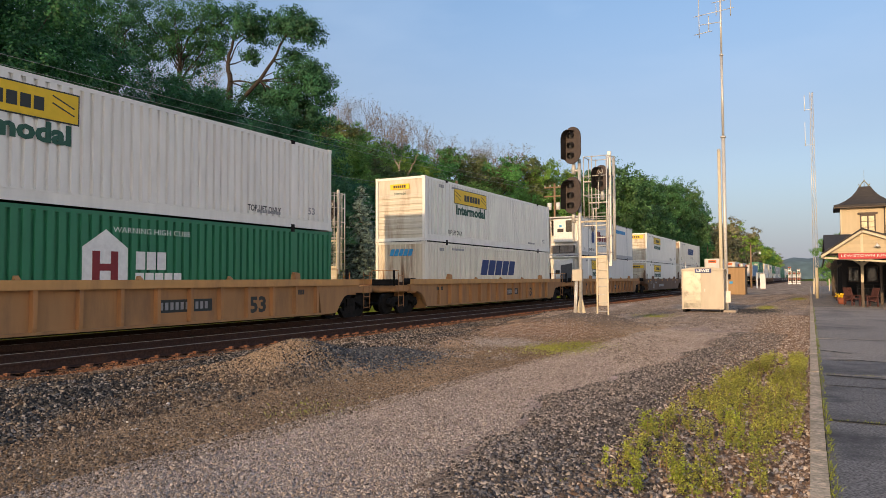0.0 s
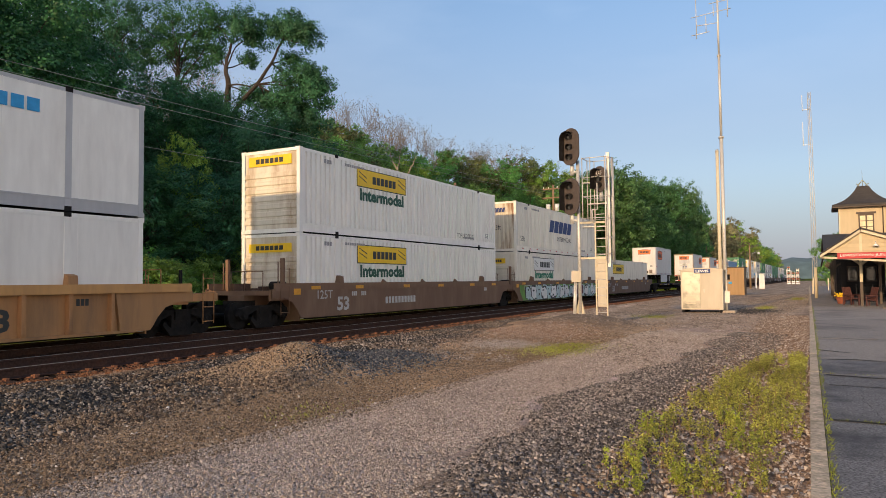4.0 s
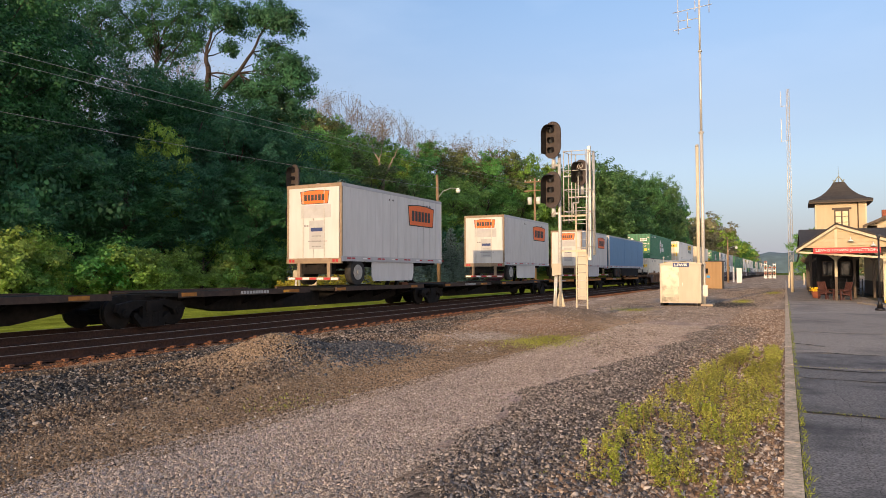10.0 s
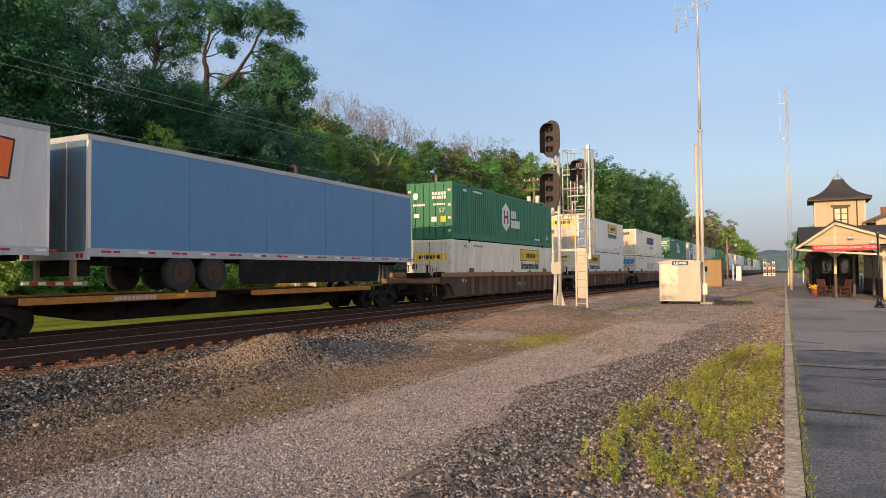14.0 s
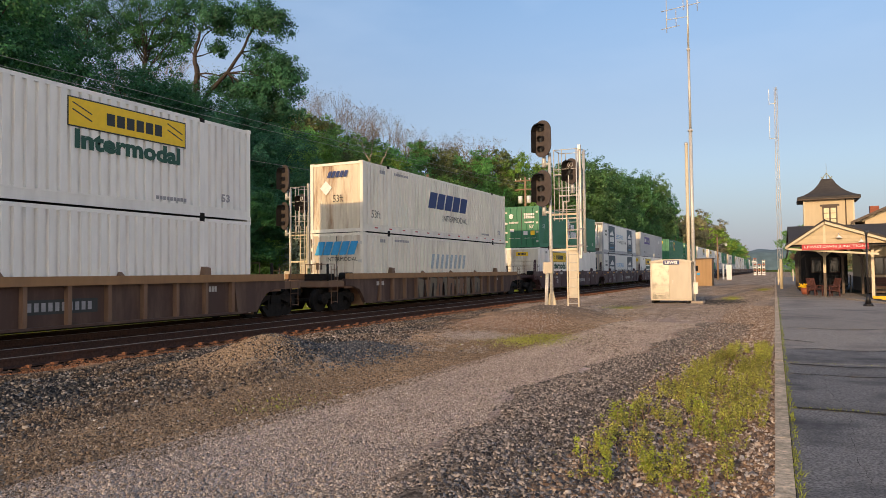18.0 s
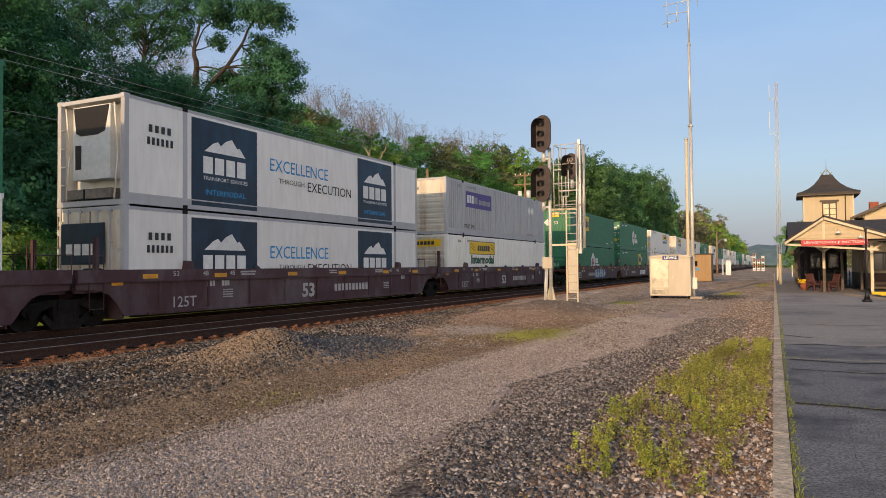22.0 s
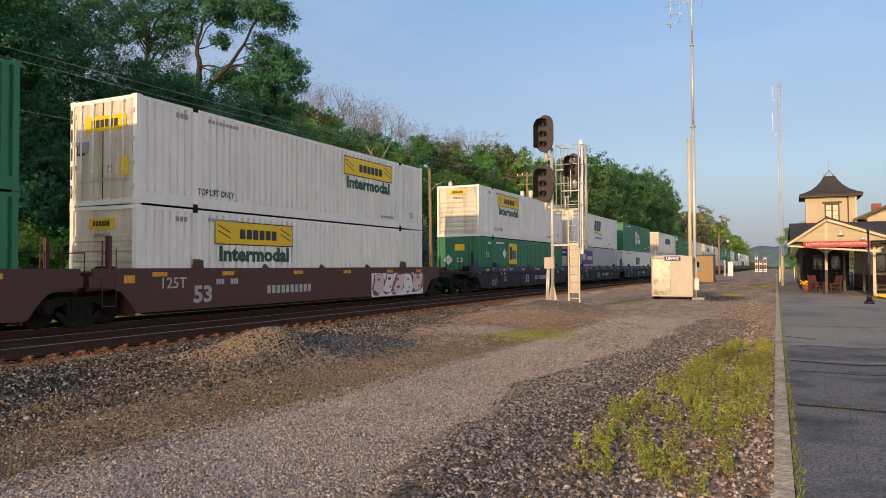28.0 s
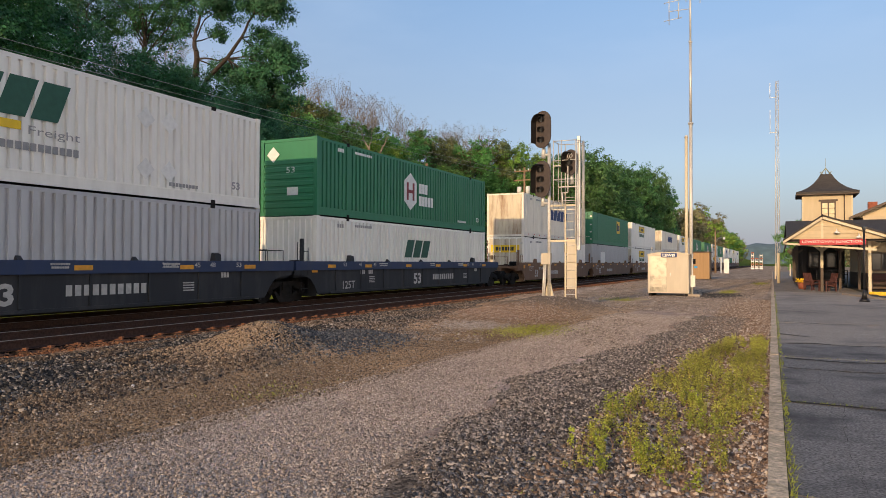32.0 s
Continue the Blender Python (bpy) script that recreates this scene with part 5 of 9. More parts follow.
        wordbars(1.7, 0.2, 10, GREYINK, c, onside(1.372, 9.6, 0.92), 0, "", 0.4)
    else:
        wordbars(2.4, 0.26, 10, marks, c, onside(1.464, 6.2 if style == "smooth" else 10.4, 0.9), 0, "", 0.32)
    for y in (0.9, 1.35, CL - 1.7) if style == "ribbed" else (2.9, 3.5, CL - 1.7):
        wordbars(0.34, 0.16, 3, marks, c, onside(1.464 if style != "ribbed" or y < 1 else 1.364, y, 1.2))
    return c


def scrawl(c, y0, y1, z0, z1, cols, seed, outline=INK):
    """Painted tags as bold unreadable strokes on the car's side."""
    r = random.Random(seed)
    x = 1.466
    n = int((y1 - y0) / 0.62)
    for i in range(n):
        y = y0 + (i + 0.5) * (y1 - y0) / n
        h = (z1 - z0) * r.uniform(0.8, 1.0)
        w = (y1 - y0) / n * 0.95
        bm, bm2 = bmesh.new(), bmesh.new()
        kinds = r.choice(((0, 1, 2), (0, 3), (1, 2, 3), (0, 2, 3), (1, 3)))
        for k in kinds:
            a, b = {0: ((-0.42, -0.5), (-0.1, 0.5)), 1: ((-0.1, 0.5), (0.25, -0.5)), 2: ((-0.4, 0.42), (0.42, 0.36)), 3: ((0.3, -0.5), (0.42, 0.5))}[k]
            a, b = [(u * w + r.uniform(-0.05, 0.05), v * h) for u, v in (a, b)]
            d = Vector((b[0] - a[0], b[1] - a[1])).normalized()
            nrm = Vector((-d.y, d.x))
            for m_, t, o in ((bm2, 0.19, 0.0), (bm, 0.14, 0.003)):
                q = [Vector(a) + nrm * t, Vector(a) - nrm * t * 0.7, Vector(b) - nrm * t, Vector(b) + nrm * t * 0.8]
                vs = [m_.verts.new((x + o + 0.0007 * k, y + p.x, (z0 + z1) / 2 + p.y)) for p in q]
                m_.faces.new(vs)
        part("paint_stroke", bm2, outline, c, "dark graffiti outline")
        part("paint_stroke", bm, cols[i % len(cols)], c, "graffiti fill")


def bubble_letters(c, y0, y1, z0, z1, n, line, fill, seed):
    """Fat rounded tag letters that spell nothing: an outlined blob each, with a slit and a notch."""
    r = random.Random(seed)
    step = (y1 - y0) / n

    def blob(name, material, cy, cz, a, b, x, lean, label=""):
        pts = []
        for i in range(11):
            t = (i + r.uniform(-0.3, 0.3)) * 6.2832 / 11
            k = r.uniform(0.62, 1.18) if i % 2 else r.uniform(0.9, 1.2)
            cu, su = math.cos(t), math.sin(t)
            u = a * k * math.copysign(abs(cu) ** 0.7, cu)
            v = max(-b, min(b, b * k * math.copysign(abs(su) ** 0.5, su)))
            pts.append((cy + u + lean * v, cz + v))
        bm = bmesh.new()
        bm.faces.new([bm.verts.new((x, y, z)) for y, z in pts])
        part(name, bm, material, c, label)
    for i in range(n):
        cy, cz = y0 + (i + 0.5) * step, (z0 + z1) / 2 + r.uniform(-0.03, 0.03)
        a, b, lean = step * r.uniform(0.54, 0.66), (z1 - z0) * r.uniform(0.46, 0.5), r.uniform(-0.35, 0.5)
        x = 1.4705 + 0.0008 * (i % 2)
        blob("paint_stroke", line, cy, cz, a, b, x, lean, "dark outline of a sprayed letter")
        blob("paint_stroke", fill[i % len(fill)], cy, cz, a * 0.80, b * 0.84, x + 0.0016, lean, "pale sprayed letter")
        for k in range(r.choice((1, 2, 2))):
            blob("paint_stroke", line, cy + a * r.uniform(-0.3, 0.3), cz + b * (0.35 - 0.75 * k + r.uniform(-0.1, 0.1)), a * r.uniform(0.10, 0.34), b * r.uniform(0.07, 0.16), x + 0.0032, lean)


def pipe(bm, a, b, r=0.022, n=6):
    cyl(bm, a, b, r, n=n)


# ---- train: flat cars and road trailers ----
mat("rust_orange_sill", (0.06, 0.036, 0.026), 0.8, 0, (8, 0.3), (1.2, 0.9, (0.022, 0.018, 0.017)), 0.2)
ORANGEPAINT = mat("worn_orange_paint", (0.42, 0.17, 0.03), 0.8, 0, (8, 0.2), (3, 0.5, (0.12, 0.06, 0.03)), 0.1)


def spine_unit(s, n, first, last):
    """One unit of a long low car for road trailers: centre beam, wheel platform, hitch."""
    c = rolling("spine_car", s, 0.0, "black spine car with rusty orange-edged wheel platforms", "rail car", "spine cars of the train")
    L = 16.38
    bm = bmesh.new()
    prism(bm, [(0.9, 0.98), (0.0, 0.98), (0.0, 0.72), (1.6, 0.72), (3.4, 0.42), (L - 3.4, 0.42), (L - 1.6, 0.72), (L, 0.72), (L, 0.98)], "x", -0.30, 0.30)
    part("centre_beam", bm, SOOT, c, "", 0.015)
    for y0, y1 in ((0.6, 6.4), (8.0, 14.8)):
        pl = boxpart("wheel_platform", SOOT, c, (-1.32, 1.32, y0, y1, 0.98, 1.08), "dark platform")
        for sx in (-1, 1):
            es = boxpart("edge_sill", ORANGEPAINT if n > 2 else MATS["rust_orange_sill"], pl, (sx * 1.40 - 0.05, sx * 1.40 + 0.05, y0, y1, 0.96, 1.12), "rusty brown edge sill")
            if sx > 0:
                for a in (y0 + 0.3, y1 - 0.9):
                    panel("reflector", 0.55, 0.10, ORANGEPAINT, es, onside(1.452, a, 1.04), "orange end patch")
        for k in range(4):
            y = y0 + 0.5 + k * (y1 - y0 - 1.0) / 3
            bm = bmesh.new()
            prism(bm, [(-1.35, 0.97), (1.35, 0.97), (0.3, 0.62), (-0.3, 0.62)], "y", y - 0.06, y + 0.06)
            part("cross_bearer", bm, SOOT, pl)
    q = 1.2 if n == 0 else L - 1.3
    h = boxpart("hitch", RUST, c, (-0.32, 0.32, q - 0.3, q + 0.3, 0.98, 1.2), "rusty trailer hitch", 0.02)
    bm = bmesh.new()
    for x in (-0.25, 0.25):
        prism(bm, [(q - 0.9, 1.0), (q - 0.7, 1.0), (q + 0.2, 2.05), (q, 2.05)], "x", x - 0.06, x + 0.06)
        prism(bm, [(q + 0.1, 1.0), (q + 0.25, 1.0), (q + 0.25, 2.05), (q + 0.1, 2.05)], "x", x - 0.06, x + 0.06)
    part("hitch_strut", bm, SOOT, h)
    wordbars(1.3, 0.09, 10, DIMWHITE, c, onside(1.452, 3.6, 1.04))
    panel("reflector", 0.3, 0.08, AMBER, c, onside(1.452, 5.1, 1.04))
    truck(c, 0.0)
    if last:
        truck(c, L)
        coupler(c, L + 1.2, 1)
    if first:
        coupler(c, -1.2, -1)
        bm = bmesh.new()
        bx(bm, -1.3, 1.3, -2.0, -0.1, 0.95, 1.1)
        part("end_platform", bm, SOOT, c)
        ladder(c, -1.6, 1.34, 0.4, 1.9)
    return c


REARFRAME = mat("dirty_rear_frame", (0.30, 0.22, 0.15), 0.7, 0, (8, 0.2), (2, 0.6, (0.14, 0.09, 0.06)), 0.1)


BLUEDOOR = mat("rusty_blue_door", (0.10, 0.19, 0.27), 0.6, 0, (6, 0.12), (1.4, 1.1, (0.16, 0.10, 0.05)), 0.1, 0.05, (1, 1, 0.3))


def road_wheel(bm):
    cyl(bm, (0.06, 0, 0), (0.34, 0, 0), 0.50, n=24)


def rim_build(bm):
    cyl(bm, (0.335, 0, 0), (0.36, 0, 0), 0.30, n=20)
    cyl(bm, (0.36, 0, 0), (0.42, 0, 0), 0.10, n=12)
    for k in range(8):
        a = k * math.pi / 4
        cyl(bm, (0.36, 0.19 * math.cos(a), 0.19 * math.sin(a)), (0.372, 0.19 * math.cos(a), 0.19 * math.sin(a)), 0.045, n=6)


def trailer(s, L, body, label, rear_near, axles, rim, signs=True, skirt=True):
    """A van trailer on the train. rear_near: its doors face the camera."""
    z0, z1 = 2.08, 5.06
    t = rolling("trailer", s, 0.0, label, "trailer", "road trailers on the train")
    w = 1.29
    rim = RIMGREY if signs else REDRUST
    bm = bmesh.new()
    if rear_near:
        bx(bm, -w + 0.01, w - 0.01, 0.03, L - 0.03, z0 + 0.05, z1 - 0.03)
    else:
        # the nose has rounded upright corners
        e, q = w - 0.01, 0.22
        arc = [(e - q + q * math.sin(a), 0.03 + q - q * math.cos(a)) for a in (0, 0.39, 0.79, 1.18, 1.57)]
        prism(bm, arc + [(e, L - 0.03), (-e, L - 0.03)] + [(-x, y) for x, y in arc[::-1]], "z", z0 + 0.05, z1 - 0.03)
    b = part("body", bm, body, t, "", 0.03)
    n = round(L / (0.6 if signs else 3.2))
    for i in range(1, n):
        piece("seam", shared("tseam", lambda bm: bx(bm, w - 0.011, w + 0.003, -0.025, 0.025, z0 + 0.2, z1 - 0.14), body), b, pose(0, i * L / n, 0))
    yb = 0 if rear_near else 0.26
    boxpart("bottom_rail", SILVER, t, (w - 0.05, w + 0.006, yb, L, z0, z0 + 0.2), "", 0.008)
    boxpart("bottom_rail", SILVER, t, (-w - 0.006, -w + 0.05, yb, L, z0, z0 + 0.2), "", 0.008)
    boxpart("top_rail", SILVER, t, (w - 0.05, w + 0.006, yb, L, z1 - 0.13, z1), "", 0.008)
    for y in (0.0, L - 0.06) if rear_near else (L - 0.06,):
        for x in (-w, w - 0.09):
            boxpart("corner_post", SILVER if not rear_near else REARFRAME if y < 1 and signs else MATS["old_white_paint"], t, (x, x + 0.09, y, y + 0.07, z0, z1), "", 0.01)
    r = random.Random(int(s))
    for i in range(round(L / 1.1)):
        panel("reflector", 0.28, 0.055, RED if i % 2 == 0 else CHALK, t, onside(w + 0.007, 0.5 + i * 1.1, z0 + 0.12))
        panel("reflector", 0.2, 0.055, RED, t, onside(w + 0.007, 0.8 + i * 1.1, z0 + 0.12))
    yr = 0.0 if rear_near else L
    ax0 = 1.15 if signs else 2.95
    sg = 1 if rear_near else -1
    for k in range(axles):
        y = yr + sg * (ax0 + 1.24 * k)
        for sx in (1, -1):
            tw = piece("wheel", shared("roadwheel", road_wheel, TYRE, 0.03), t, pose(sx * 0.92, y, 1.66) if sx > 0 else pose(-0.92, y, 1.66, 0, 0, 180))
            piece("rim", shared("rim", rim_build, rim), tw)
        bm = bmesh.new()
        cyl(bm, (-0.95, y, 1.66), (0.95, y, 1.66), 0.07, n=8)
        bx(bm, -0.6, 0.6, y - 0.4, y + 0.4, 1.8, 2.08)
        part("axle", bm, SOOT, t)
    if not rear_near:
        boxpart("nose_sill", SILVER, t, (-w + 0.2, w - 0.2, 0.0, 0.05, z0, z0 + 0.2), "", 0.008)
        boxpart("plug_box", TANKGREY, t, (0.55, 0.85, -0.05, 0.03, z0 + 0.2, z0 + 0.55), "dirty plug box on the nose", 0.02)
        boxpart("plug_box", SOOT, t, (0.2, 0.42, -0.06, 0.03, z0 + 0.22, z0 + 0.42), "dark air-line couplings", 0.02)
        panel("data_plate", 0.26, 0.2, GREYINK, t, onfront(0.75, 0.026, z0 + 0.95))
        panel("reflector", 0.4, 0.07, RED, t, onside(w - 0.004, 0.26, 2.95), "red and white stripe")
        for k in range(9):
            boxpart("rivet_row", SILVER, t, (w - 0.012, w - 0.002, 0.3, 0.34, 2.5 + k * 0.26, 2.6 + k * 0.26))
    # kingpin plate, frame rails, slider and landing-gear braces under the floor
    boxpart("coupler_plate", SOOT, t, (-0.6, 0.6, min(yr + sg * (L - 1.6), yr + sg * (L - 0.3)), max(yr + sg * (L - 1.6), yr + sg * (L - 0.3)), z0 - 0.12, z0), "dark coupler plate", 0.01)
    for x in (-0.45, 0.45):
        boxpart("frame_rail", SOOT, t, (x - 0.05, x + 0.05, min(yr, yr + sg * 3.4), max(yr, yr + sg * 3.4), z0 - 0.2, z0))
    for k in range(int(L / 1.2)):
        boxpart("cross_member", SOOT, t, (-1.2, 1.2, 0.5 + k * 1.2, 0.58 + k * 1.2, z0 - 0.1, z0))
    yg = yr + sg * (L - 2.3)
    for x in (-0.9, 0.9):
        bm = bmesh.new()
        pipe(bm, (x, yg, 1.5), (x * 0.5, yg - sg * 0.9, z0), 0.035)
        pipe(bm, (x, yg, 1.5), (x, yg - sg * 0.55, z0), 0.03)
        part("leg_brace", bm, TANKGREY, t)
    bm = bmesh.new()
    pipe(bm, (-0.9, yg, 1.75), (0.95, yg, 1.75), 0.03)
    part("crank_shaft", bm, TANKGREY, t)
    for x in (-0.9, 0.9):
        boxpart("landing_leg", SOOT if signs else SILVER, t, (x - 0.07, x + 0.07, yg - 0.07, yg + 0.07, 1.22, z0), "", 0.01)
        boxpart("foot", SOOT, t, (x - 0.14, x + 0.14, yg - 0.12, yg + 0.12, 1.18, 1.23))
    if skirt:
        a, c2 = sorted((yr + sg * (ax0 - 0.15 + 1.24 * axles), yr + sg * (L - 2.7)))
        bm = bmesh.new()
        e0, e1 = (0.12, 0.12) if signs else (0.3, 0.1)
        prism(bm, [(a + e0, 1.3), (c2 - e1, 1.3), (c2, 1.62), (c2, z0), (a, z0), (a, 1.5)], "x", w - 0.10, w - 0.06)
        part("side_skirt", bm, body if signs else SOOT, t, "plain skirt panel under the body")
    if rear_near:
        for sx in (-1, 1):
            d = boxpart("door", body if signs else BLUEDOOR, t, (min(sx * 0.01, sx * 1.18), max(sx * 0.01, sx * 1.18), -0.012, 0.03, z0 + 0.12, z1 - 0.14), "", 0.008)
            boxpart("lock_rod", STEEL, d, (sx * 0.5 - 0.015, sx * 0.5 + 0.015, -0.03, -0.012, z0 + 0.14, z1 - 0.16))
        boxpart("rear_header", REARFRAME if signs else SILVER, t, (-w, w, -0.02, 0.05, z1 - 0.14, z1), "", 0.01)
        boxpart("rear_sill", REARFRAME if signs else SILVER, t, (-w, w, -0.03, 0.06, z0 - 0.08, z0 + 0.12), "", 0.01)
        for x in (-1.1, -0.95, 0.95, 1.1):
            panel("tail_lamp", 0.11, 0.11, RED, t, onfront(x, -0.036, z0 + 0.02), "red tail lamp")
        boxpart("bumper", REARFRAME, t, (-1.2, 1.2, -0.06, 0.04, 1.36, 1.48), "dirty rear bumper", 0.01)
        boxpart("air_tank", SOOT, t, (-0.7, 0.7, 0.1, 0.5, 1.6, 1.95), "dark gear under the floor", 0.05)
        for i in range(7):
            panel("reflector", 0.3, 0.08, RED if i % 2 else CHALK, t, onfront(-1.0 + i * 0.335, -0.062, 1.42))
        for x in (-0.7, 0.7):
            boxpart("bumper_post", REARFRAME, t, (x - 0.07, x + 0.07, -0.02, 0.08, 1.40, z0))
    if signs:
        ys, ws = (2.05, 2.4) if not rear_near else (6.35, 2.4)
        def shape(bm, w_=2.4, h=0.86):
            prism(bm, [(-w_ / 2 + 0.12, -h / 2), (w_ / 2 - 0.12, -h / 2), (w_ / 2, h / 2 - 0.05), (0.4, h / 2 + 0.03), (-0.4, h / 2 + 0.03), (-w_ / 2, h / 2 - 0.05)], "z", 0, 0.006)
        def rim_shape(bm):
            shape(bm, 2.5, 0.95)
        piece("sign", shared("orange_rim", rim_shape, INK), t, onside(w + 0.001, ys, 4.2), "dark rim of the sign")
        o = piece("sign", shared("orange_plate", shape, ORANGE), t, onside(w + 0.004, ys, 4.2), "orange shield-shaped sign")
        wordbars(1.8, 0.46, 6, INK, o, pose(0, -0.02, 0.007), 0, "dark block lettering", 0.26)
        for dy in (1.2, 1.5, 4.6, 4.9):
            panel("marker_lamp", 0.09, 0.07, SOOT, t, onside(w + 0.002, (dy if not rear_near else L - dy), z1 - 0.35), "small dark marker lamp")
        m = onfront(0.05, -0.016 if rear_near else 0.028, 4.55) @ Matrix.Diagonal((0.55, 0.55, 1, 1))
        piece("front_sign", shared("orange_rim", rim_shape, INK), t, m)
        o = piece("front_sign", shared("orange_plate", shape, ORANGE), t, Matrix.Translation((0, -0.003, 0)) @ m, "orange shield-shaped sign")
        wordbars(1.8, 0.42, 6, INK, o, pose(0, -0.02, 0.007), 0, "", 0.2)
        if rear_near:
            panel("grey_patch", 1.4, 0.5, SILVER, t, onfront(0.1, -0.017, 4.0), "faded grey patch")
            wordbars(0.9, 0.08, 8, GREYINK, t, onfront(0, -0.017, 3.45))
            panel("door_bar", 0.9, 0.03, GREYINK, t, onfront(0.2, -0.02, 2.85))
            panel("notice", 0.7, 1.1, SILVER, t, onfront(0.15, -0.0175, 3.1), "faded grey notice")
            panel("sticker", 0.55, 0.14, DBLUE, t, onfront(0.15, -0.024, 3.3), "blue sticker")
            for zz in (2.65, 2.85, 3.05):
                wordbars(0.45, 0.05, 7, GREYINK, t, onfront(0.15, -0.024, zz))
    return t



# ---- train: what runs in it ----
BOXWHITE = "white 53-foot container with a yellow sign on the train"
tan_l, brown_l = "tan ribbed well car of the double-stack train", "rust-brown ribbed well car of the double-stack train"

well_car(4.05, TAN, "ribbed", tan_l, solo=True, marks=INK)
c = container(4.05, LOW, GREEN, "wave", "dark green 53-foot container with a white house emblem")
house_logo(c, 7.2, 1.72), small_marks(c, CHALK)
words("WARNING HIGH CUBE", 2.4, 0.14, CHALK, c, onside(EDGE, 8.6, 2.45))
c = container(4.05, HIGH, WHITE, "wave", BOXWHITE)
yellow_sign(c, 4.6), small_marks(c)
words("TOP LIFT ONLY", 1.5, 0.2, INK, c, onside(EDGE, CL - 3.4, 0.5), "", 0.02)

well_car(26.97, TAN, "ribbed", tan_l, solo=True, marks=INK)
c = container(26.97, LOW, CREAM, "wave", "white 53-foot container with slanted blue lettering")
slant_word(c, 8.1, 1.8), wordbars(1.2, 0.3, 5, LBLUE, c, onfront(0.1, -0.004, 2.4), 0.05), small_marks(c)
c = container(26.97, HIGH, WHITE, "ribs", BOXWHITE)
yellow_sign(c, 4.65), small_marks(c), toplift(c), front_sign(c, 2.45, 1.0, 0.24, True)

well_car(49.8, TAN, "ribbed", tan_l, solo=True, marks=INK)
c = container(49.8, LOW, WHITE, "reefer_low", "white refrigerated container with a yellow sign and cooling unit", True)
yellow_sign(c, 4.65), small_marks(c)
c = container(49.8, HIGH, WHITE, "reefer", "white refrigerated container with red lettering and a crest", True, SILVER)
wordbars(4.5, 0.5, 9, CRIMSON, c, onside(EDGE, 6.5, 1.48), 0, "dark red lettering", 0.3)
wordbars(1.1, 0.78, 2, CRIMSON, c, onside(EDGE + 0.001, 4.8, 1.56), 0, "tall dark red capitals", 0.25)
words("GLOBAL TRANSPORTATION", 4.3, 0.22, INK, c, onside(EDGE, 6.55, 0.95))
wordbars(3.2, 0.3, 9, LBLUE, c, onside(EDGE, 11.85, 2.3), 0, "blue lettering", 0.2)
panel("crest", 0.62, 0.9, DBLUE, c, onside(EDGE, 3.2, 1.45), "dark shield crest", 0.15)
panel("crest", 0.95, 0.55, mat("dun_ink", (0.28, 0.22, 0.16), 0.6, 0, (9, 0.3), None, 0), c, onside(EDGE, 3.2, 2.15), "dun lion figure over the shield", 0.2)
words("WTP", 0.4, 0.17, INK, c, onside(EDGE, 1.5, 2.3)), words("53'", 0.36, 0.2, INK, c, onside(EDGE, 1.0, 0.5)), toplift(c, INK)

brown_smooth_l = "weathered brown smooth-sided well car"
well_car(72.15, BROWN, "smooth", brown_smooth_l, last=False)
c = container(72.15, LOW, WHITE, "ribs", BOXWHITE)
yellow_sign(c, 5.1, 3.5, 0.64), small_marks(c), front_sign(c, 2.4, 1.9, 0.3)
c = container(72.15, HIGH, WHITE, "ribs", BOXWHITE)
yellow_sign(c, 5.1, 3.5, 0.64), small_marks(c), front_sign(c, 2.5, 1.9, 0.34)
words("TOP LIFT ONLY", 1.8, 0.22, INK, c, onside(EDGE, CL - 3.6, 0.5))
g = well_car(91.3, BROWN, "smooth", "smooth-sided well car covered with green and white graffiti", last=False)
MURAL = mat("spray_green", (0.12, 0.30, 0.06), 0.6, 0, (2, 0.3), (0.7, 0.8, (0.25, 0.24, 0.04)), 0)
MURAL2 = mat("spray_pale_blue", (0.42, 0.55, 0.55), 0.6, 0, (3, 0.15), (0.9, 0.7, (0.6, 0.64, 0.62)), 0)
bm = bmesh.new()
prism(bm, [(0.05, 1.0), (0.52, 0.46), (CL - 0.52, 0.46), (CL - 0.05, 1.0), (CL, 1.34), (-0.02, 1.34)], "x", 1.461, 1.464)
part("paint_ground", bm, MURAL, g, "green and ochre sprayed ground")
panel("paint_ground", 13.6, 0.8, MURAL2, g, onside(1.4645, 8.3, 0.86), "pale blue sprayed ground", 0.2)
scrawl(g, 1.2, 15.4, 0.42, 1.38, (MURAL2, MURAL), 3)
bubble_letters(g, 0.9, 8.0, 0.40, 1.36, 8, INK, (MURAL2, CHALK), 4)
bubble_letters(g, 8.2, 11.2, 0.44, 1.30, 4, INK, (CHALK, MURAL2), 6)
bubble_letters(g, 11.8, 15.8, 0.42, 1.36, 5, INK, (MURAL2, CHALK), 5)
panel("paint_patch", 1.7, 0.62, mat("spray_maroon", (0.09, 0.02, 0.03), 0.6, 0, (4, 0.2), None, 0), g, onside(1.47, 11.4, 0.95), "maroon sprayed patch", 0.1)
c = container(91.3, LOW, CREAM, "ribs", "old white 53-foot container with a framed sign")
yellow_sign(c, 4.6, 3.6, 0.72, True, 2.2, CHALK, mat("worn_green_ink", (0.03, 0.22, 0.13), 0.6, 0, (9, 0.2), None, 0)), small_marks(c), front_sign(c, 2.35, 1.2, 0.3)
c = container(91.3, HIGH, CREAM, "wave", "rust-streaked white 53-foot container with slanted blue lettering")
slant_word(c, 8.05, 1.8), words("INTERMODAL", 2.95, 0.3, INK, c, onside(EDGE, 8.7, 1.02)), small_marks(c)
wordbars(1.0, 0.26, 5, DBLUE, c, onfront(0.15, -0.004, 2.4), 0.05)
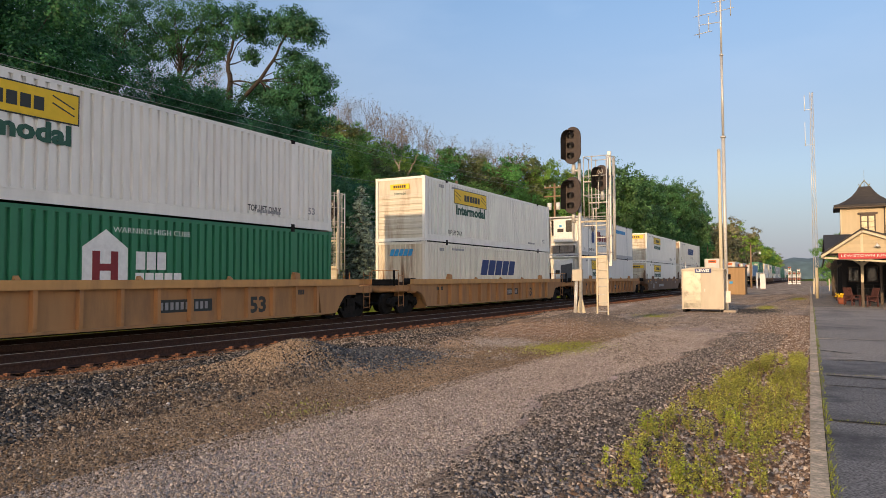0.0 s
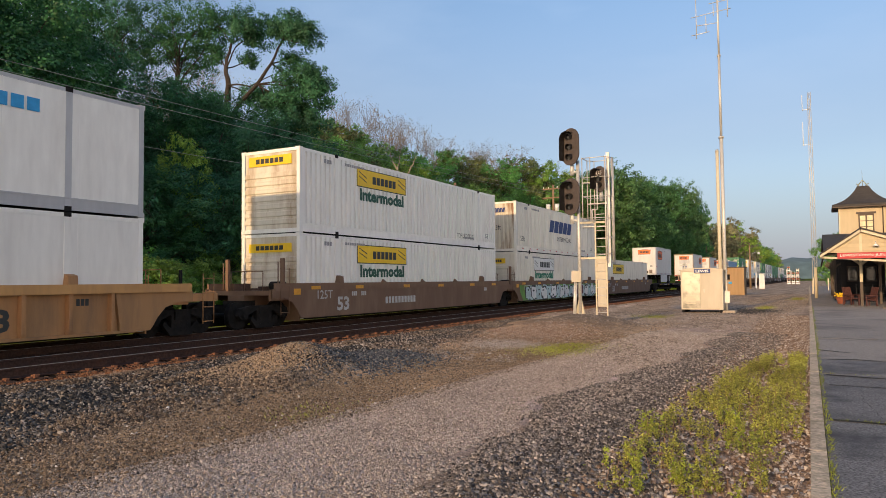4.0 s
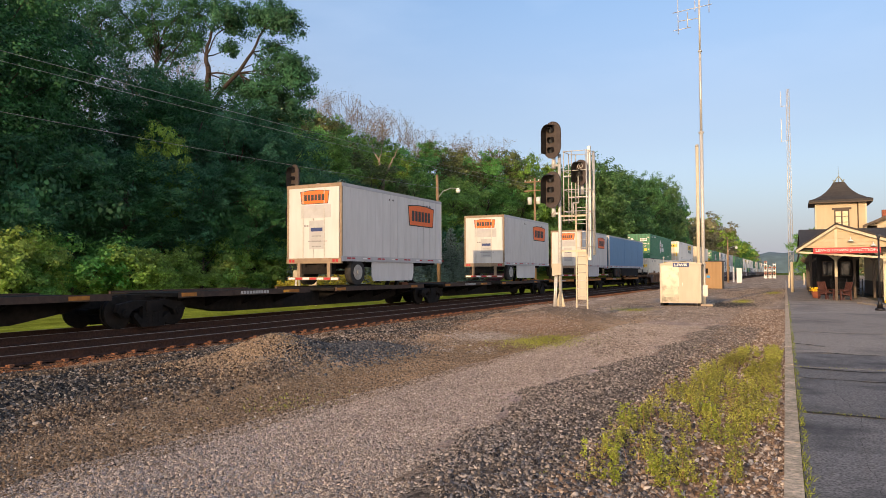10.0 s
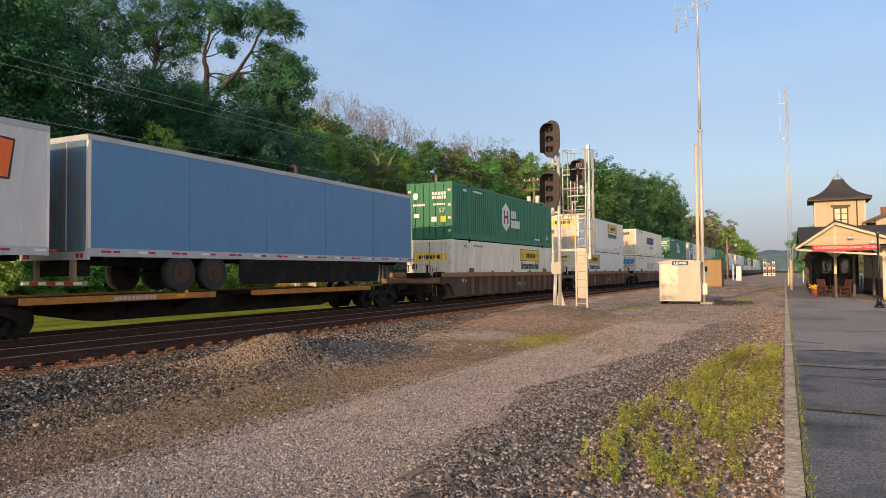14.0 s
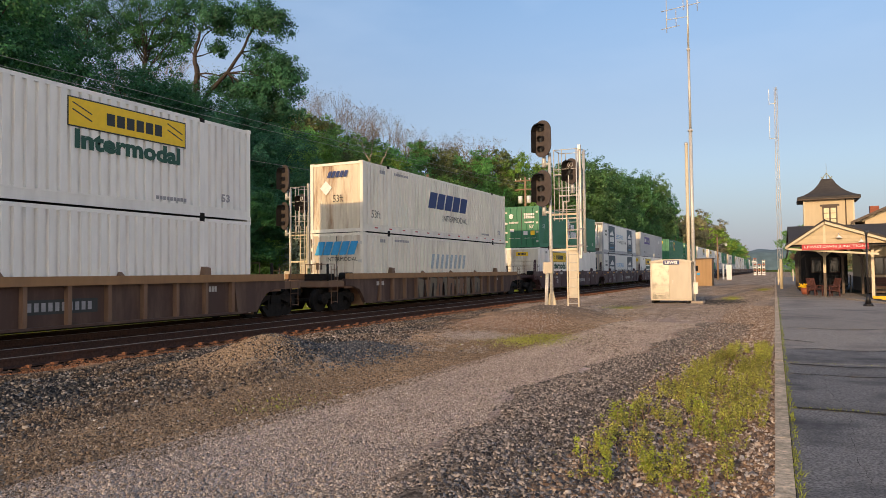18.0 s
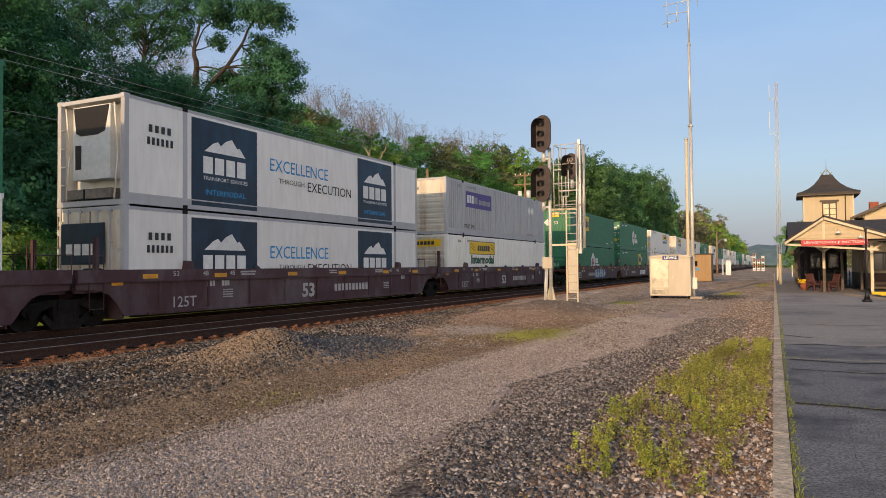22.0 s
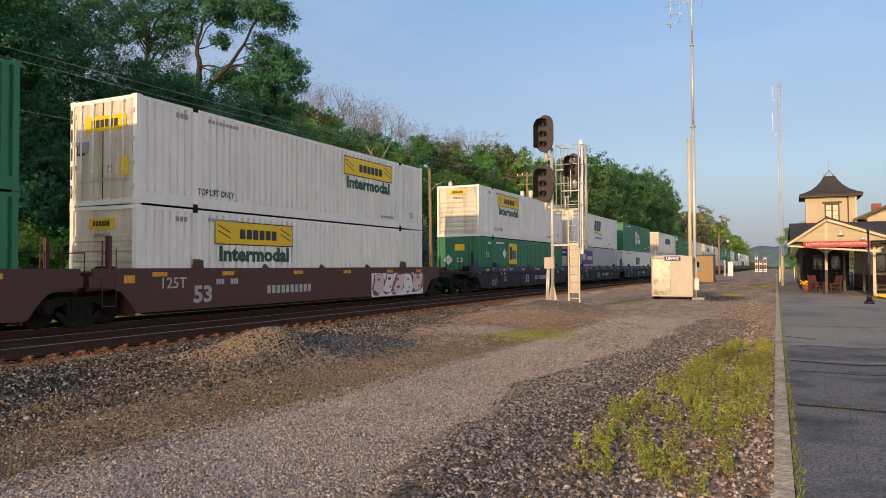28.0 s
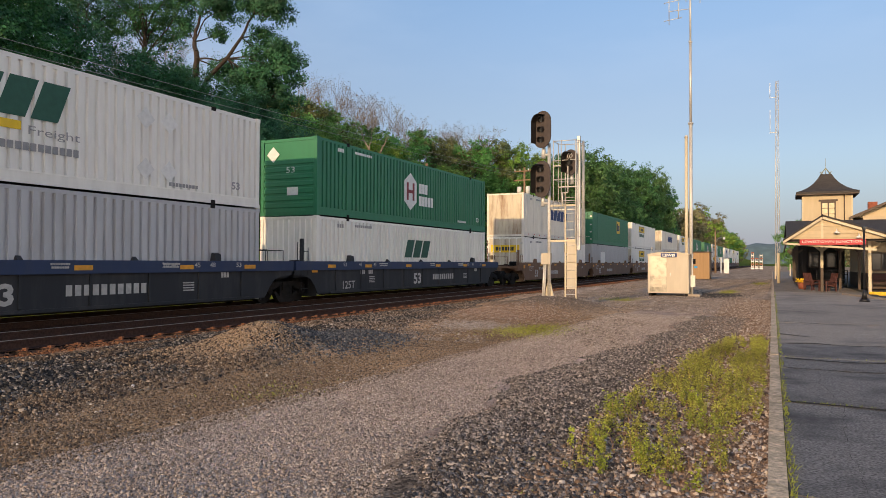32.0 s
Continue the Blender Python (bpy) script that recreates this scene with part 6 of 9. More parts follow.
words("53ft", 0.5, 0.3, INK, c, onfront(0.1, -0.004, 1.4)), words("53ft", 0.7, 0.32, INK, c, onside(EDGE, 1.0, 0.75)), diamond(c, -0.55, 1.9, True)
well_car(109.95, BROWN, "smooth", brown_smooth_l, last=True)
c = container(109.95, LOW, CREAM, "ribs", "old white 53-foot container with a yellow sign, alone in its well")
yellow_sign(c, 4.63, 3.65, 0.75, False, 2.1), small_marks(c), front_sign(c, 2.45, 1.5, 0.34)

for i in range(5):
    spine_unit(131.2 + 16.38 * i, i, i == 0, i == 4)
trailer(130.78, 8.5, VANWHITE, "white van trailer with an orange sign, nose to the camera", False, 1, CHALK)
trailer(156.1, 8.4, VANWHITE, "white van trailer with orange signs and closed rear doors", True, 1, TYRE)
trailer(172.75, 8.35, VANWHITE, "white van trailer with orange signs and a blue sticker", True, 1, STEEL)
trailer(189.65, 8.4, VANWHITE, "dirty white van trailer with orange signs", True, 1, STEEL)
trailer(199.06, 16.14, BLUE, "long faded-blue van trailer", True, 2, TANKGREY, False)

well_car(219.4, BROWN, "ribbed", brown_l, solo=True)
c = container(219.4, LOW, CREAM, "door", BOXWHITE)
yellow_sign(c, 11.55), small_marks(c), front_sign(c, 2.0, 1.9, 0.36)
c = container(219.4, HIGH, GREEN, "door", "dark green 53-foot container with a white and red emblem")
hex_logo(c, 7.35, 1.55), small_marks(c, CHALK)
DOORS = [c]
well_car(242.6, BROWN, "ribbed", brown_l, solo=True)
c = container(242.6, LOW, WHITE, "ribs", BOXWHITE)
yellow_sign(c, 4.8), small_marks(c), front_sign(c, 2.4, 1.0, 0.26, True)
c = container(242.6, HIGH, WHITE, "door", BOXWHITE)
yellow_sign(c, 11.6), small_marks(c), toplift(c), front_sign(c, 2.25, 2.0, 0.45)
panel("label", 0.34, 0.5, YELLOWSIGN, c, onfront(0.85, -0.016, 1.0))
g = well_car(265.45, BROWN, "ribbed", "brown ribbed well car with dark graffiti", solo=True)
scrawl(g, 4.2, 11.6, 0.45, 1.35, (mat("spray_brown", (0.16, 0.13, 0.09), 0.7, 0, (4, 0.2), None, 0), MATS["brown_car_paint"]), 9)
c = container(265.45, LOW, CREAM, "door", "white 53-foot container with blue lettering on its doors")
wordbars(2.0, 0.55, 5, LBLUE, c, onfront(0.05, -0.055, 2.25), 0.1, "bright blue slanted lettering", 0.14)
words("INTERMODAL", 1.5, 0.16, INK, c, onfront(0.3, -0.055, 1.8)), small_marks(c)
wordbars(4.2, 0.7, 8, mat("faded_blue_ink", (0.35, 0.42, 0.46), 0.6, 0, (9, 0.2), None, 0), c, onside(EDGE, 8.2, 1.75), 0.1, "worn pale-blue lettering", 0.5)
c = container(265.45, HIGH, CREAM, "wave", "rust-streaked white 53-foot container with slanted blue lettering")
slant_word(c, 8.2, 1.8), words("INTERMODAL", 3.0, 0.3, INK, c, onside(EDGE, 8.9, 1.0)), small_marks(c)
wordbars(1.0, 0.26, 5, DBLUE, c, onfront(0.1, -0.004, 2.4), 0.05)
words("53ft", 0.5, 0.3, INK, c, onfront(0.1, -0.004, 1.4)), words("53ft", 0.7, 0.32, INK, c, onside(EDGE, 1.0, 0.75)), diamond(c, -0.5, 1.85, True)

maroon_l = "dark maroon well car with a proud top sill"
well_car(288.3, MAROON, "lip", maroon_l, last=False)
c = container(288.3, LOW, WHITE, "ribs", BOXWHITE)
yellow_sign(c, 4.7), small_marks(c), front_sign(c, 2.45, 0.9, 0.28)
c = container(288.3, HIGH, GREEN, "door", "dark green 53-foot container with a white and red emblem")
hex_logo(c, 7.33, 1.55), small_marks(c, CHALK), words("53", 0.5, 0.3, CHALK, c, onside(EDGE, 1.0, 1.5))
DOORS.append(c)
well_car(307.6, MAROON, "lip", maroon_l, last=False)
for tier in (LOW, HIGH):
    c = container(307.6, tier, WHITE, "reefer_plain" if tier == HIGH else "door", "white refrigerated container with dark blue panels", True, SILVER)
    for a, b in ((2.3, 5.1), (11.1, 13.8)):
        p = panel("picture_panel", b - a, 2.55, NIGHTBLUE, c, onside(EDGE - 0.008, (a + b) / 2, 1.42), "dark blue picture panel")
        for k, (px, pw, ph) in enumerate(((-0.45, 0.9, 0.34), (0.1, 1.2, 0.5), (0.5, 0.7, 0.28))):
            bm = bmesh.new()
            prism(bm, [(px - pw / 2, 0.35), (px + pw / 2, 0.35), (px + pw * 0.12, 0.35 + ph), (px - pw * 0.1, 0.35 + ph * 0.8)], "z", 0.006 + k * 0.001, 0.009 + k * 0.001)
            part("ridge", bm, CHALK, p, "white mountain ridge")
        wordbars(1.9, 0.5, 4, CHALK, p, pose(0, -0.05, 0.007), 0, "", 0.2)
        words("TRANSPORT SERVICES", 1.9, 0.11, CHALK, p, pose(0, -0.44, 0.008))
        words("INTERMODAL", 1.7, 0.16, LBLUE, p, pose(0, -0.85, 0.008))
    words("EXCELLENCE", 3.3, 0.42, LBLUE, c, onside(EDGE, 7.4, 1.75))
    words("THROUGH", 1.4, 0.17, INK, c, onside(EDGE, 6.9, 1.25)), words("EXECUTION", 2.8, 0.34, INK, c, onside(EDGE, 9.2, 1.2))
    wordbars(0.85, 0.2, 4, INK, c, onside(EDGE, 1.2, 2.1), 0, "", 0.45), wordbars(0.95, 0.2, 6, INK, c, onside(EDGE, 1.2, 1.76), 0, "", 0.45)
    if tier == LOW:
        panel("front_panel", 1.7, 1.1, NIGHTBLUE, c, onfront(-0.2, -0.056, 1.9), "dark blue panel on the doors")
        wordbars(1.3, 0.3, 4, CHALK, c, onfront(-0.2, -0.064, 1.75))
well_car(326.95, MAROON, "lip", maroon_l, last=True)
c = container(326.95, LOW, WHITE, "ribs", BOXWHITE)
yellow_sign(c, 4.72), small_marks(c), front_sign(c, 2.45, 1.9, 0.36)
c = container(326.95, HIGH, SILVER, "ribs", "grey 53-foot container with a purple sign")
p = panel("sign", 3.66, 0.86, PURPLE, c, onside(EDGE, 4.25, 1.95), "purple sign panel")
wordbars(0.95, 0.42, 3, CHALK, p, pose(-1.2, 0.02, 0.007)), wordbars(0.5, 0.36, 2, GREYINK, p, pose(-0.45, 0.0, 0.007)), wordbars(1.7, 0.26, 9, GREYINK, p, pose(0.8, -0.06, 0.007))
toplift(c), small_marks(c), words("Ex", 0.3, 0.22, INK, c, onfront(-0.4, -0.004, 2.4))
for y in (12.9, 13.5):
    diamond(c, y, 2.0)

redbrown_l = "red-brown smooth-sided well car with white lettering"
g = well_car(350.0, RUSTBROWN, "smooth", redbrown_l, last=False)
bubble_letters(g, 7.3, 11.3, 0.46, 1.40, 5, mat("spray_blue", (0.04, 0.10, 0.26), 0.6, 0, (4, 0.2), None, 0), (MURAL2, SILVER), 12)
c = container(350.0, LOW, GREEN, "ribs", "dark green 53-foot container with a white house emblem")
house_logo(c, 7.3, 1.7), small_marks(c, CHALK), words("53", 0.4, 0.26, CHALK, c, onfront(0.1, -0.006, 1.35))
c = container(350.0, HIGH, GREEN, "wave", "green 53-foot container with an ochre square emblem")
square_logo(c, 5.25, 1.95), small_marks(c, CHALK), diamond(c, 4.0, 2.1), words("53", 0.5, 0.3, CHALK, c, onside(EDGE, 1.2, 2.0))
panel("front_sign", 0.6, 0.36, YELLOWSIGN, c, onfront(0.1, -0.004, 2.45)), diamond(c, -0.6, 1.85, True), words("53", 0.36, 0.24, CHALK, c, onfront(0.1, -0.004, 1.8))
g = well_car(369.0, RUSTBROWN, "smooth", redbrown_l, last=False)
wordbars(3.4, 0.5, 4, CHALK, g, onside(1.466, 12.0, 0.85), 0.12, "slanted white lettering", 0.15)
c = container(369.0, LOW, GREEN, "door", "green 53-foot container with an ochre square emblem")
square_logo(c, 10.9, 1.95), small_marks(c, CHALK), diamond(c, 12.3, 2.0)
c = container(369.0, HIGH, GREEN, "door", "dark green 53-foot container with a white and red emblem")
hex_logo(c, 7.3, 1.45), small_marks(c, CHALK)
DOORS.append(c)
g = well_car(388.3, RUSTBROWN, "smooth", "red-brown smooth-sided well car with white and red graffiti", last=True)
panel("paint_ground", 4.5, 1.06, CHALK, g, onside(1.461, 13.65, 0.93), "white sprayed ground", 0.04)
PALEPINK = mat("spray_pink_white", (0.66, 0.56, 0.55), 0.6, 0, (6, 0.1), None, 0)
SPRAYRED = mat("spray_red", (0.24, 0.03, 0.05), 0.6, 0, (4, 0.3), (1.5, 0.5, (0.5, 0.3, 0.32)), 0)
bubble_letters(g, 11.5, 15.8, 0.44, 1.44, 5, SPRAYRED, (PALEPINK, CHALK), 21)
c = container(388.3, LOW, WHITE, "ribs", BOXWHITE)
yellow_sign(c, 4.66), small_marks(c), front_sign(c, 2.4, 1.0, 0.28, True)
c = container(388.3, HIGH, WHITE, "door", BOXWHITE)
yellow_sign(c, 11.5), small_marks(c), toplift(c), front_sign(c, 2.2, 1.6, 0.42, False, 0.1)
panel("label", 0.36, 0.5, YELLOWSIGN, c, onfront(0.85, -0.016, 1.0)), panel("label", 0.42, 0.3, GREYINK, c, onfront(-0.75, -0.016, 1.6))

navy_l = "navy and black well car with a proud top sill"
well_car(411.3, CHARCOAL, "lip", navy_l, last=False, band=NAVY)
c = container(411.3, LOW, GREEN, "wave", "green 53-foot container with an ochre square emblem")
square_logo(c, 5.35, 2.0), small_marks(c, CHALK), diamond(c, 3.9, 2.0), words("53", 0.5, 0.3, CHALK, c, onside(EDGE, 1.2, 1.9))
panel("front_sign", 0.6, 0.36, YELLOWSIGN, c, onfront(0.1, -0.004, 2.3)), diamond(c, -0.6, 1.6, True), words("53", 0.36, 0.24, CHALK, c, onfront(0.1, -0.004, 1.6))
c = container(411.3, HIGH, WHITE, "ribs", BOXWHITE)
yellow_sign(c, 4.66), small_marks(c), toplift(c), front_sign(c, 2.5, 1.0, 0.28, True)
well_car(430.7, CHARCOAL, "lip", navy_l, last=False, band=NAVY)
c = container(430.7, LOW, SILVER, "ribs", "grey 53-foot container with a purple sign")
p = panel("sign", 3.7, 1.15, PURPLE, c, onside(EDGE, 4.3, 1.98), "purple sign panel")
wordbars(0.95, 0.5, 3, CHALK, p, pose(-1.15, 0.05, 0.007)), wordbars(0.5, 0.5, 2, ORANGE, p, pose(-0.4, 0.05, 0.007)), wordbars(1.6, 0.3, 8, CHALK, p, pose(0.85, -0.05, 0.007))
p = panel("front_sign", 1.7, 0.55, PURPLE, c, onfront(-0.1, -0.004, 2.35))
wordbars(0.55, 0.22, 3, CHALK, p, pose(-0.45, 0, 0.007)), wordbars(0.25, 0.22, 2, ORANGE, p, pose(-0.05, 0, 0.007)), wordbars(0.7, 0.15, 8, CHALK, p, pose(0.45, 0, 0.007)), small_marks(c)
c = container(430.7, HIGH, WHITE, "door", "white 53-foot container with bold green lettering")
wordbars(2.4, 0.9, 3, DGREEN, c, onside(EDGE, 8.15, 1.95), 0.16, "bold slanted dark green lettering", 0.16)
panel("bar", 1.35, 0.2, YELLOWSIGN, c, onside(EDGE, 7.5, 1.3)), words("Freight", 1.3, 0.26, GREYINK, c, onside(EDGE, 9.0, 1.2)), wordbars(2.5, 0.18, 14, GREYINK, c, onside(EDGE, 8.4, 0.85))
toplift(c), small_marks(c), words("53", 0.5, 0.3, INK, c, onside(EDGE, 1.6, 2.0))
for y in (11.6, 12.4):
    diamond(c, y, 2.1), diamond(c, y, 0.75)
well_car(450.0, CHARCOAL, "lip", navy_l, last=True, band=NAVY)
c = container(450.0, LOW, WHITE, "wave", "white 53-foot container with bold green lettering")
wordbars(2.4, 0.8, 3, DGREEN, c, onside(EDGE, 8.0, 1.8), 0.16, "bold slanted dark green lettering", 0.16), small_marks(c)
c = container(450.0, HIGH, GREEN, "ribs", "dark green 53-foot container with a white and red emblem")
hex_logo(c, 7.2, 1.5), small_marks(c, CHALK), words("53", 0.4, 0.22, CHALK, c, onfront(0.1, -0.006, 1.7))
panel("front_sign", 0.5, 0.3, CHALK, c, onfront(0.2, -0.006, 0.9)), diamond(c, -0.7, 2.3, True)

# the farther end of the train
well_car(472.9, BROWN, "smooth", brown_smooth_l, last=False)
c = container(472.9, LOW, WHITE, "door", BOXWHITE)
front_sign(c, 2.1, 2.0, 0.5), yellow_sign(c, 11.5), small_marks(c)
c = container(472.9, HIGH, CREAM, "wave", "rust-streaked white 53-foot container on the train")
small_marks(c), slant_word(c, 8.2, 1.8)
well_car(491.7, BROWN, "smooth", brown_smooth_l, last=False)
c = container(491.7, LOW, SILVER, "wave", "grey 53-foot container with a white patch")
panel("sign", 1.8, 1.2, CHALK, c, onside(EDGE, 4.0, 1.6), "white patch")
c = container(491.7, HIGH, GREEN, "door", "green 53-foot container with an ochre square emblem")
square_logo(c, 11.0, 1.9)
well_car(510.4, BROWN, "smooth", brown_smooth_l, last=True)
for tier in (LOW, HIGH):
    c = container(510.4, tier, WHITE, "ribs", BOXWHITE)
    yellow_sign(c, 6.0), front_sign(c, 2.45, 1.2, 0.3)
rest = ((CREAM, WHITE, 1), (WHITE, WHITE, 0), (GREEN, SILVER, 2), (GREEN, GREEN, 2), (WHITE, WHITE, 0), (GREEN, WHITE, 2), (WHITE, CREAM, 1), (WHITE, GREEN, 0), (CREAM, WHITE, 0), (WHITE, WHITE, 1))
s = 532.6
for k, (up, low, deco) in enumerate(rest):
    well_car(s, (BROWN, RUSTBROWN, MAROON)[(k // 3) % 3], "smooth", brown_smooth_l, last=k % 3 == 2)
    c = container(s, LOW, low, "ribs", "53-foot container in the train's far cars")
    if low is WHITE:
        yellow_sign(c, 4.65)
    c = container(s, HIGH, up, "wave" if deco else "ribs", "53-foot container stacked on the train's far cars")
    (yellow_sign(c, 4.65) if deco == 0 else slant_word(c, 8.1, 1.8) if deco == 1 else hex_logo(c, 7.3, 1.5))
    s += 19.1 if k % 3 < 2 else 22.9
for c in DOORS:
    words("53'", 0.32, 0.24, CHALK, c, onfront(0.75, -0.056, 1.45))
    wordbars(0.8, 0.16, 5, CHALK, c, onfront(0.6, -0.056, 2.3)), wordbars(0.8, 0.16, 6, CHALK, c, onfront(0.6, -0.056, 2.1))
    panel("emblem", 0.3, 0.34, CHALK, c, onfront(-0.75, -0.056, 2.2), "", 0.08)
    wordbars(0.7, 0.12, 7, CHALK, c, onfront(-0.55, -0.056, 1.75)), wordbars(0.7, 0.1, 7, CHALK, c, onfront(0.6, -0.056, 1.75))
    panel("label", 0.3, 0.3, YELLOWSIGN, c, onfront(0.82, -0.056, 1.0)), panel("label", 0.3, 0.26, CHALK, c, onfront(0.3, -0.056, 1.0)), panel("label", 0.3, 0.2, CHALK, c, onfront(-0.7, -0.056, 1.2))

# ---- signals ----
def head_plate(w, h):
    def build(bm):
        r = w / 2
        pts = [(r * math.cos(a), h / 2 - r + r * math.sin(a)) for a in [math.pi * k / 10 for k in range(11)]]
        pts += [(r * math.cos(a), -h / 2 + r + r * math.sin(a)) for a in [math.pi + math.pi * k / 10 for k in range(11)]]
        prism(bm, pts, "y", -0.02, 0.02)
    return build


def hood(bm):
    n, r, L = 14, 0.12, 0.2
    rows = []
    for i in range(n + 1):
        a = math.radians(-40 + 260 * i / n)
        k = L * (1 - 0.35 * abs(i / n - 0.5) * 2)
        rows.append([bm.verts.new((rr * math.cos(a), y, rr * math.sin(a) - 0.03 * (y < 0))) for rr, y in ((r, 0), (r, -k), (r - 0.012, -k), (r - 0.012, 0))])
    for p, q in zip(rows, rows[1:]):
        for j in range(4):
            bm.faces.new((p[j], p[(j + 1) % 4], q[(j + 1) % 4], q[j]))


def head(parent, x, z, w, h, lamps, lit=()):
    m = piece("signal_head", shared(("head", w, h), head_plate(w, h), HEADBROWN), parent, pose(x, -0.16, z, 0, 0, -24), "oval dark background plate")
    boxpart("lamp_case", BLACKMETAL, m, (-0.16, 0.16, 0.02, 0.2, -h * 0.36, h * 0.36), "", 0.02)
    bm = bmesh.new()
    k = w * 0.36
    path = [(-k, -h * 0.36), (-k, h * 0.22), (-k * 0.85, h * 0.31), (-k * 0.5, h * 0.385), (0.0, h * 0.41), (k * 0.45, h * 0.385)]
    rows = [[bm.verts.new((x_, y_, z_ * (1 if y_ > -0.1 else 0.98))) for x_, y_, z_ in ((px_, -0.02, pz_), (px_, -0.30, pz_), (px_ + 0.014, -0.30, pz_ - 0.014), (px_ + 0.014, -0.02, pz_ - 0.014))] for px_, pz_ in path]
    for p, q in zip(rows, rows[1:]):
        for j in range(4):
            bm.faces.new((p[j], p[(j + 1) % 4], q[(j + 1) % 4], q[j]))
    part("visor", bm, BLACKMETAL, m, "black side visor")
    for zz in lamps:
        hd = piece("hood", shared("hood", hood, BLACKMETAL), m, pose(0, -0.02, zz), "black lamp hood")
        bm = bmesh.new()
        cyl(bm, (0, -0.03, 0), (0, -0.015, 0), 0.11, n=16)
        part("lens", bm, GLASS, hd, "dark unlit lens")
    return m


HEADBROWN = mat("signal_plate", (0.07, 0.055, 0.05), 0.6, 0, (8, 0.15), (2, 0.3, (0.12, 0.09, 0.08)), 0.05)


def railway_signal(x, y, z, label):
    s = thing("railway_signal", pose(x, y, z), label, "railway signal", "railway signals")
    bm = bmesh.new()
    cyl(bm, (0, 0, 0), (0, 0, 5.9), 0.065, n=12)
    part("mast", bm, STEEL, s)
    bm = bmesh.new()
    for sx in (-1, 1):
        prism(bm, [(sx * 0.06, 0.0), (sx * 0.22, 0.0), (sx * 0.06, 0.7)], "y", -0.03, 0.03)
    bx(bm, -0.24, 0.24, -0.24, 0.24, -0.25, 0.03)
    part("base", bm, CREAMTRIM, s, "cream base bracket on a footing")
    for dx in (-0.16, -0.1):
        bm = bmesh.new()
        cyl(bm, (dx - 0.08, -0.08, -0.1), (dx, -0.1, 1.4), 0.035, n=8)
        part("conduit", bm, STEEL, s)
    boxpart("junction_box", BEIGE, s, (-0.26, 0.1, -0.2, 0.0, 1.36, 1.78), "beige junction box", 0.015)
    head(s, -0.22, 6.42, 0.84, 1.40, (0.38, 0.0, -0.38))
    head(s, -0.24, 4.55, 0.84, 1.38, (0.38, 0.0, -0.38))
    h3 = head(s, 0.86, 5.12, 0.58, 0.96, (0.02, -0.22))
    bm = bmesh.new()
    bmesh.ops.create_cone(bm, cap_ends=False, segments=18, radius1=0.11, radius2=0.11, depth=0.05, matrix=pose(0, -0.04, 0.24, 90))
    part("number_ring", bm, CHALK, h3, "pale ring with a letter")
    words("C", 0.1, 0.13, CHALK, h3, onfront(0, -0.03, 0.24))
    for x0, z0 in ((-0.22, 5.58), (-0.24, 3.76), (0.86, 4.55)):
        bm = bmesh.new()
        cyl(bm, (x0, 0, z0 - 0.22), (x0, 0, z0 + 0.25), 0.09, 0.07, n=10)
        pipe(bm, (x0, 0, z0 - 0.1), (0.0 if x0 < 0 else 0.95, 0, z0 - 0.1), 0.05, 8)
        part("head_bracket", bm, STEEL, s)
    # ladder, landings and cage
    bm = bmesh.new()
    for dx in (0.62, 1.02):
        bx(bm, dx - 0.025, dx + 0.025, -0.02, 0.02, 0.0, 4.0)
    part("ladder_rail", bm, CREAMTRIM, s)
    for k in range(13):
        piece("rung", shared("rung", lambda bm: pipe(bm, (0.62, 0, 0), (1.02, 0, 0), 0.014), STEEL), s, pose(0, 0, 0.25 + k * 0.3))
    boxpart("climb_guard", BEIGE, s, (0.66, 0.98, 0.015, 0.03, 0.45, 2.3), "tan climbing-guard plate")
    for z0 in (2.2, 3.52):
        boxpart("tie_bar", CREAMTRIM, s, (0.0, 1.05, -0.03, 0.03, z0, z0 + 0.07))
    for z0, xa, xb in ((3.4, 0.05, 1.1), (4.25, 0.3, 1.15), (5.05, 0.1, 1.15)):
        lp = boxpart("landing", STEEL, s, (xa, xb, 0.12, 0.35, z0, z0 + 0.03), "grey grated landing")
    for dx, dy in ((0.25, -0.3), (0.25, 0.35), (0.55, -0.3), (0.85, 0.6), (1.1, -0.3), (1.1, 0.6), (1.25, 0.15), (0.45, 0.6), (1.22, 0.4)):
        bm = bmesh.new()
        pipe(bm, (dx, dy, 2.1 if dx > 0.8 else 3.3), (dx, dy, 5.95), 0.022 if dx > 1.05 else 0.018)
        part("cage_bar", bm, STEEL, s)
    bm = bmesh.new()
    bx(bm, 1.08, 1.19, -0.06, 0.06, 1.9, 6.1)
    part("cage_post", bm, STEEL, s, "pale square cage post")
    for z0 in (2.4, 3.0, 3.7, 4.5, 5.2, 5.92):
        bm = bmesh.new()
        ring = [(0.25, -0.3), (1.1, -0.3), (1.25, 0.15), (1.1, 0.6), (0.45, 0.6), (0.25, 0.35), (0.25, -0.3)]
        for a, b in zip(ring, ring[1:]):
            if z0 > 3.3 or a[0] > 0.4 and b[0] > 0.4:
                pipe(bm, (*a, z0), (*b, z0), 0.016)
        part("cage_hoop", bm, STEEL, s)
    bm = bmesh.new()
    pts = [(0.6, -0.3, 3.6), (0.6, -0.3, 4.0), (0.8, -0.3, 4.0), (0.8, -0.3, 4.7), (0.8, -0.3, 5.0)]
    for a, b in zip(pts, pts[1:]):
        pipe(bm, a, b, 0.025)
    part("handrail", bm, STEEL, s)
    return s


railway_signal(-7.85, 25.6, 0.17, "grey mast signal with oval dark heads on a gravel mound")
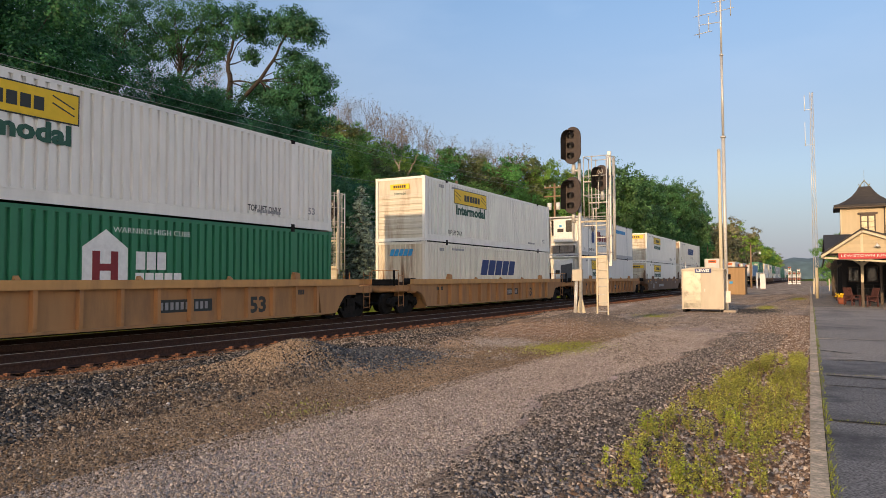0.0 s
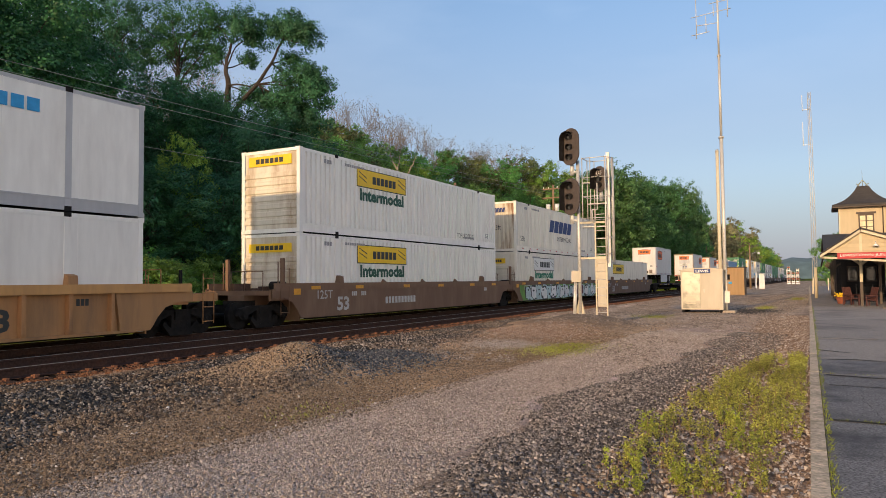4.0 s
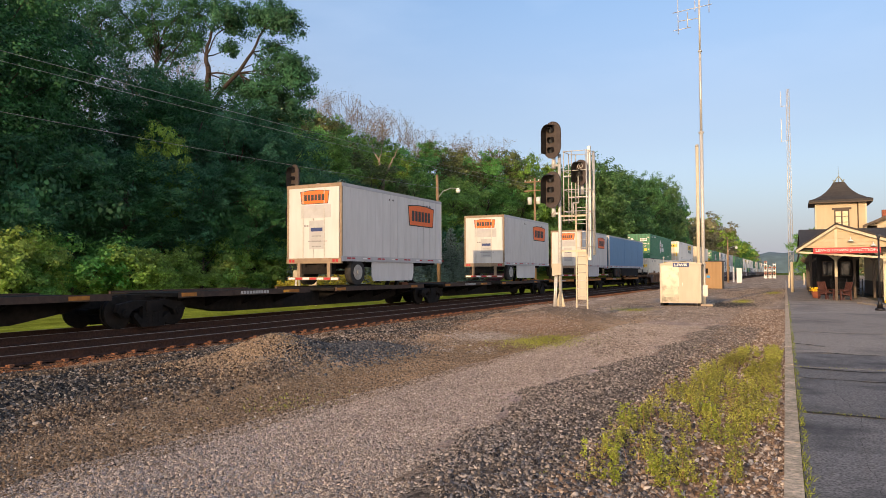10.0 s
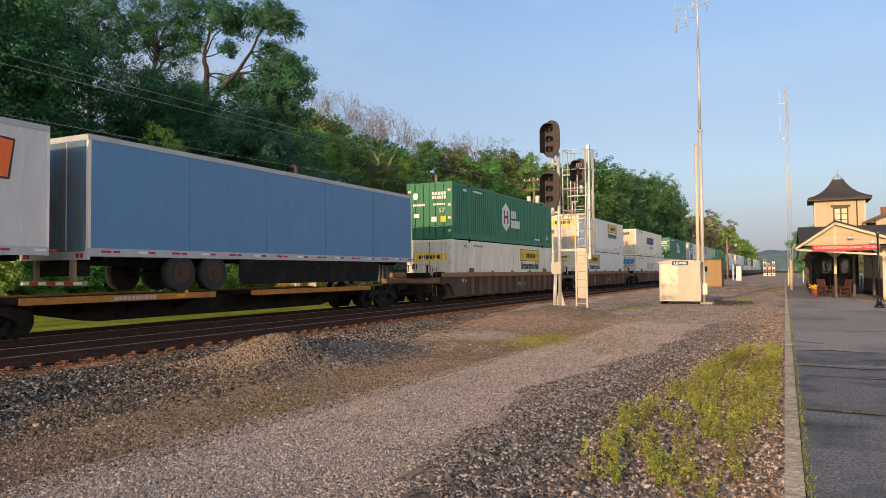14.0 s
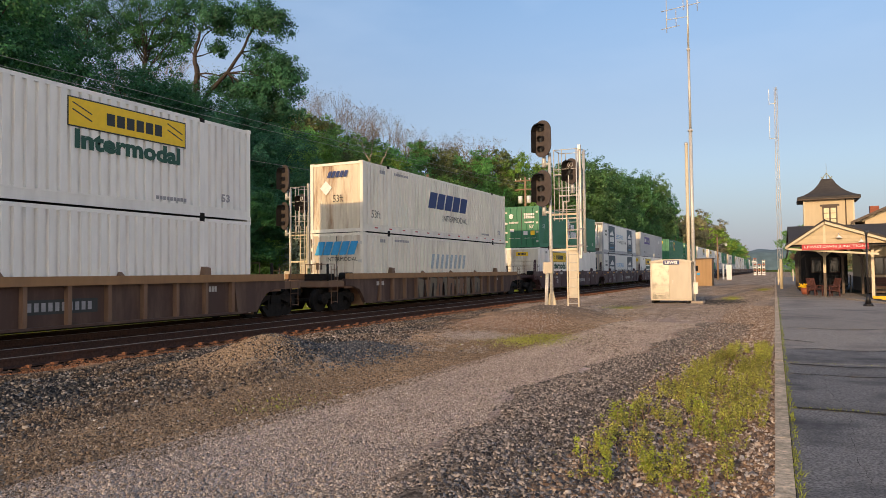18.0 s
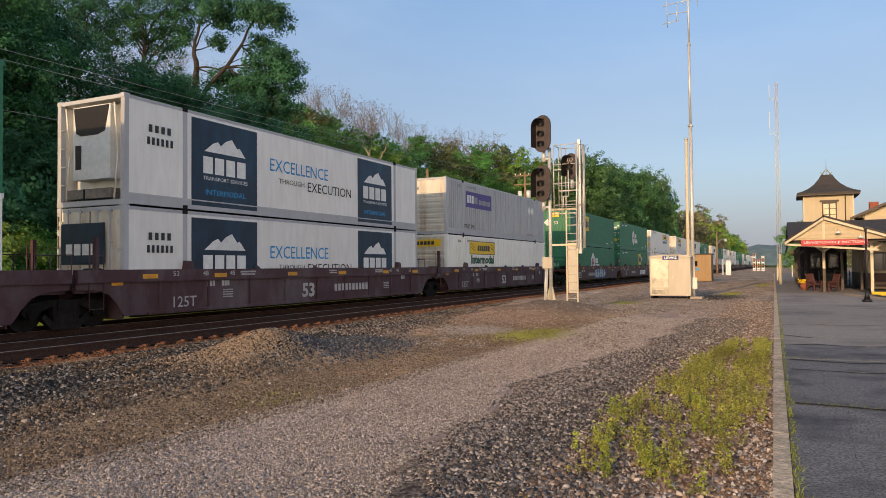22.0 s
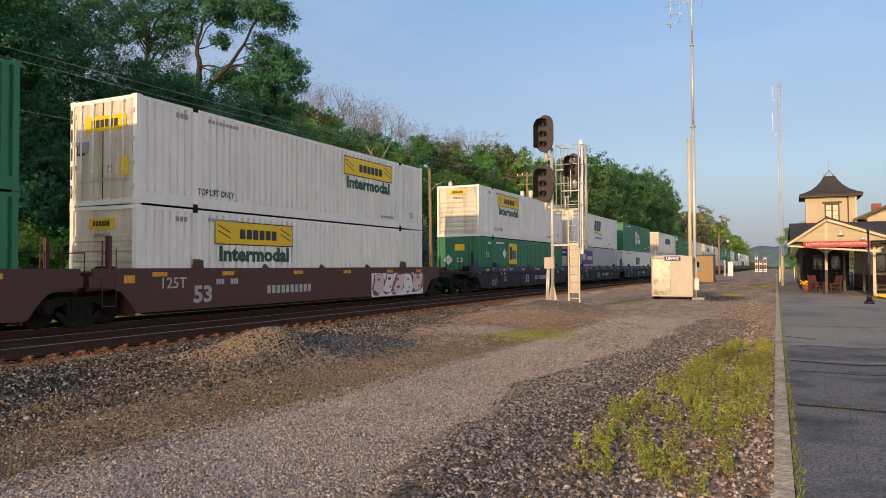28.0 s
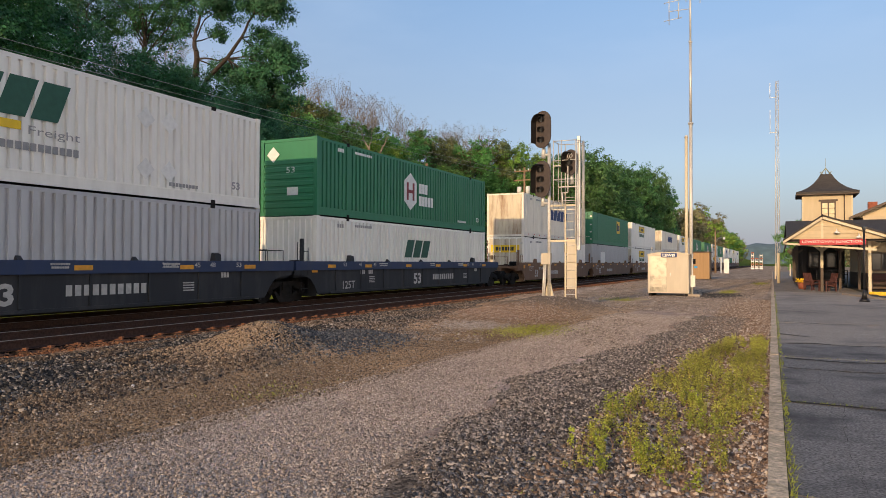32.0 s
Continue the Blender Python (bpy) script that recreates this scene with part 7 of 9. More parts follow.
railway_signal(-22.3, 28.6, 0.0, "grey mast signal with oval dark heads behind the tracks")

# ---- relay cabinet, radio masts, hut ----
cab = thing("relay_cabinet", pose(-4.95, 35.5, 0.0), "cream sheet-metal relay cabinet with a name plate", "cabinet")
boxpart("body", BEIGE, cab, (-0.95, 0.95, 0.0, 1.7, 0.14, 2.0), "", 0.02)
bm = bmesh.new()
prism(bm, [(-1.0, 1.98), (1.0, 1.98), (1.0, 2.03), (0.5, 2.12), (-0.5, 2.12), (-1.0, 2.03)], "y", -0.05, 1.75)
part("roof", bm, BEIGE, cab, "", 0.01)
# the door's dark blotches are dappled light and reflections put into its colour
boxpart("door", mat("dappled_sheet_metal", (0.42, 0.395, 0.34), 0.35, 0.4, (2.5, 0.12), (1.6, 1.2, (0.13, 0.125, 0.11)), 0.25), cab, (-0.86, -0.06, -0.02, 0.0, 0.2, 1.94), "", 0.01)
boxpart("door", BEIGE, cab, (0.06, 0.88, -0.02, 0.0, 0.2, 1.94), "", 0.01)
boxpart("door_handle", STEEL, cab, (0.1, 0.13, -0.06, -0.02, 0.95, 1.12))
bm = bmesh.new()
for k in range(6):
    bx(bm, -0.7, -0.28, -0.03, -0.02, 0.42 + k * 0.07, 0.46 + k * 0.07)
part("vent", bm, BEIGE, cab)
nm = panel("name_plate", 0.74, 0.2, DBLUE, cab, onfront(0.05, -0.06, 1.97), "blue name plate with white letters")
words("LEWIS", 0.58, 0.13, CHALK, nm, pose(0, 0, 0.008), "", 0.03)
for a in (-0.85, 0.85):
    boxpart("skid", SOOT, cab, (a - 0.06, a + 0.06, 0.0, 1.7, 0.0, 0.14))
bm = bmesh.new()
cyl(bm, (-0.8, 0.3, 2.0), (-0.8, 0.3, 2.3), 0.02, n=6)
cyl(bm, (-0.8, 0.3, 2.3), (-0.8, 0.3, 2.38), 0.05, n=8)
part("whip_aerial", bm, STEEL, cab)
boxpart("footing", CONCRETE, None, (-4.1, -3.5, 35.6, 36.6, -0.1, 0.1)).name = "mast_footing"
tagged(bpy.data.objects["mast_footing"], "small concrete footing under the radio mast", "footing")

pole = thing("steel_post", pose(-4.14, 35.95, 0.0), "short pale steel post with a domed cap", "post")
bm = bmesh.new()
cyl(bm, (0, 0, 0), (0, 0, 7.7), 0.085, 0.075, n=12)
part("shaft", bm, CREAMTRIM, pole)
bm = bmesh.new()
cyl(bm, (0, 0, 7.7), (0, 0, 7.8), 0.1, 0.06, n=12)
part("cap", bm, STEEL, pole)
mast = thing("radio_mast", pose(-3.96, 36.2, 0.05), "tall thin radio mast with antennas at its top", "radio mast")
for z0, z1, r in ((0, 8.4, 0.085), (8.4, 12.4, 0.06), (12.4, 15.6, 0.045)):
    bm = bmesh.new()
    cyl(bm, (0, 0, z0), (0, 0, z1), r, n=10)
    part("mast_section", bm, STEEL, mast)
    bm = bmesh.new()
    cyl(bm, (0, 0, z1 - 0.08), (0, 0, z1), r * 1.5, n=10)
    part("collar", bm, STEEL, mast)
bm = bmesh.new()
for a, b in (((-1.0, 0, 14.0), (0.0, 0, 14.0)), ((-1.0, 0, 13.35), (-1.0, 0, 15.4)), ((-0.55, 0, 13.6), (-0.55, 0, 14.4)), ((-1.25, 0, 13.55), (-0.4, 0, 13.62)), ((-1.25, 0, 14.45), (0.6, 0, 14.6)), ((0.45, 0, 14.2), (0.45, 0, 15.2)), ((-0.2, 0, 14.35), (-0.2, 0, 14.9)), ((-0.4, 0, 15.0), (0.5, 0, 15.05))):
    bm = bmesh.new()
    pipe(bm, a, b, 0.018)
    part("antenna_rod", bm, STEEL, mast, "thin antenna tube")
bm = bmesh.new()
cyl(bm, (0.06, -0.1, 0), (0.06, -0.1, 2.0), 0.04, n=8)
part("cable_pipe", bm, STEEL, mast)
boxpart("cable_box", STEEL, mast, (-0.05, 0.2, -0.18, -0.06, 0.4, 0.95), "", 0.01)

hut = thing("hut", pose(-7.15, 73.0, 0), "tan board-sided equipment hut", "hut")
boxpart("body", SHEDTAN, hut, (-0.85, 0.85, 0, 2.2, 0.05, 2.62))
for k in range(11):
    boxpart("board", SHEDTAN, hut, (-0.86 + k * 0.157, -0.86 + k * 0.157 + 0.14, -0.02, 0.0, 0.05, 2.6))
boxpart("roof", TRIM, hut, (-0.95, 0.95, -0.12, 2.3, 2.62, 2.72), "dark flat roof")
boxpart("meter_box", SOOT, hut, (-0.72, -0.42, -0.1, -0.02, 1.5, 2.0), "dark meter box")
panel("notice", 0.3, 0.22, LBLUE, hut, onfront(-0.4, -0.03, 1.2), "small blue notice")

for i, (x, y, h, w) in enumerate(((-7.75, 119.0, 2.2, 0.75), (-8.75, 122.0, 2.5, 0.12), (-9.1, 125.0, 2.6, 0.12))):
    c = thing("lineside_cabinet" if w > 0.3 else "marker_post", pose(x, y, 0), "small white lineside equipment cabinet" if w > 0.3 else "thin white lineside marker post", "cabinet" if w > 0.3 else "post")
    boxpart("body" if w > 0.3 else "shaft", CHALK, c, (-w / 2, w / 2, -w / 2, w / 2, 0, h), "", 0.02)
    if w > 0.3:
        boxpart("roof", CHALK, c, (-w / 2 - 0.05, w / 2 + 0.05, -w / 2 - 0.05, w / 2 + 0.05, h, h + 0.08))
gate = thing("crossing_gear", pose(-5.9, 205, 0), "red and white crossing gear far down the track", "crossing gear")
for a, h in ((-1.05, 4.6), (0.0, 3.0), (1.05, 4.0)):
    for dx in (-0.28, 0.28):
        boxpart("post", BEIGE, gate, (a + dx - 0.07, a + dx + 0.07, -0.1, 0.1, 0, h))
    for k in range(int(h / 0.75)):
        boxpart("board", BRICKRED if k % 2 else CHALK, gate, (a - 0.34, a + 0.34, -0.14, -0.1, 0.45 + k * 0.75, 0.75 + k * 0.75), "red lamp board" if k % 2 else "white board")
    boxpart("foot", CHALK, gate, (a - 0.4, a + 0.4, -0.2, 0.2, 0, 0.3))

# ---- platform posts ----
bo = thing("platform_post", pose(-0.22, 62.0, 0.0), "pale steel post at the platform edge", "post")
bm = bmesh.new()
cyl(bm, (0, 0, 0), (0, 0, 2.4), 0.11, n=10)
part("shaft", bm, CREAMTRIM, bo)
for x, y, h in ((-0.55, 78, 1.3), (-0.6, 95, 1.6), (1.0, 100, 1.5)):
    c = thing("platform_post", pose(x, y, 0.0), "thin pale post at the platform edge", "post")
    boxpart("shaft", CREAMTRIM, c, (-0.06, 0.06, -0.06, 0.06, 0, h))

# ---- utility poles and wires ----
def utility_pole(x, y, h, arm="lamp", lean=0):
    p = thing("utility_pole", pose(x, y, ground_z(x, y), 0, lean), "weathered wooden pole with a " + ("street lamp" if arm == "lamp" else "crossarm and transformers" if arm == "cross" else "bare top"), "utility pole", "utility poles")
    bm = bmesh.new()
    cyl(bm, (0, 0, -0.3), (0, 0, h), 0.17, 0.11, n=10)
    part("shaft", bm, WOODPOLE, p)
    if arm == "lamp":
        bm = bmesh.new()
        pts = [(0.08, 0, h - 1.9), (0.35, 0.3, h - 1.35), (0.8, 0.9, h - 1.05), (1.15, 1.4, h - 1.05)]
        for a, b in zip(pts, pts[1:]):
            pipe(bm, a, b, 0.03)
        part("lamp_arm", bm, STEEL, p)
        bm = bmesh.new()
        cyl(bm, (1.2, 1.45, h - 1.0), (1.2, 1.45, h - 1.2), 0.07, 0.22, n=12)
        cyl(bm, (1.2, 1.45, h - 1.2), (1.2, 1.45, h - 1.42), 0.2, 0.13, n=12)
        part("lamp_head", bm, CHALK, p, "white unlit lamp head", 0.0)
    elif arm == "cross":
        for z in (h - 0.5, h - 1.5):
            boxpart("crossarm", WOODPOLE, p, (-1.2, 1.2, -0.14, -0.02, z, z + 0.12))
        for xx in (-1.1, -0.5, 0.5, 1.1):
            bm = bmesh.new()
            cyl(bm, (xx, -0.08, h - 0.38), (xx, -0.08, h - 0.18), 0.05, n=8)
            part("insulator", bm, CHALK, p)
        for xx in (-0.5, 0.5):
            bm = bmesh.new()
            cyl(bm, (xx, -0.3, h - 3.0), (xx, -0.3, h - 2.2), 0.24, n=12)
            part("transformer", bm, CHALK, p, "pale transformer drum")
    return p


utility_pole(-26.0, 51.5, 9.7, lean=-1)
utility_pole(-26.0, 75.4, 12.3, "cross")
utility_pole(-26.0, 119.3, 10.1)
utility_pole(-24.0, 182.0, 15.0)
utility_pole(-24.0, 240.0, 13.8)
utility_pole(-9.5, 120.5, 6.8, "lamp")
wires = thing("wires", pose(0, 0, 0), "thin overhead wires along the wood", "wires")
for y0, z0, y1, z1, x in ((-5, 7.6, 51.5, 8.6, -26.0), (-5, 9.4, 75.4, 11.2, -26.3), (-5, 9.6, 75.4, 11.4, -25.7), (75.4, 12.0, 182, 14.5, -26.0), (75.4, 12.2, 182, 14.8, -25.4)):
    cu = bpy.data.curves.new("wire", "CURVE")
    cu.dimensions, cu.bevel_depth = "3D", 0.011
    sp = cu.splines.new("POLY")
    sp.points.add(20)
    for i in range(21):
        t = i / 20
        sp.points[i].co = (x, y0 + (y1 - y0) * t, z0 + (z1 - z0) * t - 1.6 * t * (1 - t), 1)
    cu.materials.append(GREYINK)
    piece("wire", cu, wires)

tower = thing("lattice_tower", pose(-0.85, 200, 0), "tall thin lattice radio tower", "radio tower")
for k, (dx, dy) in enumerate(((-0.55, -0.4), (0.55, -0.4), (0, 0.6))):
    bm = bmesh.new()
    cyl(bm, (dx, dy, 0), (dx * 0.6, dy * 0.6, 48.5), 0.07, n=6)
    part("leg", bm, STEEL, tower)
for k in range(42):
    z = 1.0 + k * 1.13
    sgn = 1 if k % 2 else -1
    f0, f1 = 1 - 0.4 * z / 48, 1 - 0.4 * (z + 1.13) / 48
    bm = bmesh.new()
    pipe(bm, (-0.55 * f0 * sgn, -0.4, z), (0.55 * f1 * sgn, -0.4, z + 1.13), 0.035, 5)
    pipe(bm, (0.55 * f0 * sgn, -0.4, z), (0, 0.6, z + 1.13), 0.035, 5)
    part("brace", bm, STEEL, tower)
bm = bmesh.new()
for a, b in (((-1.6, 0, 44), (-1.6, 0, 48)), ((-1.6, 0, 44.2), (0, 0, 44.2)), ((-1.6, 0, 35), (-1.6, 0, 41)), ((-1.6, 0, 35.2), (0, 0, 35.2))):
    pipe(bm, a, b, 0.08)
part("antenna", bm, CHALK, tower, "white side antennas")

# ---- station ----
st = thing("station", pose(0, 0, 0), "cream station with a flared tower roof and a shingled platform canopy", "station building")
bm = bmesh.new()
prism(bm, [(42.4, 2.75), (42.4, 2.85), (50.0, 4.28), (80, 4.28), (80, 4.15), (50.0, 4.13)], "x", 0.25, 6.6)
part("canopy_roof", bm, SHINGLE, st, "dark shingled canopy roof")
boxpart("canopy_fascia", TRIM, st, (0.2, 0.27, 42.4, 80, 2.66, 2.86), "", 0.01)
bm = bmesh.new()
prism(bm, [(0.35, 2.95), (1.95, 3.95), (5.1, 2.95), (5.1, 2.88), (0.35, 2.88)], "y", 42.15, 42.25)
gab = part("gable", bm, CLAPBOARD, st, "cream boarded gable")
for k in range(5):
    w0, w1 = 0.42 + k * 0.30, 5.0 - k * 0.60
    boxpart("board", CLAPBOARD, gab, (w0, w1, 42.12, 42.15, 2.97 + k * 0.19, 3.13 + k * 0.19))
boxpart("gable_post", CREAMTRIM, gab, (1.88, 2.0, 42.1, 42.14, 2.9, 3.9))
for a, b in (((0.08, 2.78), (1.97, 4.08)), ((1.93, 4.08), (5.4, 2.85))):
    bm = bmesh.new()
    prism(bm, [a, b, (b[0], b[1] - 0.14), (a[0], a[1] - 0.14)], "y", 41.9, 42.1)
    part("barge_board", bm, CREAMTRIM, gab, "cream barge board")
    bm = bmesh.new()
    prism(bm, [(a[0], a[1] + 0.002), (b[0], b[1] + 0.002), (b[0], b[1] + 0.09), (a[0], a[1] + 0.09)], "y", 41.85, 50)
    part("gable_roof", bm, SHINGLE, st, "dark shingled gable roof")
sgn = panel("name_board", 3.05, 0.30, RED, st, onfront(2.4, 42.05, 2.72), "red name board with white letters", t=0.03)
words("LEWISTOWN JUNCTION", 2.8, 0.17, CHALK, sgn, pose(0, 0, 0.034))
bm = bmesh.new()
prism(bm, [(0.1, 2.72), (4.4, 2.36), (4.4, 2.26), (0.1, 2.62)], "y", 42.2, 42.32)
part("front_beam", bm, CREAMTRIM, st, "cream front beam")
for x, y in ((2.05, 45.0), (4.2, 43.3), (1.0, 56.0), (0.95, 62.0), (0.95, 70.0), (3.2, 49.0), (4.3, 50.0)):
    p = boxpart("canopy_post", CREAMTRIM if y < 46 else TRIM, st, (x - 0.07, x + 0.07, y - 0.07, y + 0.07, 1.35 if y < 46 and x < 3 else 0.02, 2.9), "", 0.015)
    if y < 46 and x < 3:
        boxpart("post_base", TRIM, p, (x - 0.07, x + 0.07, y - 0.07, y + 0.07, 0.02, 1.35), "dark lower post", 0.015)
    for sx in (-1, 1):
        bm = bmesh.new()
        prism(bm, [(x + sx * 0.05, 2.25), (x + sx * 0.5, 2.62), (x + sx * 0.5, 2.74), (x + sx * 0.05, 2.42)], "y", y - 0.04, y + 0.04)
        part("brace", bm, CREAMTRIM if y < 46 else TRIM, p)
# dark boards, made blacker to paint in the shade under the canopy
SHADEBOARD = mat("shaded_dark_boards", (0.014, 0.011, 0.010), 0.7, 0, (9, 0.3))
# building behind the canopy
bw = boxpart("wall", SHADEBOARD, st, (1.5, 4.65, 66.0, 80, 0.02, 4.1), "dark boarded wall, the canopy's shade put into its colour")
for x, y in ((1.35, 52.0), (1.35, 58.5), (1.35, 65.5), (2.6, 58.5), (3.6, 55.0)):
    boxpart("inner_post", SHADEBOARD, st, (x - 0.09, x + 0.09, y - 0.09, y + 0.09, 0.02, 3.6), "dark canopy post, blackened for the shade around it")
for x in (2.0, 3.3):
    w = boxpart("window", TRIM, st, (x, x + 0.8, 65.92, 65.99, 1.25, 2.5), "dark-framed window")
    boxpart("pane", GLASS, w, (x + 0.08, x + 0.72, 65.90, 65.93, 1.33, 2.42))
boxpart("wall", CLAPBOARD, st, (4.7, 13.5, 52.0, 62, 0.02, 4.6), "cream boarded wall")
boxpart("wainscot", TRIM, st, (4.68, 13.52, 51.97, 62, 0.02, 1.0), "brown lower wall")
for x in (5.1, 7.0, 9.0):
    w = boxpart("window", TRIM, st, (x, x + 1.1, 51.92, 51.99, 1.15, 2.3), "dark-framed window")
    boxpart("pane", GLASS, w, (x + 0.08, x + 1.02, 51.90, 51.93, 1.22, 2.22))
    boxpart("mullion", TRIM, w, (x + 0.52, x + 0.58, 51.88, 51.91, 1.2, 2.25))
bm = bmesh.new()
prism(bm, [(4.2, 4.55), (8.6, 6.5), (13.2, 4.55)], "y", 52.4, 62)
part("cross_gable", bm, CLAPBOARD, st, "cream cross gable")
for a, b in (((3.9, 4.4), (8.6, 6.55)), ((8.6, 6.55), (13.4, 4.4))):
    bm = bmesh.new()
    prism(bm, [a, b, (b[0], b[1] + 0.16), (a[0], a[1] + 0.16)], "y", 51.8, 62.2)
    part("roof", bm, TRIM, st, "brown roof edge")
bm = bmesh.new()
prism(bm, [(4.2, 4.1), (4.2, 4.2), (11.2, 5.4), (11.2, 4.1)], "y", 62.1, 70)
part("roof", bm, SHINGLE, st, "dark shingled roof behind")
boxpart("awning_roof", mat("rust_red_roof", (0.26, 0.09, 0.055), 0.8, 0, (9, 0.2), (2, 0.4, (0.18, 0.07, 0.05)), 0.2), st, (4.7, 13.5, 50.2, 52.0, 3.3, 3.42), "rust-red awning roof")
for x in (6.0, 8.0, 10.0):
    boxpart("awning_post", TRIM, st, (x - 0.06, x + 0.06, 50.3, 50.42, 0, 3.3))
boxpart("chimney", BRICKRED, st, (6.0, 6.6, 62.5, 63.1, 5.0, 6.3), "red brick chimney", 0.02)
# tower
boxpart("tower_wall", CLAPBOARD, st, (1.28, 4.1, 52.0, 54.8, 4.0, 6.15), "cream boarded tower")
for x in (1.24, 4.06):
    boxpart("corner_board", CREAMTRIM, st, (x, x + 0.08, 51.97, 52.05, 4.0, 6.12))
w = boxpart("window", TRIM, st, (2.33, 3.18, 51.94, 52.0, 4.4, 5.62), "tall tower window with brown frame")
for x0, x1 in ((2.41, 2.71), (2.80, 3.10)):
    for z0, z1 in ((4.45, 4.78), (4.82, 5.15), (5.19, 5.5)):
        boxpart("pane", mat("sunlit_blind", (0.62, 0.52, 0.32), 0.25, 0, (6, 0.15)), w, (x0, x1, 51.925, 51.945, z0, z1))
boxpart("window_head", TRIM, w, (2.2, 3.3, 51.90, 52.0, 5.62, 5.74))
bm = bmesh.new()
cyl(bm, (3.66, 51.95, 4.1), (3.66, 51.95, 6.1), 0.035, n=8)
part("downpipe", bm, TRIM, st)
bm = bmesh.new()
cx, cy = 2.69, 53.4
rings = []
for hw, z in ((1.80, 6.12), (1.80, 6.25), (1.45, 6.38), (1.1, 6.58), (0.78, 6.85), (0.5, 7.2), (0.34, 7.5), (0.30, 7.52)):
    rings.append([bm.verts.new((cx + sx * hw, cy + sy * hw, z)) for sx, sy in ((-1, -1), (1, -1), (1, 1), (-1, 1))])
for a, b in zip(rings, rings[1:]):
    for i in range(4):
        bm.faces.new((a[i], a[(i + 1) % 4], b[(i + 1) % 4], b[i]))
bm.faces.new(rings[0][::-1]), bm.faces.new(rings[-1])
part("tower_roof", bm, SHINGLE, st, "dark flared bell roof")
boxpart("eave", TRIM, st, (0.9, 4.48, 51.62, 55.2, 6.05, 6.17), "brown eave", 0.02)
bm = bmesh.new()
cyl(bm, (cx, cy, 7.5), (cx, cy, 8.6), 0.02, 0.008, n=6)
for sx in (-1, 1):
    cyl(bm, (cx + sx * 0.3, cy, 7.52), (cx, cy, 7.95), 0.04, 0.03, n=6)
    cyl(bm, (cx + sx * 0.18, cy, 7.55), (cx + sx * 0.34, cy, 7.72), 0.03, n=6)
part("finial", bm, mat("verdigris", (0.28, 0.30, 0.24), 0.7, 0, (9, 0.2)), st, "pale iron finial")
for x, z in ((2.6, 3.3), (3.6, 3.05)):
    bm = bmesh.new()
    cyl(bm, (x, 41.9, z), (x, 41.9, z - 0.12), 0.03, 0.16, n=12)
    pipe(bm, (x, 42.1, z + 0.12), (x, 41.9, z), 0.02)
    part("sign_lamp", bm, CHALK, st, "white gooseneck lamp shade")

lp = thing("street_lamp", pose(3.1, 34.0, 0.02), "black cast-iron lamp post", "street lamp")
bm = bmesh.new()
cyl(bm, (0, 0, 0.3), (0, 0, 2.95), 0.036, n=10)
part("shaft", bm, BLACKMETAL, lp)
bm = bmesh.new()
cyl(bm, (0, 0, 0), (0, 0, 0.1), 0.2, 0.17, n=12)
cyl(bm, (0, 0, 0.1), (0, 0, 0.5), 0.12, 0.045, n=12)
part("base", bm, BLACKMETAL, lp)
bm = bmesh.new()
cyl(bm, (0, 0, 2.95), (0, 0, 3.15), 0.05, 0.09, n=8)
part("lantern", bm, GLASS, lp)
kb = boxpart("drive_kerb", CONCRETE, None, (2.75, 2.9, 30.0, 41.0, -0.05, 0.10), "", 0.02)
kb.matrix_basis = Matrix.Translation((2.8, 41, 0)) @ pose(0, 0, 0, 0, 0, 14) @ Matrix.Translation((-2.8, -41, 0))
tagged(kb, "pale concrete kerb between platform and drive", "kerb", kind="structure")
yk = boxpart("yellow_kerb", mat("yellow_road_paint", (0.70, 0.42, 0.02), 0.7, 0, (12, 0.2)), None, (4.1, 8.0, 42.6, 42.8, -0.05, 0.14), "", 0.02)
tagged(yk, "yellow-painted kerb by the station", "kerb", kind="structure")


def bench(x, y, turn, label, material):
    b = thing("bench", pose(x, y, 0.02, 0, 0, turn), label, "bench", "benches at the station")
    for k in range(3):
        boxpart("seat_slat", material, b, (-0.65, 0.65, -0.2 + k * 0.15, -0.07 + k * 0.15, 0.42, 0.45))
        boxpart("back_slat", material, b, (-0.65, 0.65, 0.26, 0.29, 0.55 + k * 0.14, 0.66 + k * 0.14))
    for sx in (-0.55, 0.55):
        boxpart("leg", BLACKMETAL, b, (sx - 0.03, sx + 0.03, -0.2, 0.3, 0, 0.42))
        boxpart("back_post", BLACKMETAL, b, (sx - 0.03, sx + 0.03, 0.24, 0.3, 0.4, 0.95))
    return b


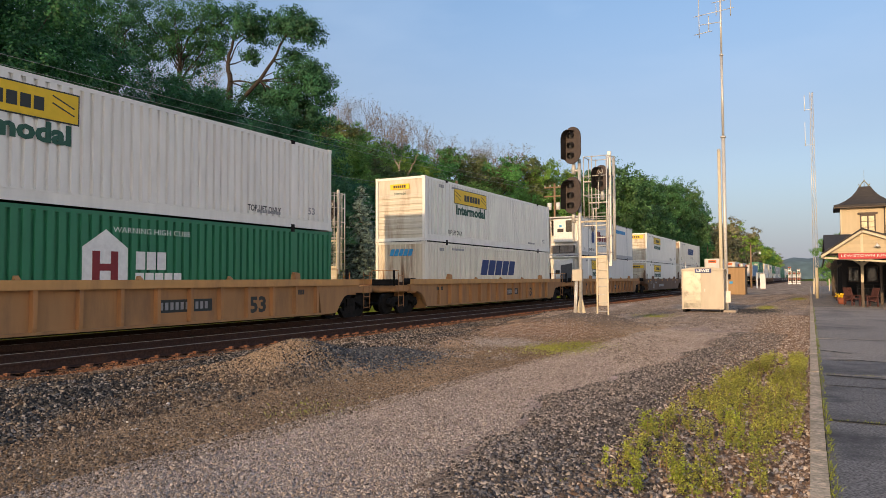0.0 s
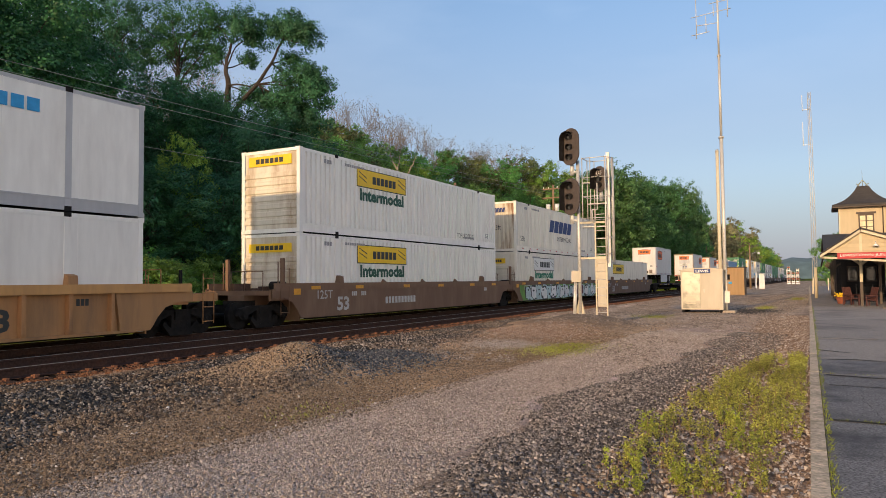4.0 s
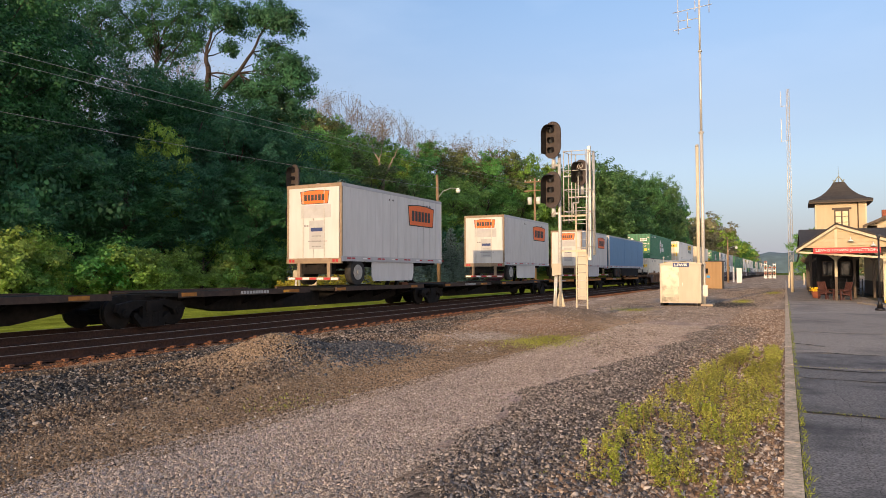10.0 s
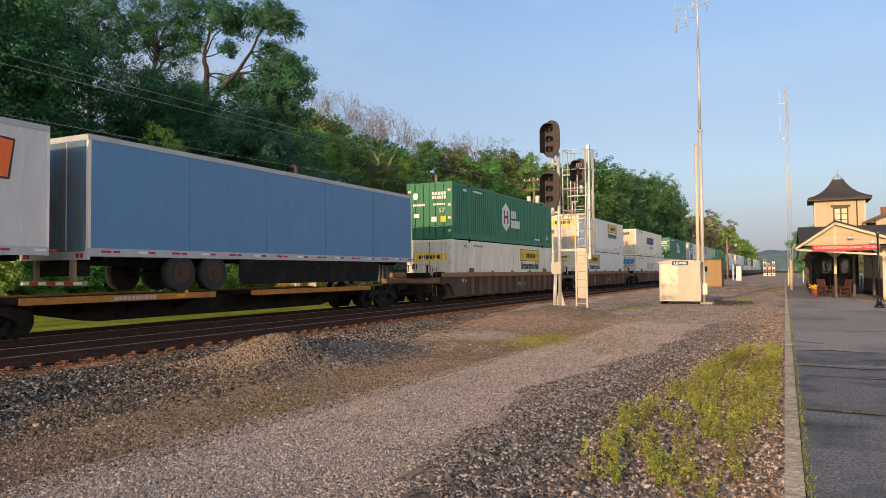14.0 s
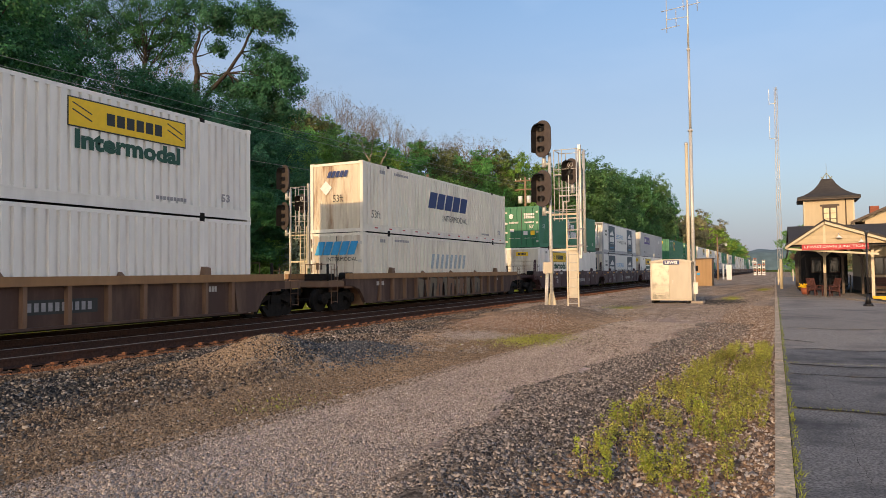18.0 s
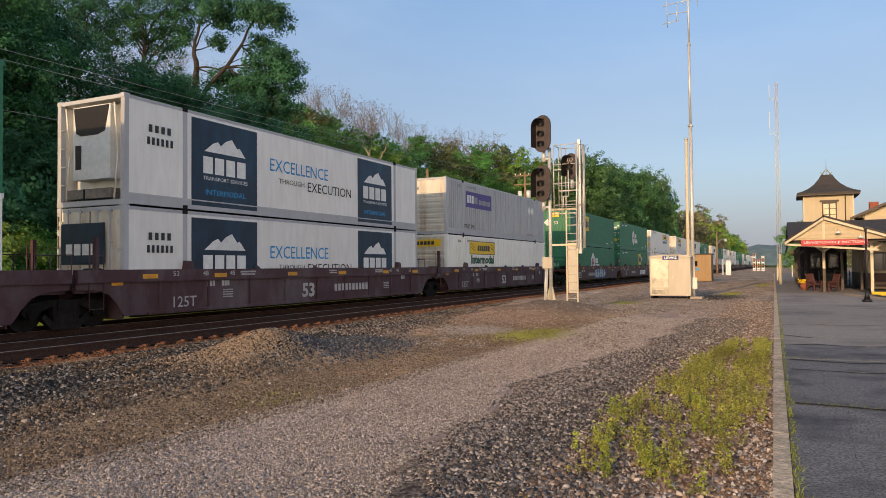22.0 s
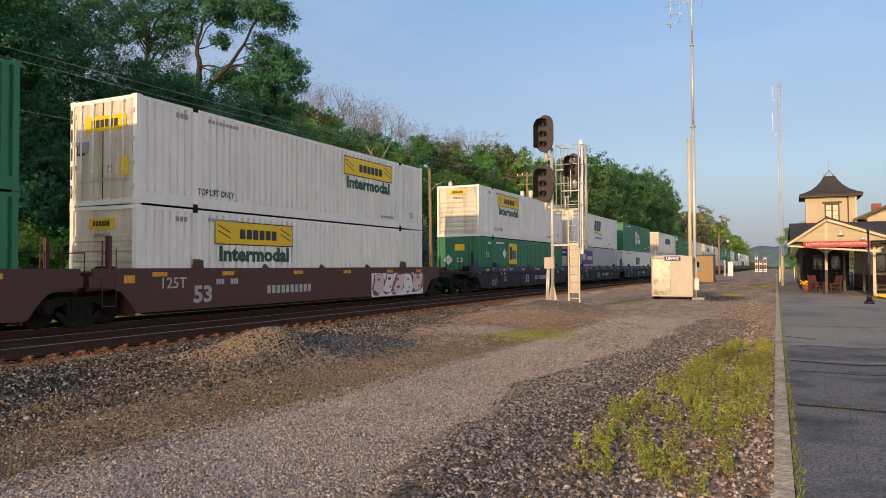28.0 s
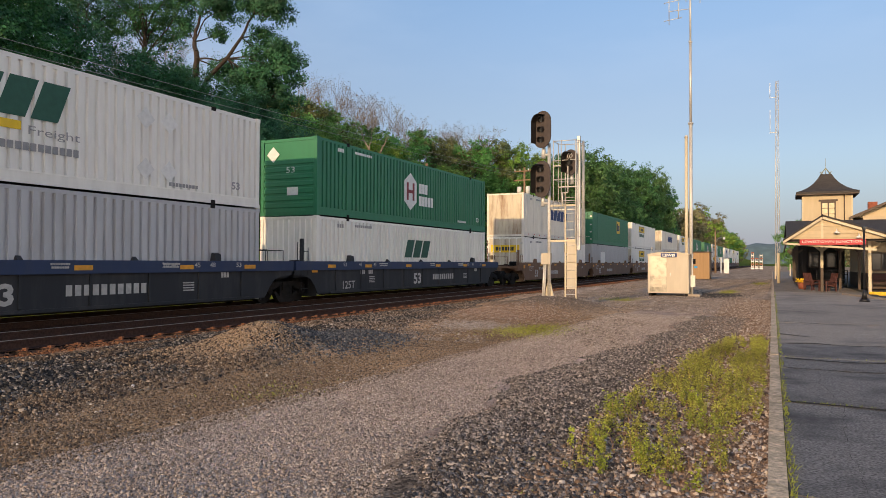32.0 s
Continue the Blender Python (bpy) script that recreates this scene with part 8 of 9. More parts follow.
REDWOOD = mat("red_brown_wood", (0.085, 0.03, 0.025), 0.7, 0, (9, 0.25))
bench(5.6, 51.0, 0, "red-brown slatted bench by the station wall", REDWOOD)
bench(7.5, 51.0, 0, "red-brown slatted bench by the station wall", REDWOOD)
bench(3.2, 55.5, 0, "dark slatted bench under the canopy", BLACKMETAL)
for x, y, t in ((2.35, 45.6, -60), (1.65, 47.0, 40)):
    a = thing("garden_chair", pose(x, y, 0.02, 0, 0, t), "red-brown wooden garden chair on the platform", "chair", "garden chairs")
    bm = bmesh.new()
    prism(bm, [(-0.3, 0.36), (0.3, 0.24), (0.3, 0.29), (-0.3, 0.41)], "x", -0.3, 0.3)
    part("seat", bm, REDWOOD, a)
    for k in range(5):
        bm = bmesh.new()
        prism(bm, [(0.22, 0.3), (0.26, 0.3), (0.48, 1.02), (0.44, 1.02)], "x", -0.29 + k * 0.118, -0.19 + k * 0.118)
        part("back_slat", bm, REDWOOD, a)
    for sx in (-0.36, 0.3):
        boxpart("arm", REDWOOD, a, (sx, sx + 0.08, -0.35, 0.35, 0.55, 0.59))
        boxpart("leg", REDWOOD, a, (sx, sx + 0.06, -0.32, -0.26, 0, 0.55))
        boxpart("leg", REDWOOD, a, (sx, sx + 0.06, 0.26, 0.32, 0, 0.55))
rk = thing("display_rack", pose(3.0, 53.0, 0.02), "dark metal rack under the canopy", "rack")
for z in (0.15, 0.5, 0.85, 1.1):
    boxpart("shelf", BLACKMETAL, rk, (-0.9, 0.9, -0.15, 0.15, z, z + 0.04))
for x in (-0.9, 0.0, 0.86):
    boxpart("upright", BLACKMETAL, rk, (x, x + 0.05, -0.15, 0.15, 0, 1.14))
pl = thing("planter", pose(1.15, 49.0, 0.02), "terracotta tub with yellow flowers", "planter")
bm = bmesh.new()
cyl(bm, (0, 0, 0), (0, 0, 0.4), 0.2, 0.28, n=14)
part("pot", bm, BRICKRED, pl)
bm = bmesh.new()
rr = random.Random(5)
for k in range(70):
    v = Vector((rr.gauss(0, 0.14), rr.gauss(0, 0.14), 0.42 + abs(rr.gauss(0, 0.1))))
    bmesh.ops.create_icosphere(bm, subdivisions=1, radius=0.045, matrix=Matrix.Translation(v))
part("flowers", bm, YELLOWSIGN, pl, "yellow flowers")

# ---- trees ----
def leaf_mesh(name, centres, radii, per, size, material, seed, flat=0.75, outward=None):
    """Many small folded leaves in clumps round the centres, as one mesh; outward: the way each clump faces."""
    r = np.random.default_rng(seed)
    c = np.repeat(np.asarray(centres, float), per, 0)
    rad = np.repeat(np.asarray(radii, float), per)[:, None]
    n = len(c)
    d = r.normal(0, 1, (n, 3))
    d /= np.linalg.norm(d, axis=1, keepdims=True)
    p = c + d * rad * r.uniform(0.3, 1.08, (n, 1)) * (1, 1, flat)
    face = d * 0.5 + r.normal(0, 0.42, (n, 3)) + (0, 0, 0.45)
    if outward is not None:
        face += np.repeat(np.asarray(outward, float), per, 0) * 0.7
    face /= np.maximum(np.linalg.norm(face, axis=1, keepdims=True), 1e-6)
    a = np.cross(face, r.normal(0, 1, (n, 3)))
    a /= np.maximum(np.linalg.norm(a, axis=1, keepdims=True), 1e-6)
    b = np.cross(a, face)
    s = r.uniform(0.6, 1.35, (n, 1)) * size
    v = np.stack([p - a * s * 0.5, p + b * s * 0.4 - face * s * 0.1, p + a * s * 0.6, p - b * s * 0.4 - face * s * 0.1], 1).reshape(-1, 3)
    me = bpy.data.meshes.new(name)
    me.vertices.add(len(v))
    me.vertices.foreach_set("co", v.ravel())
    me.loops.add(n * 4)
    me.loops.foreach_set("vertex_index", np.arange(n * 4))
    me.polygons.add(n)
    me.polygons.foreach_set("loop_start", np.arange(n) * 4)
    me.update(calc_edges=True)
    me.materials.append(material)
    return me


def limb(bm, a, b, r0, r1, seed, n=6, k=3):
    """A tapered limb with small bends."""
    r = random.Random(seed)
    a, b = Vector(a), Vector(b)
    prev = a
    L = (b - a).length
    for i in range(1, k + 1):
        t = i / k
        p = a.lerp(b, t) + Vector((r.uniform(-1, 1), r.uniform(-1, 1), r.uniform(-0.5, 1))) * L * 0.07 * (1 if i < k else 0)
        cyl(bm, prev, p, r0 + (r1 - r0) * (t - 1 / k), r0 + (r1 - r0) * t, n=n, caps=False)
        prev = p


def boughs(r, centre, size, clumps, small):
    """Leaf clumps over one bough: thick on its upper and outer side, ragged below."""
    cs, rs, ways = [], [], []
    while len(cs) < clumps:
        d = Vector((r.gauss(0, 1), r.gauss(0, 1), r.gauss(0.2, 0.9))).normalized()
        k = r.uniform(0.12, 1.25) ** 0.5 * (1.0 + 0.4 * noise.noise(d * 2.1 + centre * 0.37))
        if d.z < -0.35 and r.random() < 0.35:
            continue
        cs.append(centre + Vector((d.x, d.y, d.z * 0.85)) * size * k)
        rs.append(small * r.uniform(0.6, 1.5))
        ways.append(d)
    return cs, rs, ways


def broadleaf(seed, R, H, lobes, clumps, per, size, material, trunk_share=0.3, bark=None):
    """Meshes of one tree: trunk with limbs, and a crown of separate boughs with an uneven outline and gaps."""
    r = random.Random(seed)
    zc, rz = H * (0.5 + trunk_share / 2), H * (0.5 - trunk_share / 2)
    cs, rs, ways, hearts = [], [], [], []
    for i in range(lobes):
        u = -0.85 + 1.75 * (i + r.uniform(0.1, 0.9)) / lobes
        a = i * 2.4 + r.uniform(-0.5, 0.5)
        w = math.sqrt(max(0.05, 1 - min(0.98, u * u)))
        q = r.uniform(0.62, 0.86) if r.random() < 0.85 else r.uniform(0.2, 0.5)
        big = R * r.uniform(0.28, 0.46)
        h = Vector((math.cos(a) * w * R * q, math.sin(a) * w * R * q, zc + u * (rz - big * 0.6)))
        hearts.append(h)
        k = boughs(r, h, big, max(4, int(clumps * (big / R / 0.31) ** 2)), R * 0.095 + 0.15)
        cs += k[0]
        rs += k[1]
        ways += k[2]
    crown = leaf_mesh("crown", cs, rs, per, size, material, seed, 0.7, ways)
    bm = bmesh.new()
    top = Vector((r.uniform(-0.4, 0.4), r.uniform(-0.4, 0.4), H * (0.6 + trunk_share * 0.25)))
    limb(bm, (0, 0, -0.5), top, R * 0.05 + 0.05, R * 0.02, seed, 9, 5)
    for i, b in enumerate(hearts):
        t = max(0.2, min(0.98, (b.z - R * 0.5) / top.z))
        limb(bm, top * t, b, R * 0.014, R * 0.004, seed + i, 5, 3)
    return finish(bm, bark or BARK), crown


def bare_tree(seed, H, buds=0, leaf=None, size=0.1):
    """A slender tree in bud: forked trunk, fine twigs, a thin haze of small leaves."""
    r = random.Random(seed)
    bm = bmesh.new()
    tips = []

    def grow(p, d, L, rad, depth):
        q = p + d * L + Vector((r.gauss(0, 0.05), r.gauss(0, 0.05), 0)) * L
        cyl(bm, p, q, rad, rad * 0.72, n=5 if depth < 2 else 3, caps=False)
        if depth >= 6:
            tips.append(q)
            return
        kids = (1, 2, 3, 2, 2, 2)[depth] if depth else 3
        for _ in range(kids):
            wide = 0.22 if depth < 2 else 0.42
            nd = (d + Vector((r.gauss(0, wide), r.gauss(0, wide), r.gauss(0.12, 0.12)))).normalized()
            grow(q if r.random() < 0.65 else p.lerp(q, r.uniform(0.45, 0.9)), nd, L * r.uniform(0.52, 0.80), rad * 0.6, depth + 1)
        if depth in (1, 2, 3):
            grow(q, (d + Vector((r.gauss(0, 0.08), r.gauss(0, 0.08), 0.12))).normalized(), L * 0.74, rad * 0.7, depth + 1)
    grow(Vector((0, 0, -0.3)), Vector((r.gauss(0, 0.03), r.gauss(0, 0.03), 1)).normalized(), H * 0.30, H * 0.0065, 0)
    top = max(t.z for t in tips)
    bm.transform(Matrix.Diagonal((1, 1, H / top, 1)))
    tips = [Vector((t.x, t.y, t.z * H / top)) for t in tips]
    return finish(bm, GREYBARK), leaf_mesh("crown", tips, [0.42] * len(tips), max(1, buds), size, leaf or LEAF_OLIVE, seed)


def spruce(seed, H, R):
    r = random.Random(seed)
    bm = bmesh.new()
    cyl(bm, (0, 0, -0.3), (0, 0, H * 0.97), 0.16, 0.02, n=7)
    cs, rs = [], []
    z = 0.3
    while z < H * 0.98:
        k = (1 - z / H) ** 0.8
        n = max(3, int(9 * k) + 3)
        a0 = r.uniform(0, 6.28)
        for i in range(n):
            a = a0 + i * 6.283 / n + r.uniform(-0.2, 0.2)
            L = R * k * r.uniform(0.75, 1.15) + 0.1
            tip = Vector((math.cos(a) * L, math.sin(a) * L, z - r.uniform(-0.05, 0.38) * L))
            cyl(bm, (0, 0, z), tip, 0.025, 0.008, n=3, caps=False)
            m = max(2, int(L / 0.16))
            for j in range(1, m + 1):
                cs.append(Vector((0, 0, z)).lerp(tip, j / m))
                rs.append(0.12 + 0.05 * (1 - j / m))
        z += 0.13 + 0.10 * k
    return finish(bm, BARK), leaf_mesh("crown", cs, rs, 5, 0.13, NEEDLE, seed, 1.0)


def plant(kind, meshes, x, y, label, scale=(1, 1, 1), turn=None, group="", sink=0.0):
    r = random.Random(int(x * 31 + y * 17))
    t = thing(kind, pose(x, y, ground_z(x, y) - sink, 0, 0, r.uniform(0, 360) if turn is None else turn), label, "tree" if kind != "bush" else "bush", group)
    t.scale = scale
    piece("trunk", meshes[0], t)
    piece("crown", meshes[1], t)
    return t


def stand(kind, meshes, size, x, y, top, wide, label, group, turn=None):
    """Plant a tree of mesh size (radius, height) so that its top stands at the height top and its crown is wide across."""
    h = (top - ground_z(x, y)) / size[1]
    return plant(kind, meshes, x, y, label, (wide / 2 / size[0], wide / 2 / size[0], h), turn, group)


def weed_clumps(name, label, place, n, h, rad, leaf, per, seed, material=None, step=0.05):
    """Leafy weeds: small bunches of leaves stacked over each root, as one sheet."""
    r = np.random.default_rng(seed)
    cs, rs = [], []
    for x, y in place(r, n):
        z = ground_z(x, y) if x < 0.0 else 0.01
        top = h[0] + (h[1] - h[0]) * r.random() ** 1.5
        for _ in range(1 + int(top / 0.09)):
            a, lean = r.uniform(0, 6.28), r.uniform(0.1, 0.55) * top
            m = 1 + int(top / step)
            for q in range(m):
                t = (q + 0.5) / m
                cs.append((x + math.cos(a) * lean * t, y + math.sin(a) * lean * t, z + top * t * r.uniform(0.85, 1.1)))
                rs.append(rad * (1.1 - 0.4 * t) * r.uniform(0.6, 1.3))
    return tagged(new(name, leaf_mesh(name, cs, rs, per, leaf, material or WEED, seed)), label, "weeds", kind="stuff")


weed_clumps("weeds", "yellow-green leafy weeds growing in the gravel by the kerb", weed_place, 1050, (0.04, 0.21), 0.034, 0.017, 8, 21, None, 0.034)
weed_clumps("stray_weeds", "bright green leafy weeds standing apart in the gravel", stray_weed_place, 42, (0.08, 0.22), 0.030, 0.018, 8, 28, FRESHWEED, 0.036)
weed_clumps("seedlings", "tiny weed seedlings in the gravel by the kerb", low_weed_place, 150, (0.01, 0.05), 0.025, 0.014, 8, 26)
weed_clumps("kerb_weeds", "low weeds between kerb and asphalt", verge_place, 420, (0.01, 0.06), 0.028, 0.014, 8, 27, GRASSBLADE)
MAPLES = [broadleaf(101 + i, 6.0, 19, 20, 22, 62, 0.17, LEAF_DARK, 0.1) for i in range(3)]
TALLS = [broadleaf(106 + i, 7.0, 19, 22, 30, 66, 0.165, LEAF_DARK, 0.08) for i in range(2)]
CANOPY = broadleaf(131, 6.0, 21, 17, 16, 60, 0.15, LEAF_SHADE, 0.64)
MIDS = [broadleaf(141 + i, 5.0, 15, 17, 18, 40, 0.23, m, 0.08) for i, m in enumerate((LEAF_MID, LEAF_FRESH, leafy("dull_olive_leaf", (0.17, 0.20, 0.07), 0.4)))]
FRESH = broadleaf(151, 4.6, 14, 14, 15, 40, 0.22, LEAF_FRESH, 0.15)
RIGHTS = [broadleaf(161 + i, 6.4, 19, 26, 24, 34, 0.29, LEAF_DEEP, 0.06) for i in range(3)]
FAR = [broadleaf(171 + i, 6.0, 13, 12, 12, 26, 0.45, m, 0.08) for i, m in enumerate((LEAF_MID, LEAF_OLIVE, LEAF_FRESH))]
BUSHES = [broadleaf(181 + i, 2.2, 3.4, 10, 12, 48, 0.13, m, 0.0) for i, m in enumerate((LEAF_MID, LEAF_BRUSH, LEAF_DARK))]
BUDBROWN = leafy("budding_leaf", (0.25, 0.19, 0.12), 0.35)
BARE = [bare_tree(191, 17, 2), bare_tree(192, 17, 3, BUDBROWN, 0.11), bare_tree(194, 17, 1)]
HAZY = bare_tree(196, 15, 11, leafy("bronze_leaf", (0.21, 0.19, 0.085), 0.4), 0.17)
SPRUCES = [spruce(201 + i, 7.6, 2.3) for i in range(2)]


def spreading_tree():
    """The forked tree whose limbs stand out against the sky, its boughs set along the limbs."""
    r = random.Random(131)
    base = Vector((-44.1, 44, ground_z(-44.1, 44)))
    at = lambda x, z, d=0.0: Vector((x - 0.5, 44 + d, z))
    fork, bend, rise, crest = at(-43.7, 16.6), at(-43.2, 18.4, -0.2), at(-43.7, 20.0), at(-43.4, 22.2, 0.3)
    spring, elbow, bow, tip = at(-42.6, 15.6, -0.4), at(-39.6, 17.9, -0.6), at(-38.1, 19.4, -0.6), at(-36.9, 21.2, -0.5)
    bm = bmesh.new()
    for a, b, r0, r1 in ((base - Vector((0, 0, 0.5)), at(-43.5, 14.0), 0.50, 0.42), (at(-43.5, 14.0), fork, 0.42, 0.36), (fork, bend, 0.36, 0.29), (bend, rise, 0.28, 0.2), (rise, crest, 0.19, 0.12),
                         (at(-43.5, 14.0), spring, 0.3, 0.24), (spring, elbow, 0.24, 0.18), (elbow, bow, 0.18, 0.14), (bow, tip, 0.14, 0.09), (tip, at(-34.9, 20.5, -0.8), 0.07, 0.03),
                         (bend, at(-41.4, 18.2, 0.4), 0.11, 0.07), (at(-41.4, 18.2, 0.4), at(-39.0, 18.9, 0.6), 0.07, 0.04), (rise, at(-42.0, 21.4, -0.6), 0.1, 0.05), (at(-42.0, 21.4, -0.6), at(-40.0, 21.8, -0.8), 0.06, 0.03)):
        limb(bm, a, b, r0 * 0.8, r1 * 0.8, r.randrange(999), 8, 3)
    cs, rs, ways = [], [], []
    for x, z, d, big, n, root in ((-35.8, 21.7, -0.8, 1.25, 20, tip), (-34.6, 21.0, -0.6, 0.95, 12, tip), (-37.6, 22.3, -0.2, 1.2, 15, tip), (-37.4, 20.0, 0.8, 0.6, 5, bow),
                                 (-40.3, 22.2, -0.8, 1.4, 18, crest), (-42.4, 23.8, 0.3, 1.4, 13, crest), (-45.4, 24.2, 0.8, 1.3, 9, crest), (-41.9, 20.5, 0.9, 0.7, 6, rise),
                                 (-45.4, 21.6, 0.6, 0.8, 7, rise), (-41.2, 17.4, 0.8, 1.0, 12, bend), (-39.6, 16.6, 1.0, 0.9, 10, elbow), (-37.2, 18.3, 0.6, 1.0, 12, bow), (-35.0, 18.0, 0.2, 1.15, 18, elbow),
                                 (-33.9, 16.6, 0.0, 1.2, 20, elbow), (-36.6, 16.0, -0.6, 1.5, 26, elbow), (-34.9, 14.4, -0.4, 1.5, 24, elbow), (-37.6, 13.4, -1.0, 1.7, 26, spring),
                                 (-35.9, 11.8, -0.6, 1.5, 20, spring), (-45.9, 17.4, 0.8, 0.8, 7, fork), (-46.4, 14.6, 0.4, 1.5, 18, fork)):
        h = at(x, z, d)
        limb(bm, root, h, 0.07, 0.02, r.randrange(999), 5, 3)
        k = boughs(r, h, big * 1.22, int(n * 3.3), 0.5)
        for c in k[0][::3]:
            limb(bm, h, c, 0.018, 0.006, r.randrange(999), 3, 2)
        cs, rs, ways = cs + k[0], rs + k[1], ways + k[2]
    crown = leaf_mesh("crown", [c - base for c in cs], rs, 66, 0.155, LEAF_SHADE, 133, 0.85, ways)
    bm.transform(Matrix.Translation(-base))
    t = thing("open_crowned_tree", pose(*base), "tall forked tree with an open crown against the sky", "tree", "trees of the wood behind the tracks")
    piece("trunk", finish(bm, mat("dark_bark", (0.045, 0.034, 0.028), 0.95, 0, (9, 0.4), (2.5, 0.5, (0.09, 0.07, 0.055)), 0.8)), t)
    piece("crown", crown, t)


spreading_tree()
wood = "trees of the wood behind the tracks"
MAPLE, MID, BARESIZE = (6.0, 19), (5.0, 15), (4.0, 17)
maple_l = "large dark green maple at the edge of the wood"
k = 0
for x, y, top in ((-38.0, 21.0, 20), (-42.5, 24.5, 21), (-48, 27.0, 22), (-40.7, 17.0, 20)):
    stand("maple_tree", TALLS[k % 2], (7.0, 19), x, y, top, 13, maple_l, wood)
    k += 1
for x, y, top, wide in ((-40.7, 27, 14.8, 9), (-41.4, 30.5, 12.6, 9), (-43.3, 34, 13.8, 8), (-42.2, 36.5, 17.4, 9), (-44.5, 40, 18.6, 9),
                        (-38.1, 37, 15.4, 9), (-33.9, 36.5, 13.2, 8), (-36.5, 40.5, 15.0, 9), (-32.6, 39.5, 12.2, 8), (-49, 36, 13.0, 8), (-47.5, 43, 18.4, 9), (-40, 41, 16.0, 8)):
    stand("maple_tree", MAPLES[k % 3], MAPLE, x, y, top, wide, maple_l, wood)
    k += 1
# unseen trees added behind the camera to shade those in view
for x, y, top in ((-44, 11, 22), (-50, 13, 23), (-38.5, 7, 20), (-35.5, 12, 18), (-45, 2, 23), (-51, 1, 24), (-39, -5, 22), (-46, -9, 25)):
    stand("maple_tree", MAPLES[k % 3], MAPLE, x, y, top, 11, maple_l, wood)
    k += 1
for x, y, top, wide in ((-50.5, 44.5, 27.5, 10), (-54.5, 41, 27, 11)):
    stand("tall_tree", CANOPY, (6.0, 21), x, y, top, wide, "tall tree with a high dark crown and a bare trunk", wood)
front_l = "leafy understory tree hiding the trunks"
for x, y, top in ((-33.5, 21, 8.8), (-35.1, 25, 8.0), (-33.0, 27, 8.4), (-33.6, 30, 8.8), (-32.7, 32.5, 8.6), (-31.4, 35, 9.0), (-31.1, 38.5, 9.2), (-32, 42, 9.0), (-33, 46, 9.6), (-35, 50, 10.5)):
    stand("understory_tree", MAPLES[k % 3], MAPLE, x, y, top, 7.0, front_l, wood)
    k += 1
stand("young_tree", FRESH, (4.6, 14), -33.6, 30.2, 11.0, 3.6, "fresh yellow-green young tree", wood)
full_l = "full green tree in the wood behind the tracks"
for x, y, top, j, wide in ((-46.5, 60, 17.2, 2, 10), (-49.5, 66, 19.0, 0, 9), (-48.0, 70, 17.6, 0, 9), (-46.0, 73, 16.0, 0, 9), (-42.7, 78, 16.4, 0, 9), (-40.7, 82, 16.8, 2, 9), (-38.5, 88, 16.6, 0, 9),
                           (-37.2, 93, 17.2, 2, 9), (-34.9, 96, 17.0, 1, 8), (-32.8, 101, 16.4, 1, 8), (-40, 54, 12.5, 0, 8), (-43, 56, 15.0, 0, 8), (-39, 62, 11.5, 2, 8), (-37.5, 68, 11.0, 0, 8), (-36.5, 76, 11.5, 0, 8), (-35.5, 84, 12, 0, 8), (-33.5, 92, 12.5, 0, 8), (-53, 62, 17.5, 2, 10), (-54, 70, 17.5, 0, 11), (-50, 80, 17.5, 0, 10)):
    stand("broadleaf_tree", MIDS[j], MID, x, y, top + 2.4, wide * 1.12, full_l, wood)
for x, y, top, wide in ((-41.3, 70.5, 16.4, 7), (-44.0, 74, 15.6, 6), (-36, 72.5, 9.0, 5), (-37.5, 98, 17, 7)):
    stand("young_tree", FRESH, (4.6, 14), x, y, top, wide, "fresh yellow-green young tree", wood)
for x, y, top, j in ((-56.3, 72, 23.4, 2), (-56.4, 76, 26.0, 0), (-53.8, 78, 26.6, 0), (-49.2, 74, 23.6, 2), (-50.7, 80, 25.6, 1), (-49.1, 84, 24.2, 0), (-46.2, 86, 23.0, 1), (-43.3, 90, 22.0, 1), (-41.1, 92, 21.6, 1), (-39.9, 96, 22.4, 1), (-38.6, 100, 20.8, 2),
                     (-70.4, 52, 25.0, 0), (-64.0, 52, 25.0, 2), (-58.5, 55, 26.0, 0), (-53.5, 50, 23.0, 2)):
    stand("bare_tree", BARE[j], BARESIZE, x, y, top, 11, "leafless grey-brown tree above the wood", wood)
for x, y, top, wide in ((-39.8, 88, 19.4, 8), (-37.8, 92.5, 19.0, 8), (-42.0, 86, 18.6, 7), (-50.5, 68.5, 19.8, 6), (-36.0, 96, 18.0, 7)):
    stand("budding_tree", HAZY, (4.5, 15), x, y, top, wide, "bronze-green tree just coming into leaf", wood)
pf = thing("dead_tree", pose(-40.0, 66, ground_z(-40, 66)), "pale dead forked tree among the green", "tree", wood)
bm = bmesh.new()
pz = -ground_z(-40, 66)
for a, b, r0, r1 in (((0, 0, -0.4), (0.0, 0, 12.4 + pz), 0.26, 0.2), ((0, 0, 12.4 + pz), (-1.7, 0.2, 16.0 + pz), 0.15, 0.04), ((0, 0, 12.2 + pz), (1.0, -0.2, 13.6 + pz), 0.14, 0.09), ((1.0, -0.2, 13.6 + pz), (1.9, -0.2, 15.2 + pz), 0.09, 0.03), ((-0.6, 0, 13.8 + pz), (-0.2, 0, 16.0 + pz), 0.07, 0.02)):
    limb(bm, a, b, r0, r1, 3, 7, 4)
part("trunk", bm, mat("pale_bark", (0.34, 0.28, 0.21), 0.9, 0, (9, 0.3), (2.5, 0.4, (0.2, 0.16, 0.12)), 0.5), pf)
